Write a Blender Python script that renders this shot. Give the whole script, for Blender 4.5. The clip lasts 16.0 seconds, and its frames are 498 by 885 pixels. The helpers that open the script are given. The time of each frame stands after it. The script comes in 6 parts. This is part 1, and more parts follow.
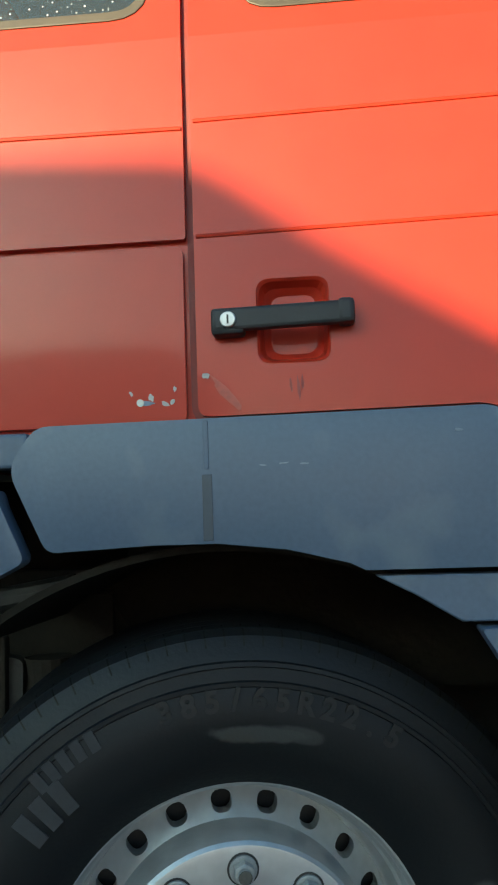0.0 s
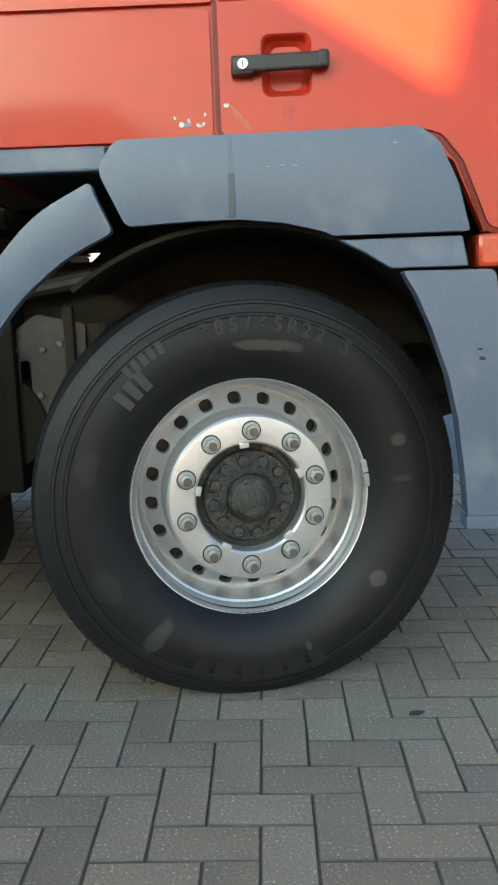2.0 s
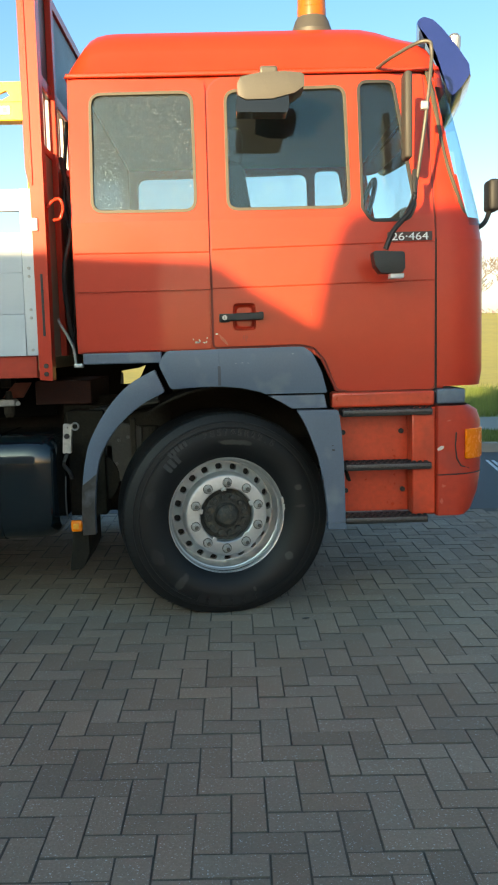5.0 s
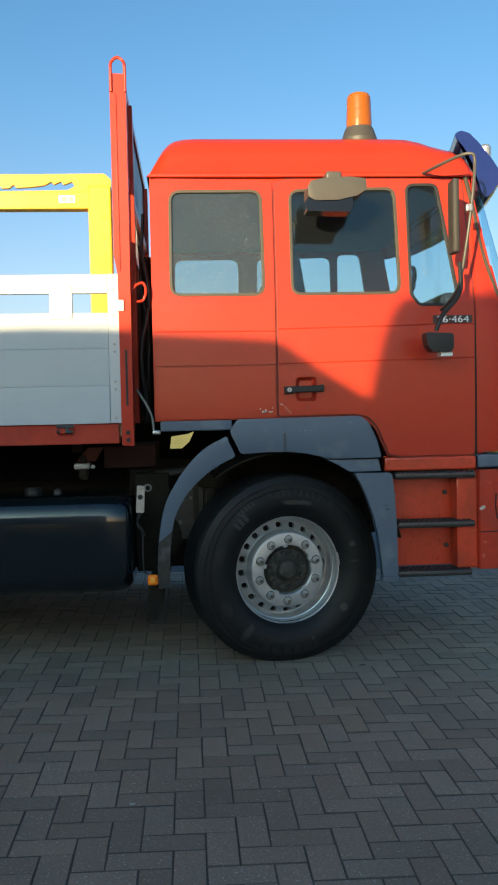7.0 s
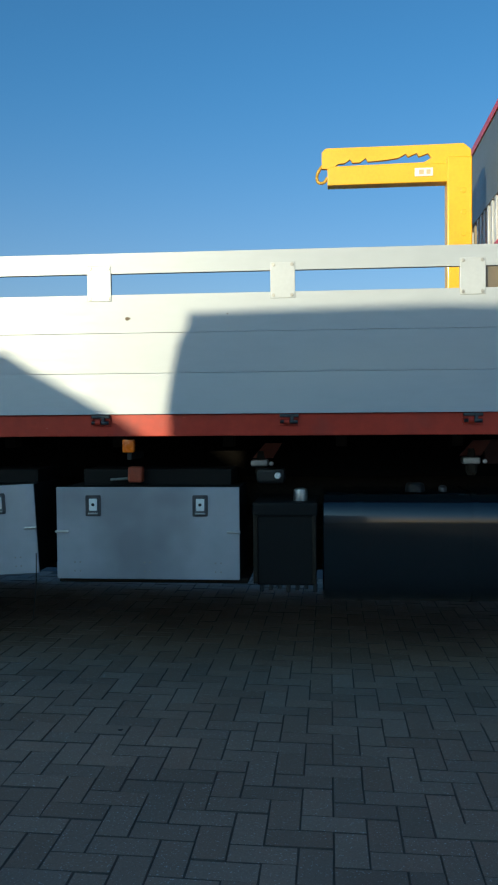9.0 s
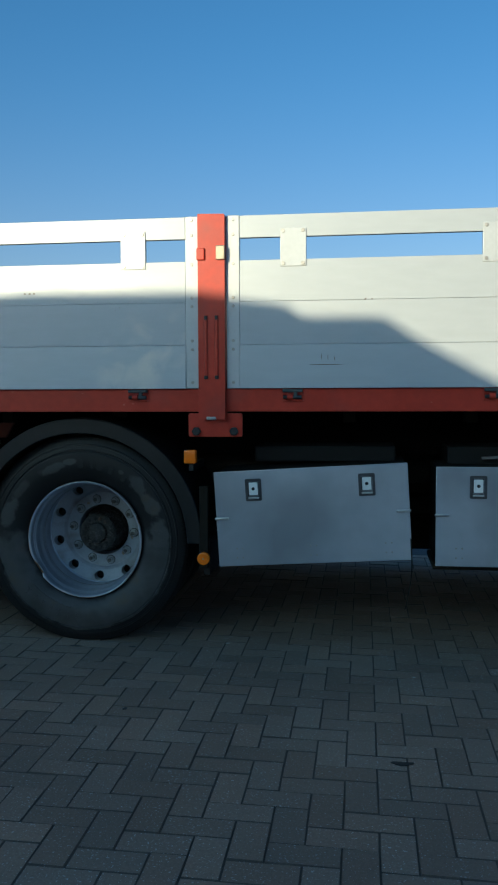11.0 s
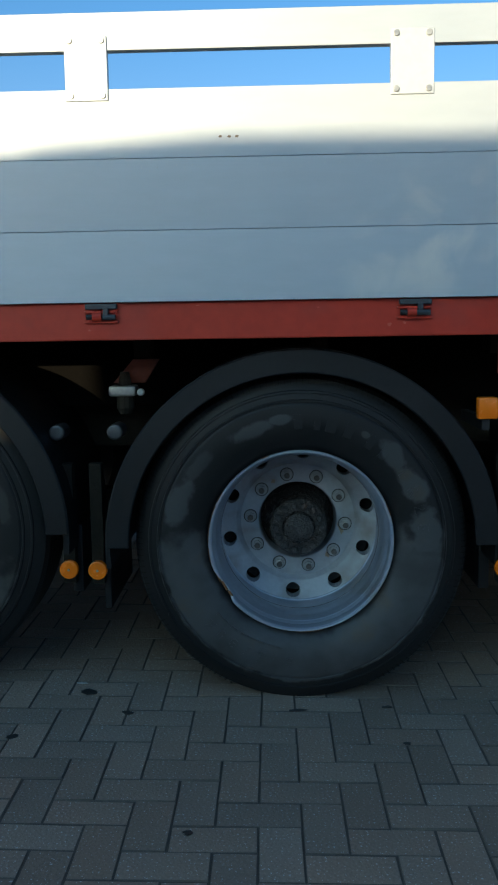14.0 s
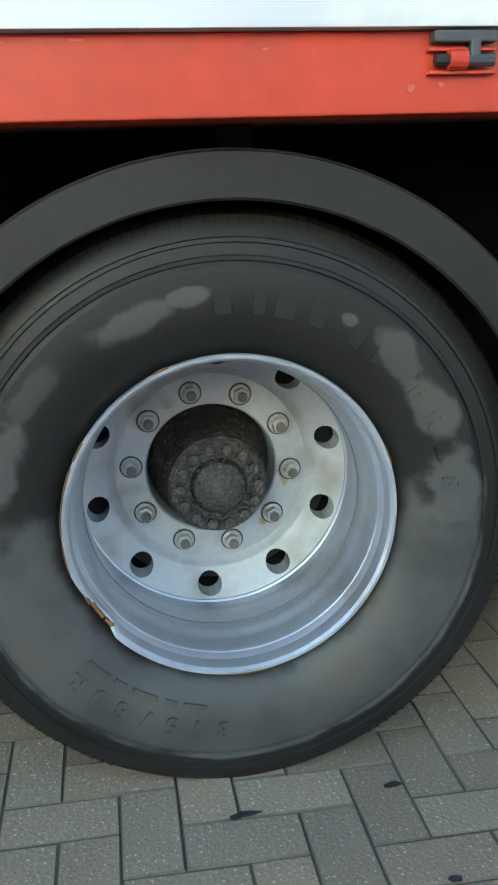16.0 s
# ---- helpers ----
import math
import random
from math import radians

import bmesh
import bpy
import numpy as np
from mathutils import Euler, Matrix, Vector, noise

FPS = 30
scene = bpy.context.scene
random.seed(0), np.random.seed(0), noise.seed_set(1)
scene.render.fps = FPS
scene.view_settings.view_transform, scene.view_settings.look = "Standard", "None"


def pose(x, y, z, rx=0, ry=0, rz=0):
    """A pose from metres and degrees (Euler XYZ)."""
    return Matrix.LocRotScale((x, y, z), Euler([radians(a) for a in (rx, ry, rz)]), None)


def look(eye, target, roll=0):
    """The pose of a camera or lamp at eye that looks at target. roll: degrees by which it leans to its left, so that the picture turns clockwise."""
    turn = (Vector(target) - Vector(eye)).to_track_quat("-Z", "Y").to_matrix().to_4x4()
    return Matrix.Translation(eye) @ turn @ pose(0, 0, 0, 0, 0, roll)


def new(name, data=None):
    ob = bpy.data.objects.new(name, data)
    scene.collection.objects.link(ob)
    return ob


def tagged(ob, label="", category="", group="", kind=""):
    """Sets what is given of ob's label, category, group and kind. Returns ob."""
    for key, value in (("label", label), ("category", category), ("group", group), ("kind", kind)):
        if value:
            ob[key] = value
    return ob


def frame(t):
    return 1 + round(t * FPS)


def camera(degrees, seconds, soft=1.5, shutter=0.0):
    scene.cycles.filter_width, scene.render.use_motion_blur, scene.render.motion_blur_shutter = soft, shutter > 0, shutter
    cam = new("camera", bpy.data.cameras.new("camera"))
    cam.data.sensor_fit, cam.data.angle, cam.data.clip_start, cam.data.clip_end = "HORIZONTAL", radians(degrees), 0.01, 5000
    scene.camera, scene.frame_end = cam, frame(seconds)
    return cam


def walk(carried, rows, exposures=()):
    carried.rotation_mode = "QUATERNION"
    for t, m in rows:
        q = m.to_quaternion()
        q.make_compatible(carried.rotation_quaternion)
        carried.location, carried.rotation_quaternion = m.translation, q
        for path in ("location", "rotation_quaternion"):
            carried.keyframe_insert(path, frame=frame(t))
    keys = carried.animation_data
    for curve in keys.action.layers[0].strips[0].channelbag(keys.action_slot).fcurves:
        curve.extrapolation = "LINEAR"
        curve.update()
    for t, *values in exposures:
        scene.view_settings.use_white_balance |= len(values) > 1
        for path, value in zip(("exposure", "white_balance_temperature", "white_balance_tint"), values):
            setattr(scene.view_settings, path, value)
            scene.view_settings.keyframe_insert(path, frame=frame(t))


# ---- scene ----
cam = camera(32.4, 16.0, 2.1)
PATH = [
    (0, (0.161, -1.244, 1.16), (-0.016, 0.74, 1.346), -1.88),
    (0.3, (0.098, -1.316, 1.095), (-0.022, 0.677, 1.21), -2.05),
    (0.5, (0.064, -1.368, 1.052), (-0.031, 0.63, 1.104), -2.15),
    (1, (-0.013, -1.543, 0.938), (-0.057, 0.454, 0.838), -2.4),
    (1.5, (-0.02, -1.734, 0.905), (-0.055, 0.25, 0.657), -2.35),
    (2, (0.053, -1.989, 0.959), (0.005, -0.018, 0.623), -2.1),
    (2.5, (0.078, -2.347, 1.103), (0.038, -0.379, 0.75), -2.1),
    (3, (0.137, -2.748, 1.238), (0.065, -0.783, 0.872), -1.9),
    (3.5, (0.113, -3.165, 1.305), (0.07, -1.198, 0.947), -1.8),
    (4, (0.089, -3.574, 1.35), (0.044, -1.604, 1.009), -1.8),
    (4.2, (0.088, -3.722, 1.358), (0.048, -1.75, 1.026), -1.7),
    (6.3, (-0.221, -4.681, 1.282), (-0.062, -2.689, 1.217), -1.5),
    (6.5, (-0.297, -4.681, 1.312), (-0.139, -2.688, 1.244), -1.3),
    (7, (-0.538, -4.656, 1.373), (-0.398, -2.663, 1.293), -1.2),
    (7.5, (-0.813, -4.513, 1.307), (-0.707, -2.516, 1.249), -1.1),
    (8, (-1.145, -4.363, 1.295), (-1.183, -2.364, 1.244), -0.8),
    (8.5, (-1.514, -4.27, 1.295), (-1.65, -2.276, 1.242), -0.5),
    (8.7, (-1.63, -4.239, 1.286), (-1.801, -2.247, 1.236), -0.5),
    (9, (-1.885, -4.188, 1.268), (-2.072, -2.197, 1.219), -0.4),
    (9.5, (-2.299, -4.114, 1.261), (-2.522, -2.127, 1.217), -0.3),
    (10, (-2.706, -4.087, 1.302), (-2.967, -2.105, 1.241), -0.3),
    (10.2, (-2.883, -4.068, 1.314), (-3.146, -2.087, 1.232), -0.3),
    (12.3, (-4.545, -3.641, 1.257), (-4.815, -1.664, 1.118), -0.0),
    (12.5, (-4.635, -3.546, 1.258), (-4.911, -1.571, 1.113), -0.1),
    (13, (-4.834, -3.249, 1.236), (-5.048, -1.268, 1.06), -0.3),
    (13.5, (-4.981, -2.888, 1.235), (-5.109, -0.904, 1.017), -0.6),
    (14, (-5.09, -2.509, 1.218), (-5.143, -0.526, 0.961), -0.9),
    (14.5, (-5.136, -2.117, 1.188), (-5.095, -0.141, 0.883), -1.1),
    (15, (-5.15, -1.781, 1.146), (-5.044, 0.184, 0.788), -1.4),
    (15.5, (-5.163, -1.493, 1.107), (-4.968, 0.448, 0.664), -1.9),
    (16, (-5.182, -1.23, 1.084), (-4.891, 0.675, 0.547), -2.1),
]
EXPOSURES = [(0, 1.25, 7100, 4), (0.5, 1.42, 7200, 5), (1.0, 1.88, 7800, 10), (1.5, 2.32, 8500, 14), (2.0, 2.42, 9200, 15), (2.5, 2.33, 9700, 16), (3.5, 2.08, 10100, 14), (4.2, 1.9, 9500, 10),
             (6.3, 0.93, 7700, 8), (7.0, 0.86, 7450, 8), (8.0, 0.66, 7250, 6), (9.0, 0.13, 5900, 1), (12.5, 0.22, 6000, 1), (13.5, 0.48, 6200, 3), (14.0, 0.66, 6200, 5), (14.5, 0.90, 6250, 10), (15.0, 1.47, 6350, 20), (15.5, 2.50, 8250, 20), (16.0, 2.80, 9250, 16)]
walk(cam, [(t, look(eye, target, roll)) for t, eye, target, roll in PATH], EXPOSURES)

# ---------------------------------------------------------------- light
SUN_DIR = Vector((0.5, 1.0, -0.16)).normalized()      # the way the low sun's light travels
world = bpy.data.worlds.new("world")
scene.world = world
world.use_nodes = True
wn = world.node_tree
sky = wn.nodes.new("ShaderNodeTexSky")
sky.sky_type, sky.sun_disc = "NISHITA", False
sky.sun_elevation = radians(16)
sky.sun_rotation = math.atan2(-SUN_DIR.x, -SUN_DIR.y)
sky.altitude, sky.air_density, sky.dust_density, sky.ozone_density = 0, 0.8, 1.6, 2.4
clear = wn.nodes.new("ShaderNodeMix")        # clear winter air: a deep blue with a touch of green
clear.data_type, clear.blend_type = "RGBA", "MULTIPLY"
clear.inputs[0].default_value = 1.0
ray, split, up_, tint = (wn.nodes.new(k) for k in ("ShaderNodeTexCoord", "ShaderNodeSeparateXYZ", "ShaderNodeMapRange", "ShaderNodeMix"))
tint.data_type = "RGBA"                                     # haze over the land, clear air above it
tint.inputs[6].default_value, tint.inputs[7].default_value = (0.96, 0.84, 0.82, 1), (0.52, 0.90, 1.03, 1)
up_.interpolation_type, up_.inputs[1].default_value, up_.inputs[2].default_value = "SMOOTHSTEP", 0.0, 0.42
wn.links.new(ray.outputs["Generated"], split.inputs[0])
wn.links.new(split.outputs["Z"], up_.inputs[0])
wn.links.new(up_.outputs[0], tint.inputs[0])
wn.links.new(tint.outputs[2], clear.inputs[7])
wn.links.new(sky.outputs[0], clear.inputs[6])
wn.links.new(clear.outputs[2], wn.nodes["Background"].inputs[0])
wn.nodes["Background"].inputs[1].default_value = 0.135
sun = new("sun", bpy.data.lights.new("sun", "SUN"))
sun.data.energy, sun.data.angle, sun.data.color = 5.0, radians(0.5), (1.0, 0.82, 0.53)
sun.matrix_world = look((-6, -12, 4), Vector((-6, -12, 4)) + SUN_DIR)


# ---------------------------------------------------------------- materials
def mat(name, col, rough=0.5, metal=0.0, var=0.12, scale=3.0, fine=60.0, bump=0.05, spots=None, coat=0.0, rvar=0.1, squash=(1, 1, 1), spec=0.5, coat_rough=0.12):
    """Painted or raw surface: two scales of variation in colour and gloss, fine relief, and optional patches
    spots = (colour, scale, threshold, softness)."""
    m = bpy.data.materials.new(name)
    m.use_nodes = True
    n, l = m.node_tree.nodes, m.node_tree.links
    b = n["Principled BSDF"]
    tc = n.new("ShaderNodeTexCoord")
    mp = n.new("ShaderNodeMapping")
    mp.inputs["Scale"].default_value = squash
    l.new(tc.outputs["Object"], mp.inputs[0])
    big = n.new("ShaderNodeTexNoise")
    big.inputs["Scale"].default_value, big.inputs["Detail"].default_value = scale, 5
    sml = n.new("ShaderNodeTexNoise")
    sml.inputs["Scale"].default_value, sml.inputs["Detail"].default_value = fine, 4
    for t in (big, sml):
        l.new(mp.outputs[0], t.inputs["Vector"])
    add = n.new("ShaderNodeMath")
    add.operation = "ADD"
    l.new(big.outputs[0], add.inputs[0])
    l.new(sml.outputs[0], add.inputs[1])
    rng = n.new("ShaderNodeMapRange")
    rng.inputs[1].default_value, rng.inputs[2].default_value = 0.6, 1.4
    rng.inputs[3].default_value, rng.inputs[4].default_value = 1 - var, 1 + var
    l.new(add.outputs[0], rng.inputs[0])
    mul = n.new("ShaderNodeVectorMath")
    mul.operation = "SCALE"
    mul.inputs[0].default_value = col
    l.new(rng.outputs[0], mul.inputs["Scale"])
    out = mul.outputs[0]
    if spots:
        sp = n.new("ShaderNodeTexNoise")
        sp.inputs["Scale"].default_value, sp.inputs["Detail"].default_value = spots[1], 3
        l.new(mp.outputs[0], sp.inputs["Vector"])
        r2 = n.new("ShaderNodeMapRange")
        r2.inputs[1].default_value, r2.inputs[2].default_value = spots[2], spots[2] + spots[3]
        l.new(sp.outputs[0], r2.inputs[0])
        mx = n.new("ShaderNodeMix")
        mx.data_type = "RGBA"
        mx.inputs[7].default_value = (*spots[0], 1)
        l.new(r2.outputs[0], mx.inputs[0])
        l.new(out, mx.inputs[6])
        out = mx.outputs[2]
    l.new(out, b.inputs["Base Color"])
    rr = n.new("ShaderNodeMapRange")
    rr.inputs[1].default_value, rr.inputs[2].default_value = 0.6, 1.4
    rr.inputs[3].default_value, rr.inputs[4].default_value = max(0.02, rough - rvar), min(1, rough + rvar)
    l.new(add.outputs[0], rr.inputs[0])
    l.new(rr.outputs[0], b.inputs["Roughness"])
    b.inputs["Metallic"].default_value = metal
    b.inputs["Specular IOR Level"].default_value = spec
    b.inputs["Coat Weight"].default_value = coat
    b.inputs["Coat Roughness"].default_value = coat_rough
    if bump:
        bp = n.new("ShaderNodeBump")
        bp.inputs["Strength"].default_value, bp.inputs["Distance"].default_value = bump, 0.01
        l.new(add.outputs[0], bp.inputs["Height"])
        l.new(bp.outputs[0], b.inputs["Normal"])
    return m


RED = mat("red_paint", (0.485, 0.034, 0.0155), 0.36, var=0.06, scale=1.6, fine=14, bump=0.0, rvar=0.05, coat=0.26, spots=((0.455, 0.038, 0.020), 2.2, 0.52, 0.3), spec=0.22, coat_rough=0.07)
RED_DULL = mat("red_dull_paint", (0.43, 0.034, 0.016), 0.42, var=0.16, scale=4, fine=30, bump=0.012, spots=((0.32, 0.040, 0.028), 5, 0.56, 0.2), spec=0.35)
RED_STEP = mat("grimy_red_paint", (0.56, 0.048, 0.018), 0.34, var=0.2, scale=3, fine=40, bump=0.012, spots=((0.30, 0.034, 0.018), 3.5, 0.54, 0.2), spec=0.4, coat=0.3)
GREY = mat("grey_plastic", (0.074, 0.108, 0.156), 0.42, var=0.14, scale=2.5, fine=120, bump=0.03, spots=((0.15, 0.175, 0.20), 5, 0.56, 0.22))
# near-black that stands for shade in gaps; also colours mud flap and sipes
PITCH = mat("near_black_fill", (0.020, 0.0168, 0.0130), 0.9, spec=0.1, var=0.3, scale=6, fine=60, bump=0.2)
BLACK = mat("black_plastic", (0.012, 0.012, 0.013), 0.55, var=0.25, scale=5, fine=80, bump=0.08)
DIRTY = mat("dirty_black_steel", (0.030, 0.024, 0.018), 0.8, spec=0.15, var=0.4, scale=6, fine=60, bump=0.2, spots=((0.044, 0.032, 0.022), 7, 0.58, 0.15))
RUBBER = mat("tyre_rubber", (0.0105, 0.0105, 0.0112), 0.50, var=0.25, scale=6, fine=140, bump=0.06, spots=((0.022, 0.020, 0.017), 4.2, 0.54, 0.16), spec=0.32)
LETTER = mat("tyre_lettering", (0.008, 0.008, 0.008), 0.5, var=0.2, scale=8, fine=100)
LETTER_PALE = mat("scuffed_tyre_lettering", (0.026, 0.026, 0.028), 0.6, var=0.3, scale=14, fine=100)
RUSTY = mat("rusty_red_bracket", (0.14, 0.032, 0.015), 0.7, var=0.3, scale=12, fine=80, bump=0.2)
# red darkened in its colour for the shade the subframe end sits in
SHADED_RED = mat("shaded_red_subframe", (0.050, 0.015, 0.009), 0.8, var=0.4, scale=7, fine=60, bump=0.2)
RUSTY_L = mat("rust_red_lug_paint", (0.30, 0.055, 0.022), 0.6, var=0.3, scale=12, fine=80, bump=0.2)
DARK_STEEL = mat("tarnished_steel", (0.09, 0.09, 0.095), 0.4, metal=0.6, var=0.2, scale=20, fine=90)
STEEL = mat("silver_wheel_steel", (0.57, 0.57, 0.565), 0.37, metal=0.72, var=0.10, scale=5, fine=60, bump=0.0, rvar=0.05, spots=((0.50, 0.49, 0.47), 9, 0.56, 0.2))
STEEL_R = mat("blue_grey_wheel_steel", (0.56, 0.59, 0.66), 0.37, metal=0.76, var=0.10, scale=5, fine=60, bump=0.0, rvar=0.05, spots=((0.44, 0.43, 0.42), 7, 0.57, 0.2))
DISC_R = mat("dusty_wheel_disc", (0.40, 0.41, 0.435), 0.58, metal=0.36, var=0.14, scale=6, fine=70, bump=0.02, spots=((0.27, 0.245, 0.215), 8, 0.53, 0.2))
NUT = mat("wheel_nut_steel", (0.37, 0.365, 0.35), 0.40, metal=0.55, var=0.3, scale=30, fine=160, bump=0.1)
HUB = mat("greasy_hub", (0.040, 0.037, 0.032), 0.40, metal=0.2, var=0.5, scale=40, fine=160, bump=0.55, spots=((0.095, 0.076, 0.052), 34, 0.54, 0.12))
HUB_R = mat("rusty_hub", (0.034, 0.029, 0.025), 0.24, metal=0.2, var=0.5, scale=45, fine=170, bump=0.6, spots=((0.11, 0.055, 0.028), 11, 0.56, 0.14))
RUST = mat("rust", (0.15, 0.066, 0.028), 0.85, var=0.4, scale=30, fine=120, bump=0.3)
# pale spots put blurred reflections into the boards' colour
ALU = mat("anodised_side_board", (0.385, 0.412, 0.447), 0.46, metal=0.14, var=0.06, scale=1.2, fine=30, bump=0.0, squash=(0.25, 1, 1), rvar=0.08, spots=((0.435, 0.45, 0.465), 1.4, 0.55, 0.14))
def reflection_on_boards(m, x, z, hx, hz, turn, colour):
    """Puts a pale diagonal reflection into the colour of one place of the boards."""
    n, l = m.node_tree.nodes, m.node_tree.links
    b = n["Principled BSDF"]
    src = b.inputs["Base Color"].links[0].from_socket
    tc, mp, nz, ln, flat, e, k, f, mx = (n.new("ShaderNode" + q) for q in ("TexCoord", "Mapping", "TexNoise", "VectorMath", "VectorMath", "MapRange", "MapRange", "Math", "Mix"))
    mp.vector_type = "TEXTURE"
    mp.inputs["Location"].default_value, mp.inputs["Rotation"].default_value, mp.inputs["Scale"].default_value = (x, 0, z), (0, radians(turn), 0), (hx, 1, hz)
    flat.operation, flat.inputs[1].default_value, ln.operation = "MULTIPLY", (1, 0, 1), "LENGTH"
    nz.inputs["Scale"].default_value, nz.inputs["Detail"].default_value, nz.inputs["Distortion"].default_value = 1.5, 4, 0.5
    e.interpolation_type, e.inputs[1].default_value, e.inputs[2].default_value, e.inputs[3].default_value, e.inputs[4].default_value = "SMOOTHSTEP", 0.25, 1.0, 1.0, 0.0
    k.interpolation_type, k.inputs[1].default_value, k.inputs[2].default_value, k.inputs[4].default_value = "SMOOTHSTEP", 0.44, 0.66, 0.8
    f.operation, mx.data_type, mx.inputs[7].default_value = "MULTIPLY", "RGBA", (*colour, 1)
    l.new(tc.outputs["Object"], mp.inputs[0])
    l.new(mp.outputs[0], flat.inputs[0])
    l.new(flat.outputs[0], ln.inputs[0])
    l.new(flat.outputs[0], nz.inputs["Vector"])
    l.new(ln.outputs["Value"], e.inputs[0])
    l.new(nz.outputs[0], k.inputs[0])
    l.new(e.outputs[0], f.inputs[0])
    l.new(k.outputs[0], f.inputs[1])
    l.new(f.outputs[0], mx.inputs[0])
    l.new(src, mx.inputs[6])
    l.new(mx.outputs[2], b.inputs["Base Color"])


reflection_on_boards(ALU, -4.64, 1.48, 0.36, 0.24, -32, (0.60, 0.555, 0.51))
ALU_PLATE = mat("white_plate", (0.45, 0.47, 0.495), 0.4, metal=0.1, var=0.06, scale=4, fine=60, bump=0.02)
RIVET = mat("rivet_metal", (0.36, 0.35, 0.33), 0.4, metal=0.7, var=0.2, scale=20, fine=100)
BOX = mat("tool_box_aluminium", (0.42, 0.435, 0.475), 0.40, metal=0.34, var=0.10, scale=2.2, fine=12, bump=0.012, spots=((0.285, 0.295, 0.325), 1.9, 0.46, 0.22))
BOX_SIDE = mat("black_tool_box_shell", (0.010, 0.010, 0.010), 0.7, var=0.3, scale=6, fine=60, bump=0.1, spec=0.2)
# near-black keeps the backing beams dark even where sun reaches them
SHADE_BLACK = mat("shade_black_beam", (0.0038, 0.0033, 0.0028), 0.9, var=0.3, scale=6, fine=60, bump=0.1, spec=0.05)
GUARD = mat("black_mudguard_plastic", (0.0105, 0.0103, 0.0114), 0.46, var=0.3, scale=5, fine=80, bump=0.05, spec=0.34)
TANK = mat("dark_blue_tank_paint", (0.0042, 0.0100, 0.0135), 0.16, metal=0.1, var=0.12, scale=1.5, fine=9, bump=0.0, rvar=0.04, coat=0.6, coat_rough=0.06, spots=((0.007, 0.012, 0.016), 2, 0.54, 0.3))
YELLOW = mat("yellow_paint", (0.74, 0.40, 0.008), 0.38, var=0.10, scale=4, fine=60, bump=0.03, coat=0.2)
AMBER = mat("amber_lens", (0.92, 0.19, 0.006), 0.25, var=0.05, scale=20, fine=60)
AMBER_B = mat("amber_beacon_lens", (0.36, 0.095, 0.006), 0.12, var=0.08, scale=14, fine=60)
CHROME = mat("galvanised_steel", (0.45, 0.45, 0.44), 0.35, metal=0.8, var=0.2, scale=20, fine=90, bump=0.06)
MIRROR_BACK = mat("grey_brown_mirror_housing", (0.062, 0.057, 0.049), 0.5, var=0.1, scale=10, fine=90)
SEAL = mat("olive_rubber_seal", (0.055, 0.045, 0.030), 0.5, var=0.15, scale=10, fine=80)
BLUE = mat("blue_visor_acrylic", (0.009, 0.019, 0.125), 0.18, var=0.08, scale=4, fine=60, coat=0.4)
DARK_IN = mat("dark_cab_trim", (0.035, 0.038, 0.042), 0.7, var=0.15, scale=6, fine=80)
SEAT = mat("grey_seat_fabric", (0.06, 0.065, 0.075), 0.9, var=0.2, scale=12, fine=160, bump=0.2)
WHITE = mat("white_paint", (0.75, 0.76, 0.75), 0.45, var=0.05, scale=4, fine=60)
WOOD = mat("weathered_ply_board", (0.30, 0.24, 0.16), 0.7, var=0.2, scale=3, fine=60, bump=0.1, squash=(1, 1, 0.2))
SHEET = mat("dark_tarpaulin_sheet", (0.10, 0.115, 0.12), 0.42, var=0.2, scale=3, fine=60, bump=0.1)
ASPHALT = mat("asphalt", (0.062, 0.066, 0.072), 0.85, var=0.2, scale=1.2, fine=160, bump=0.3)
SAND = mat("joint_sand", (0.078, 0.064, 0.050), 0.95, var=0.3, scale=6, fine=200, bump=0.3)
KERB = mat("concrete_kerb", (0.20, 0.20, 0.19), 0.85, var=0.15, scale=4, fine=120, bump=0.2)
GRASS = mat("grass_blades", (0.10, 0.14, 0.03), 0.8, var=0.4, scale=3, fine=30)
FIELD = mat("green_field", (0.47, 0.37, 0.075), 0.9, var=0.2, scale=0.08, fine=2.0, bump=0.3)
BARK = mat("bare_tree_bark", (0.20, 0.165, 0.135), 0.9, var=0.2, scale=2, fine=30)
HAZE = mat("hazy_distant_wood", (0.30, 0.25, 0.25), 0.95, var=0.15, scale=0.05, fine=0.6, bump=0)
LINE = mat("road_marking", (0.55, 0.57, 0.60), 0.7, var=0.2, scale=6, fine=90)
VAN = mat("van_white_paint", (0.55, 0.55, 0.54), 0.4, var=0.05, scale=2, fine=60, coat=0.3)


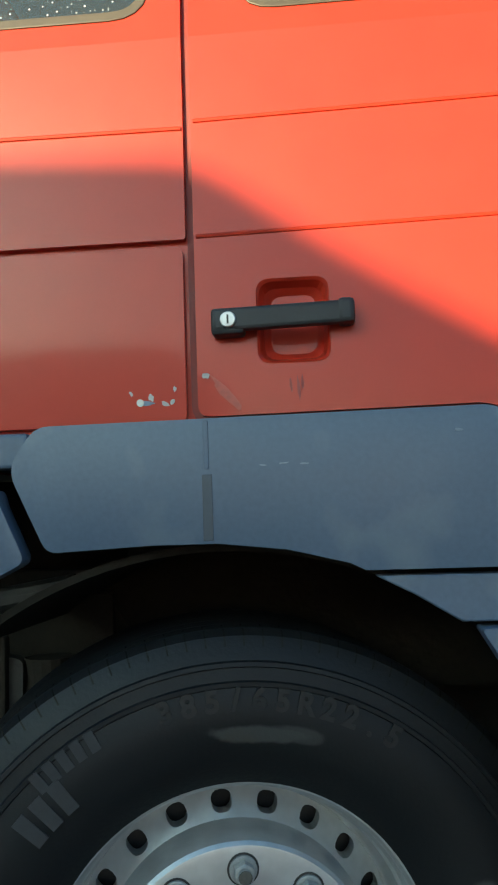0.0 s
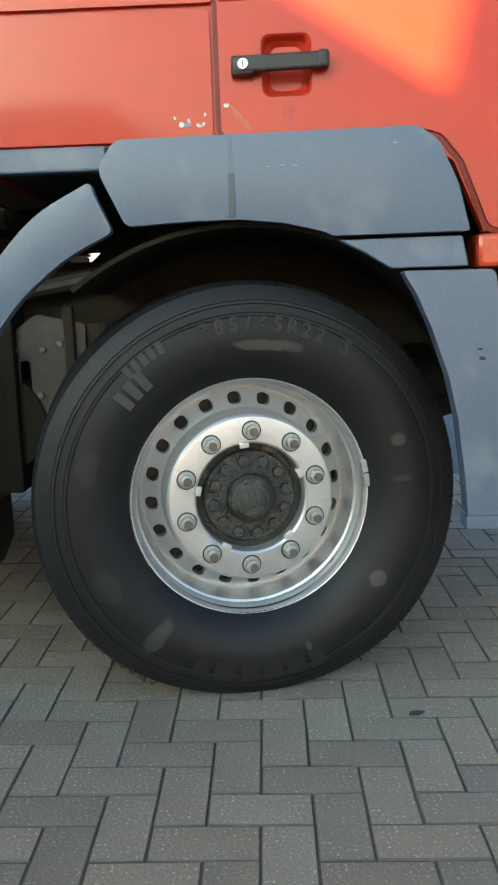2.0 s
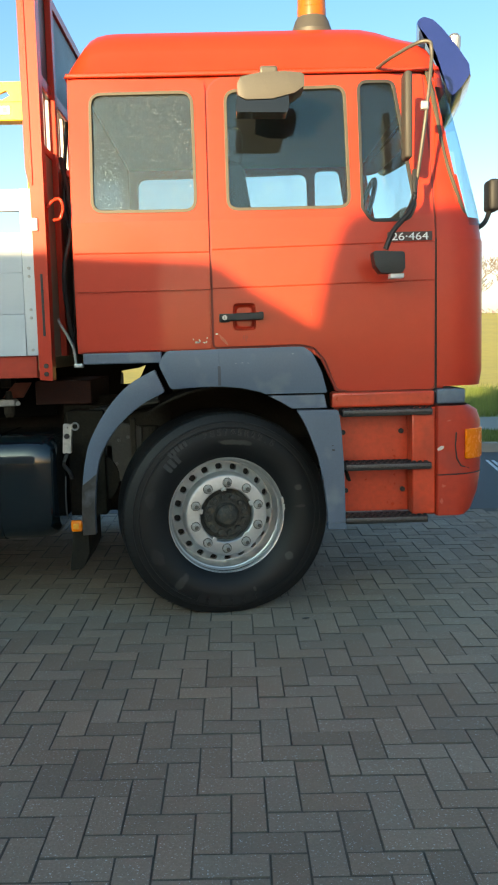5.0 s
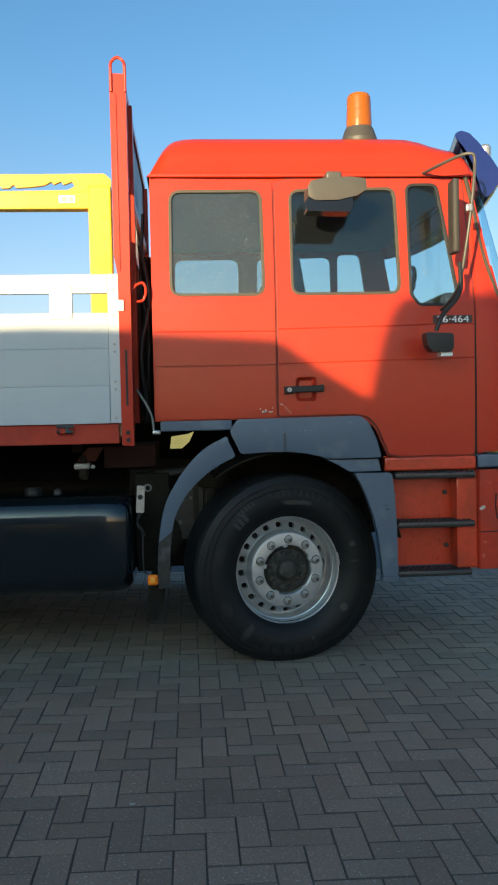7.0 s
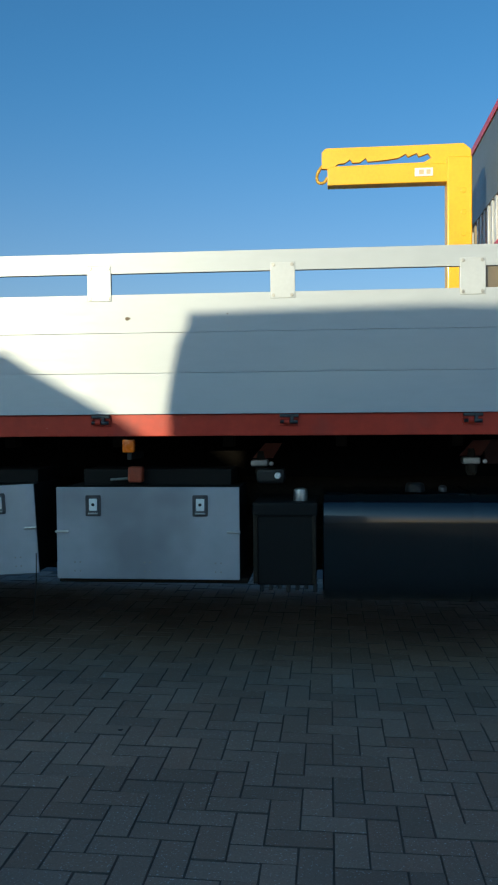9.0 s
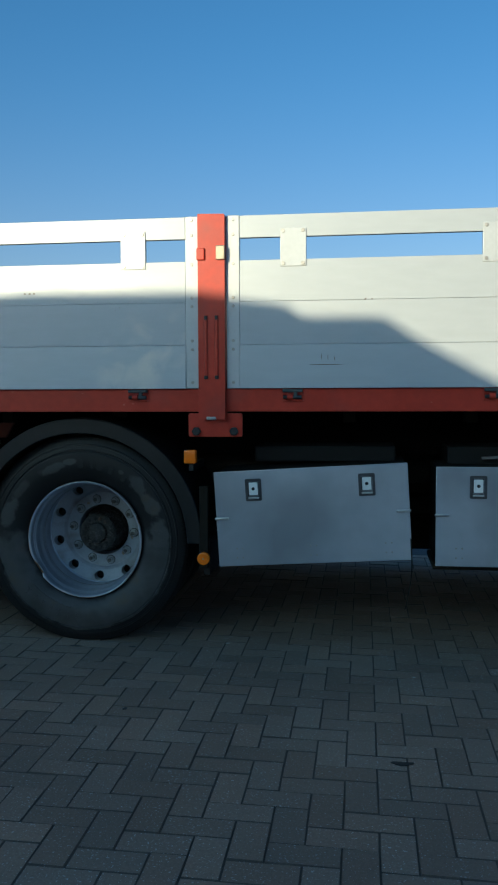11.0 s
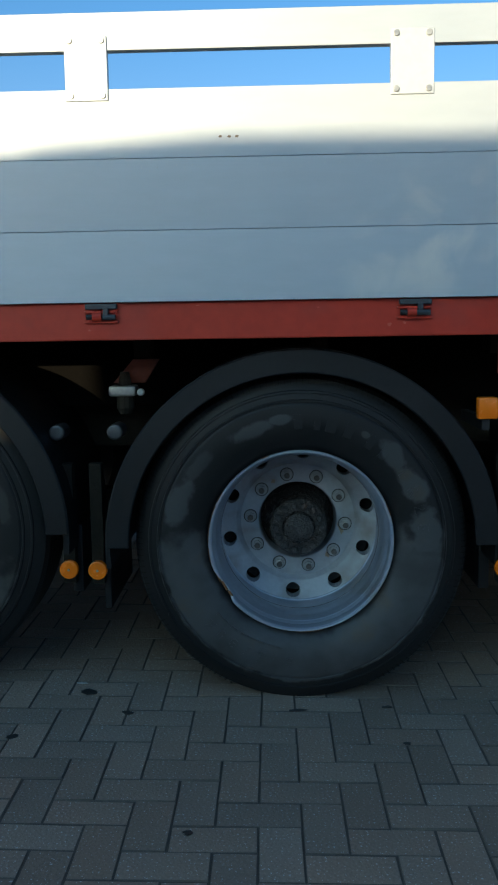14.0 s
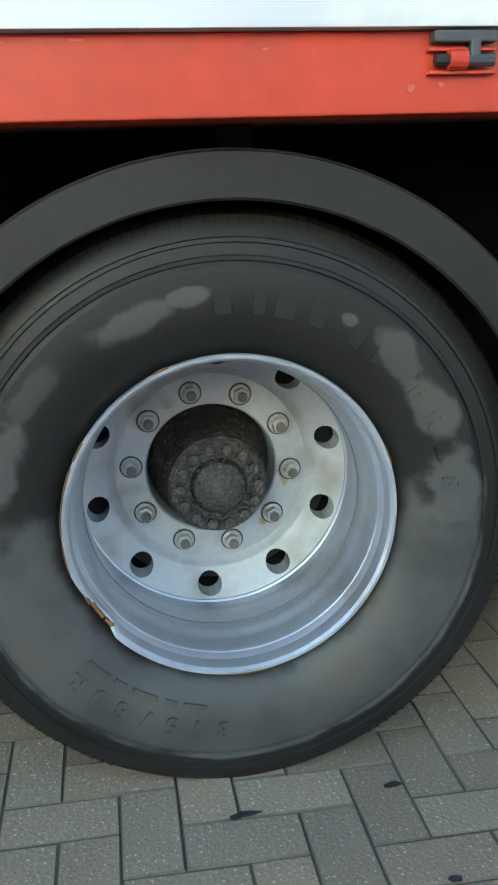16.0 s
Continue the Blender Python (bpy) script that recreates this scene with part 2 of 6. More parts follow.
def glass_mat(name, tint, gloss=0.045, film_share=0.008, specks=False):
    m = bpy.data.materials.new(name)
    m.use_nodes = True
    n, l = m.node_tree.nodes, m.node_tree.links
    n.remove(n["Principled BSDF"])
    tr, gl, mix, fr, pw, ad_ = (n.new(k) for k in ("ShaderNodeBsdfTransparent", "ShaderNodeBsdfGlossy", "ShaderNodeMixShader", "ShaderNodeLayerWeight", "ShaderNodeMath", "ShaderNodeMath"))
    tr.inputs[0].default_value, gl.inputs[0].default_value = (*tint, 1), (0.55, 0.66, 0.70, 1)
    gl.inputs["Roughness"].default_value, fr.inputs[0].default_value = 0.02, 0.5
    pw.operation, pw.inputs[1].default_value = "POWER", 5.0
    ad_.operation, ad_.inputs[1].default_value, ad_.inputs[2].default_value = "MULTIPLY_ADD", 0.8, gloss
    l.new(fr.outputs["Facing"], pw.inputs[0])
    l.new(pw.outputs[0], ad_.inputs[0])
    l.new(ad_.outputs[0], mix.inputs[0])
    l.new(tr.outputs[0], mix.inputs[1])
    l.new(gl.outputs[0], mix.inputs[2])
    film, fm_ = n.new("ShaderNodeBsdfDiffuse"), n.new("ShaderNodeMixShader")
    film.inputs[0].default_value, fm_.inputs[0].default_value = (0.42, 0.50, 0.56, 1), film_share
    l.new(mix.outputs[0], fm_.inputs[1])
    l.new(film.outputs[0], fm_.inputs[2])
    out = fm_.outputs[0]
    if specks:
        tc, no, rg, df, mx = (n.new(k) for k in ("ShaderNodeTexCoord", "ShaderNodeTexNoise", "ShaderNodeMapRange", "ShaderNodeBsdfDiffuse", "ShaderNodeMixShader"))
        vo = n.new("ShaderNodeTexVoronoi")
        vo.inputs["Scale"].default_value = 125
        sq, cl, dn = n.new("ShaderNodeSeparateColor"), n.new("ShaderNodeMapRange"), n.new("ShaderNodeMath")
        rg.inputs[1].default_value, rg.inputs[2].default_value, rg.inputs[3].default_value, rg.inputs[4].default_value = 0.15, 0.27, 1.0, 0.0
        cl.inputs[1].default_value, cl.inputs[2].default_value, cl.inputs[4].default_value = 0.58, 0.86, 0.72
        no.inputs["Scale"].default_value = 9
        dn.operation = "MULTIPLY"
        l.new(vo.outputs["Color"], sq.inputs[0])
        l.new(sq.outputs[0], cl.inputs[0])
        l.new(cl.outputs[0], dn.inputs[1])
        low = n.new("ShaderNodeTexNoise")
        low.inputs["Scale"].default_value = 5
        r3 = n.new("ShaderNodeMapRange")
        r3.inputs[1].default_value, r3.inputs[2].default_value, r3.inputs[3].default_value, r3.inputs[4].default_value = 0.35, 0.60, 0.45, 1
        mu = n.new("ShaderNodeMath")
        mu.operation = "MULTIPLY"
        l.new(tc.outputs["Object"], no.inputs["Vector"])
        l.new(tc.outputs["Object"], low.inputs["Vector"])
        l.new(tc.outputs["Object"], vo.inputs["Vector"])
        l.new(vo.outputs["Distance"], rg.inputs[0])
        l.new(rg.outputs[0], dn.inputs[0])
        l.new(low.outputs[0], r3.inputs[0])
        l.new(dn.outputs[0], mu.inputs[0])
        l.new(r3.outputs[0], mu.inputs[1])
        df.inputs[0].default_value = (0.80, 0.82, 0.84, 1)
        l.new(mu.outputs[0], mx.inputs[0])
        l.new(out, mx.inputs[1])
        l.new(df.outputs[0], mx.inputs[2])
        out = mx.outputs[0]
    l.new(out, n["Material Output"].inputs[0])
    return m


GLASS = glass_mat("cab_glass", (0.82, 0.89, 0.89), 0.045, 0.009)
GLASS_WET = glass_mat("speckled_cab_glass", (0.72, 0.77, 0.77), film_share=0.045, specks=True)
GLASS_BLUE = glass_mat("blue_tinted_windscreen", (0.66, 0.86, 0.92), 0.02, 0.004)
MIRROR = mat("dark_mirror_glass", (0.0016, 0.0017, 0.0020), 0.08, var=0.1, bump=0, rvar=0.02)


def brick_mat():
    """Grey concrete clinker: each brick its own tint, speckled aggregate, darker worn patches."""
    m = mat("concrete_clinker", (0.250, 0.183, 0.135), 0.82, var=0.26, scale=1.3, fine=120, bump=0.4, spots=((0.46, 0.45, 0.43), 150, 0.635, 0.05))
    n, l = m.node_tree.nodes, m.node_tree.links
    b = n["Principled BSDF"]
    src = b.inputs["Base Color"].links[0].from_socket
    oi, gi, ad, fr, mr, sc, hs = (n.new(k) for k in ("ShaderNodeObjectInfo", "ShaderNodeNewGeometry", "ShaderNodeMath", "ShaderNodeMath", "ShaderNodeMapRange", "ShaderNodeVectorMath", "ShaderNodeMix"))
    ad.operation, fr.operation, sc.operation = "ADD", "FRACT", "SCALE"
    l.new(oi.outputs["Random"], ad.inputs[0])
    l.new(gi.outputs["Random Per Island"], ad.inputs[1])
    l.new(ad.outputs[0], fr.inputs[0])
    l.new(fr.outputs[0], mr.inputs[0])
    mr.inputs[3].default_value, mr.inputs[4].default_value = 0.82, 1.16
    hs.data_type, hs.blend_type = "RGBA", "MULTIPLY"
    hs.inputs[0].default_value = 1
    cr = n.new("ShaderNodeMix")
    cr.data_type = "RGBA"
    cr.inputs[6].default_value, cr.inputs[7].default_value = (1.04, 0.985, 0.95, 1), (0.97, 1.0, 1.02, 1)
    f2 = n.new("ShaderNodeMath")
    f2.operation = "MULTIPLY"
    f2.inputs[1].default_value = 7.31
    f3 = n.new("ShaderNodeMath")
    f3.operation = "FRACT"
    l.new(ad.outputs[0], f2.inputs[0])
    l.new(f2.outputs[0], f3.inputs[0])
    l.new(f3.outputs[0], cr.inputs[0])
    l.new(src, hs.inputs[6])
    l.new(cr.outputs[2], hs.inputs[7])
    l.new(hs.outputs[2], sc.inputs[0])
    l.new(mr.outputs[0], sc.inputs["Scale"])
    l.new(sc.outputs[0], b.inputs["Base Color"])
    return m


BRICK = brick_mat()

# ---------------------------------------------------------------- mesh helpers
PLACED = {}


def thing(name, at, label, category, group="", kind=""):
    e = new(name)
    e.empty_display_size = 0.2
    e.matrix_basis = at if isinstance(at, Matrix) else Matrix.Translation(at)
    PLACED[e] = e.matrix_basis.copy()
    return tagged(e, label, category, group, kind)


def part(name, bm, material, parent=None, label="", smooth=True, at=None, crease=20):
    """One bmesh, in world places, as ONE mesh object under a thing or a part."""
    if isinstance(bm, bpy.types.Mesh):
        me = bm
    else:
        me = bpy.data.meshes.new(name)
        bmesh.ops.recalc_face_normals(bm, faces=bm.faces)
        bm.to_mesh(me)
        bm.free()
        me.materials.append(material)
        if smooth:
            me.shade_smooth()
            me.set_sharp_from_angle(angle=radians(crease))
    ob = new(name, me)
    if at is not None:
        ob.matrix_basis = at
    if parent is not None:
        ob.parent = parent
        ob.matrix_parent_inverse = PLACED[parent].inverted()
    PLACED[ob] = ob.matrix_basis.copy()
    if label:
        tagged(ob, label)
    return ob


def bevel_sharp(bm, off, seg=2, angle=50):
    if off <= 0:
        return
    es = [e for e in bm.edges if len(e.link_faces) == 2 and e.calc_face_angle(0) > radians(angle)]
    bmesh.ops.bevel(bm, geom=es, offset=off, segments=seg, affect="EDGES", profile=0.5, clamp_overlap=True)


def box(x0, x1, y0, y1, z0, z1, bev=0.004, seg=2, bm=None):
    b = bmesh.new()
    vs = [b.verts.new((x, y, z)) for x in (x0, x1) for y in (y0, y1) for z in (z0, z1)]
    for f in ((0, 1, 3, 2), (4, 6, 7, 5), (0, 4, 5, 1), (2, 3, 7, 6), (0, 2, 6, 4), (1, 5, 7, 3)):
        b.faces.new([vs[i] for i in f])
    bmesh.ops.recalc_face_normals(b, faces=b.faces)
    bevel_sharp(b, bev, seg)
    return merge(bm, b)


def merge(bm, b):
    """Adds b to bm, and returns bm (b itself if bm is None)."""
    if bm is None:
        return b
    me = bpy.data.meshes.new("tmp")
    b.to_mesh(me)
    b.free()
    bm.from_mesh(me)
    bpy.data.meshes.remove(me)
    return bm


def rounded(pts, rad, seg=5):
    """A closed outline with its corners rounded; rad: one radius, or one for each corner."""
    out, n = [], len(pts)
    for i, p in enumerate(pts):
        r = rad[i] if isinstance(rad, (list, tuple)) else rad
        p, a, c = Vector(p), Vector(pts[i - 1]), Vector(pts[(i + 1) % n])
        u, w = (a - p), (c - p)
        if r <= 0:
            out.append(tuple(p))
            continue
        ang = u.angle(w)
        t = min(r / math.tan(ang / 2), u.length * 0.49, w.length * 0.49)
        p0, p1 = p + u.normalized() * t, p + w.normalized() * t
        for k in range(seg + 1):
            s = k / seg
            q = p0 * (1 - s) ** 2 + p * 2 * s * (1 - s) + p1 * s * s
            out.append(tuple(q))
    return out


def rect(x0, x1, z0, z1, rad=0.0, seg=5):
    return rounded([(x0, z0), (x1, z0), (x1, z1), (x0, z1)], rad, seg) if rad else [(x0, z0), (x1, z0), (x1, z1), (x0, z1)]


def plate(outline, y0, y1, holes=(), bev=0.003, cuts=(), warp=None, seg=2):
    """An upright plate in the x-z plane from y0 (the side seen) to y1, with holes; cuts: heights at which it is split so that warp can bend it."""
    b = bmesh.new()
    edges = []
    for loop in (outline, *holes):
        vs = [b.verts.new((x, y0, z)) for x, z in loop]
        edges += [b.edges.new((vs[i - 1], vs[i])) for i in range(len(vs))]
    bmesh.ops.triangle_fill(b, use_beauty=True, use_dissolve=False, edges=edges)
    for z in cuts:
        bmesh.ops.bisect_plane(b, geom=b.verts[:] + b.edges[:] + b.faces[:], plane_co=(0, 0, z), plane_no=(0, 0, 1))
    r = bmesh.ops.extrude_face_region(b, geom=b.faces[:])
    bmesh.ops.translate(b, verts=[v for v in r["geom"] if isinstance(v, bmesh.types.BMVert)], vec=(0, y1 - y0, 0))
    bmesh.ops.recalc_face_normals(b, faces=b.faces)
    bevel_sharp(b, bev, seg)
    if warp:
        for v in b.verts:
            v.co = warp(v.co)
    return b


def revolve(profile, n, cx, cz, bm=None, close=False):
    """Turns (radius, y) points round the axle at (cx, cz)."""
    b = bm or bmesh.new()
    rings = []
    for r, y in profile:
        rings.append([b.verts.new((cx + r * math.cos(2 * math.pi * k / n), y, cz + r * math.sin(2 * math.pi * k / n))) for k in range(n)])
    m = len(rings)
    for i in range(m if close else m - 1):
        a, c = rings[i], rings[(i + 1) % m]
        for k in range(n):
            b.faces.new((a[k - 1], a[k], c[k], c[k - 1]))
    return b


def disc(r, y0, y1, cx, cz, n=20, bev=0.0, r1=None):
    """A short cylinder along y from y0 (front, radius r) to y1 (radius r1)."""
    b = bmesh.new()
    f = [b.verts.new((cx + r * math.cos(2 * math.pi * k / n), y0, cz + r * math.sin(2 * math.pi * k / n))) for k in range(n)]
    r1 = r if r1 is None else r1
    g = [b.verts.new((cx + r1 * math.cos(2 * math.pi * k / n), y1, cz + r1 * math.sin(2 * math.pi * k / n))) for k in range(n)]
    b.faces.new(f)
    b.faces.new(g[::-1])
    for k in range(n):
        b.faces.new((f[k - 1], f[k], g[k], g[k - 1]))
    bmesh.ops.recalc_face_normals(b, faces=b.faces)
    bevel_sharp(b, bev, 2)
    return b


def tube(pts, r, n=8, bm=None, close=False):
    """A round bar along a line of points."""
    b = bm or bmesh.new()
    pts = [Vector(p) for p in pts]
    rings = []
    up = Vector((0.13, 0.21, 1)).normalized()
    for i, p in enumerate(pts):
        d = (pts[min(i + 1, len(pts) - 1)] - pts[max(i - 1, 0)]).normalized()
        s = d.cross(up)
        if s.length < 0.05:
            s = d.cross(Vector((1, 0, 0)))
        s.normalize()
        w = d.cross(s)
        rr = r[i] if isinstance(r, (list, tuple)) else r
        rings.append([b.verts.new(p + (s * math.cos(2 * math.pi * k / n) + w * math.sin(2 * math.pi * k / n)) * rr) for k in range(n)])
    for a, c in zip(rings, rings[1:]):
        for k in range(n):
            b.faces.new((a[k - 1], a[k], c[k], c[k - 1]))
    b.faces.new(rings[0][::-1])
    b.faces.new(rings[-1])
    return b


def smooth_line(pts, per=5):
    """A Catmull-Rom line through the points."""
    p = [Vector(q) for q in pts]
    p = [p[0] * 2 - p[1]] + p + [p[-1] * 2 - p[-2]]
    out = []
    for i in range(1, len(p) - 2):
        for k in range(per):
            t = k / per
            out.append(0.5 * (2 * p[i] + (p[i + 1] - p[i - 1]) * t + (2 * p[i - 1] - 5 * p[i] + 4 * p[i + 1] - p[i + 2]) * t * t + (3 * p[i] - p[i - 1] - 3 * p[i + 1] + p[i + 2]) * t ** 3))
    out.append(p[-2])
    return [tuple(q) for q in out]


def arc_band(cx, cz, r0, r1, a0, a1, y0, y1, n=40, bev=0.004):
    """A curved bar: from radius r0 to r1 and angle a0 to a1 (degrees), from y0 to y1."""
    b = bmesh.new()
    rows = []
    for k in range(n + 1):
        a = radians(a0 + (a1 - a0) * k / n)
        c, s = math.cos(a), math.sin(a)
        rows.append([b.verts.new((cx + r * c, y, cz + r * s)) for r, y in ((r0, y0), (r1, y0), (r1, y1), (r0, y1))])
    for p, q in zip(rows, rows[1:]):
        for i in range(4):
            b.faces.new((p[i - 1], p[i], q[i], q[i - 1]))
    b.faces.new(rows[0])
    b.faces.new(rows[-1][::-1])
    bmesh.ops.recalc_face_normals(b, faces=b.faces)
    bevel_sharp(b, bev, 1)
    return b


def letters(text, size, depth=0.002, bold=0.0):
    """Flat text as a mesh in the x-z plane, facing -y, centred on its own middle."""
    cu = bpy.data.curves.new("text", "FONT")
    cu.body, cu.size, cu.extrude, cu.offset, cu.align_x, cu.align_y = text, size, depth, bold, "CENTER", "CENTER"
    ob = bpy.data.objects.new("text", cu)
    scene.collection.objects.link(ob)
    bpy.context.view_layer.update()
    me = bpy.data.meshes.new_from_object(ob.evaluated_get(bpy.context.evaluated_depsgraph_get()))
    bpy.data.objects.remove(ob)
    me.transform(pose(0, 0, 0, 90, 0, 0))
    b = bmesh.new()
    b.from_mesh(me)
    bpy.data.meshes.remove(me)
    return b


def arc_text(text, size, cx, cz, r, mid, step, y, flip=False):
    """Raised letters round an axle; mid: the angle of the middle letter, step: degrees from one to the next."""
    out = []
    for i, ch in enumerate(text):
        if ch == " ":
            continue
        a = mid - (i - (len(text) - 1) / 2) * step * (-1 if flip else 1)
        g = letters(ch, size, 0.0022, 0.0016)
        turn = a - 90 + (180 if flip else 0)
        g.transform(pose(cx + r * math.cos(radians(a)), y, cz + r * math.sin(radians(a)), 0, -turn, 0))
        out.append(g)
    return out


def bar_text(cx, cz, r, w, angles, y, th=0.0016):
    """Plain raised bars round an axle, where the lettering is not given."""
    return [arc_band(cx, cz, r - w / 2, r + w / 2, a0, a1, y - th, y + 0.02, 4, 0) for a0, a1 in angles]


# ---------------------------------------------------------------- the lorry
def ground_z(x):
    return -0.0168 * x - 0.048


truck = thing("truck", (-2.5, 1.25, 0.0), "red flatbed lorry with white dropside boards on brick paving", "truck")
CAB_Y = 0.07
BELT = 1.95
MID_Y = 1.25


def lean(co):
    """The cab's sides lean inwards above the belt line."""
    c = co.copy()
    if c.z > BELT:
        c.y += (c.z - BELT) * 0.085
    return c


def far(bm):
    """Mirrors a mesh to the other side of the lorry."""
    for v in bm.verts:
        v.co.y = 2 * MID_Y - v.co.y
    bmesh.ops.reverse_faces(bm, faces=bm.faces)
    return bm


W1 = rounded([(-0.620, 1.995), (-0.100, 1.992), (-0.106, 2.578), (-0.615, 2.576)], 0.065)
W2 = rounded([(0.048, 1.993), (0.660, 1.993), (0.645, 2.590), (0.048, 2.578)], 0.06)
W3 = rounded([(0.760, 1.925), (0.950, 1.925), (0.985, 2.00), (0.885, 2.610), (0.705, 2.610), (0.712, 1.99)], [0.05, 0.05, 0.03, 0.05, 0.05, 0.03])


def grow(loop, d):
    """An outline moved outwards by d."""
    n = len(loop)
    cx, cz = sum(p[0] for p in loop) / n, sum(p[1] for p in loop) / n
    out = []
    for i in range(n):
        a, c = Vector(loop[i - 1]), Vector(loop[(i + 1) % n])
        t = (c - a)
        nn = Vector((t.y, -t.x))
        if nn.length:
            nn.normalize()
        if nn.dot(Vector((loop[i][0] - cx, loop[i][1] - cz))) < 0:
            nn = -nn
        out.append((loop[i][0] + nn.x * d, loop[i][1] + nn.y * d))
    return out


# cab shell: inner wall on both sides, back, floor, roof
SHELL = [(-0.722, 1.31), (0.42, 1.31), (0.50, 1.25), (0.57, 1.09), (1.12, 1.09), (1.14, 1.84), (1.20, 2.05), (1.075, 2.66), (-0.722, 2.66)]
cab = part("cab", plate(SHELL, CAB_Y + 0.014, CAB_Y + 0.05, [grow(W1, 0.006), grow(W2, 0.006), grow(W3, 0.006), rect(0.055, 0.183, 1.398, 1.547, 0.022)], 0.002, (BELT,), lean), RED, truck, "red painted steel cab", crease=3)
part("far_cab_side", far(plate(SHELL, CAB_Y + 0.014, CAB_Y + 0.05, [W1, W2, W3], 0.002, (BELT,), lean)), RED, cab)
part("cab_back_wall", box(-0.72, -0.68, CAB_Y + 0.08, 2.5 - CAB_Y - 0.08, 1.31, 2.66, 0.01), RED, cab)
part("cab_floor", box(-0.68, 1.1, CAB_Y + 0.06, 2.5 - CAB_Y - 0.06, 1.31, 1.36, 0.004), DARK_IN, cab)
part("headliner", box(-0.67, 1.05, 0.2, 2.3, 2.63, 2.655, 0.004), DARK_IN, cab)


def roof_mesh():
    """Shallow domed roof: a cross profile swept along the cab."""
    b = bmesh.new()
    prof = [(0.128, 2.655), (0.120, 2.672), (0.130, 2.69), (0.150, 2.77), (0.175, 2.835), (0.25, 2.895), (0.55, 2.950), (1.25, 2.975)]
    prof = prof + [(2.5 - y, z) for y, z in prof[-2::-1]]
    xs = [(-0.735, 0.0), (-0.722, 0.15), (-0.70, 0.36), (-0.672, 0.56), (-0.645, 0.73), (-0.615, 0.86), (-0.58, 0.94), (-0.53, 0.985), (-0.47, 1.0), (0.0, 1.0), (0.66, 1.0), (0.74, 0.985), (0.82, 0.92), (0.89, 0.83), (0.95, 0.77), (1.01, 0.72), (1.06, 0.60), (1.09, 0.40), (1.115, 0.10)]
    rings = [[b.verts.new((x, y + (0.02 * (1 - s) if y < 1.25 else -0.02 * (1 - s)), 2.655 + (z - 2.655) * (s if z > 2.69 else max(s, 0.3)))) for y, z in prof] for x, s in xs]
    for a, c in zip(rings, rings[1:]):
        for k in range(1, len(prof)):
            b.faces.new((a[k - 1], a[k], c[k], c[k - 1]))
    b.faces.new(rings[0])
    b.faces.new(rings[-1][::-1])
    return b


part("roof", roof_mesh(), RED, truck, "low domed red roof panel", crease=40)
part("roof_gutter", box(-0.725, 1.075, 0.112, 0.135, 2.648, 2.668, 0.006), RED, truck)

# the panels that show their seams
SEAM = mat("dark_red_door_seam", (0.19, 0.016, 0.010), 0.6, var=0.2, scale=8, fine=60, bump=0.0)
upper = rounded([(-0.715, 1.612), (-0.047, 1.612), (-0.047, 2.635), (-0.715, 2.645)], [0.012, 0.006, 0.05, 0.03])
part("rear_side_panel", plate(upper, CAB_Y, CAB_Y + 0.013, [grow(W1, 0.004)], 0.004, (BELT,), lean), RED, truck, crease=3)
part("swage_line", tube([(-0.71, CAB_Y - 0.001, 1.80), (-0.05, CAB_Y - 0.001, 1.795)], 0.0035, 6), RED, truck)
lower = rounded([(-0.708, 1.318), (-0.052, 1.318), (-0.052, 1.600), (-0.708, 1.600)], 0.014)
locker = part("locker_door", plate(lower, CAB_Y, CAB_Y + 0.014, (), 0.006), RED, truck)
part("locker_rivet", disc(0.006, CAB_Y - 0.003, CAB_Y + 0.002, -0.125, 1.352, 10), RIVET, locker)
door_o = rounded([(-0.034, 1.326), (0.40, 1.330), (0.470, 1.312), (0.520, 1.250), (0.580, 1.100), (0.640, 1.088), (1.070, 1.088), (1.076, 1.838), (1.062, 2.10), (1.025, 2.640), (-0.034, 2.640)],
                 [0.02, 0.03, 0.05, 0.05, 0.03, 0.02, 0.03, 0.01, 0.05, 0.02, 0.11])
recess = rect(0.062, 0.176, 1.405, 1.540, 0.022)
door = part("door", plate(door_o, CAB_Y, CAB_Y + 0.013, [grow(W2, 0.004), grow(W3, 0.004), recess], 0.004, (BELT, 1.63, 1.83), lean), RED, truck, "closed red cab door with scratched lower edge", crease=3)


def bowl(x0, x1, z0, z1, y, depth, rad):
    """A pressed recess with a rounded rim."""
    b = bmesh.new()
    loops = []
    for ins, d in ((0.0, -0.001), (0.004, 0.004), (0.010, depth * 0.7), (0.020, depth), (0.035, depth)):
        loops.append([b.verts.new((x, y + d, z)) for x, z in rect(x0 + ins, x1 - ins, z0 + ins, z1 - ins, rad)])
    for a, c in zip(loops, loops[1:]):
        for k in range(len(a)):
            b.faces.new((a[k - 1], a[k], c[k], c[k - 1]))
    b.faces.new(loops[-1])
    return b


# dark red strip stands in for the shade in the door gap
part("door_seal", plate(grow(door_o, 0.0115), CAB_Y + 0.0105, CAB_Y + 0.0138, [grow(door_o, -0.006)], 0, (BELT,), lean), SEAM, door, crease=3)
part("handle_recess", bowl(0.062, 0.176, 1.405, 1.540, CAB_Y, 0.036, 0.022), RED, door)
hm = box(-0.004, 0.213, CAB_Y - 0.038, CAB_Y - 0.018, 1.452, 1.488, 0.006)
for v in hm.verts:
    v.co.z += 0.004 * (v.co.x / 0.2)
box(-0.006, 0.045, CAB_Y - 0.036, CAB_Y, 1.447, 1.489, 0.006, bm=hm)
box(0.188, 0.214, CAB_Y - 0.040, CAB_Y, 1.456, 1.495, 0.007, bm=hm)
part("handle", hm, BLACK, door, "black plastic pull handle")
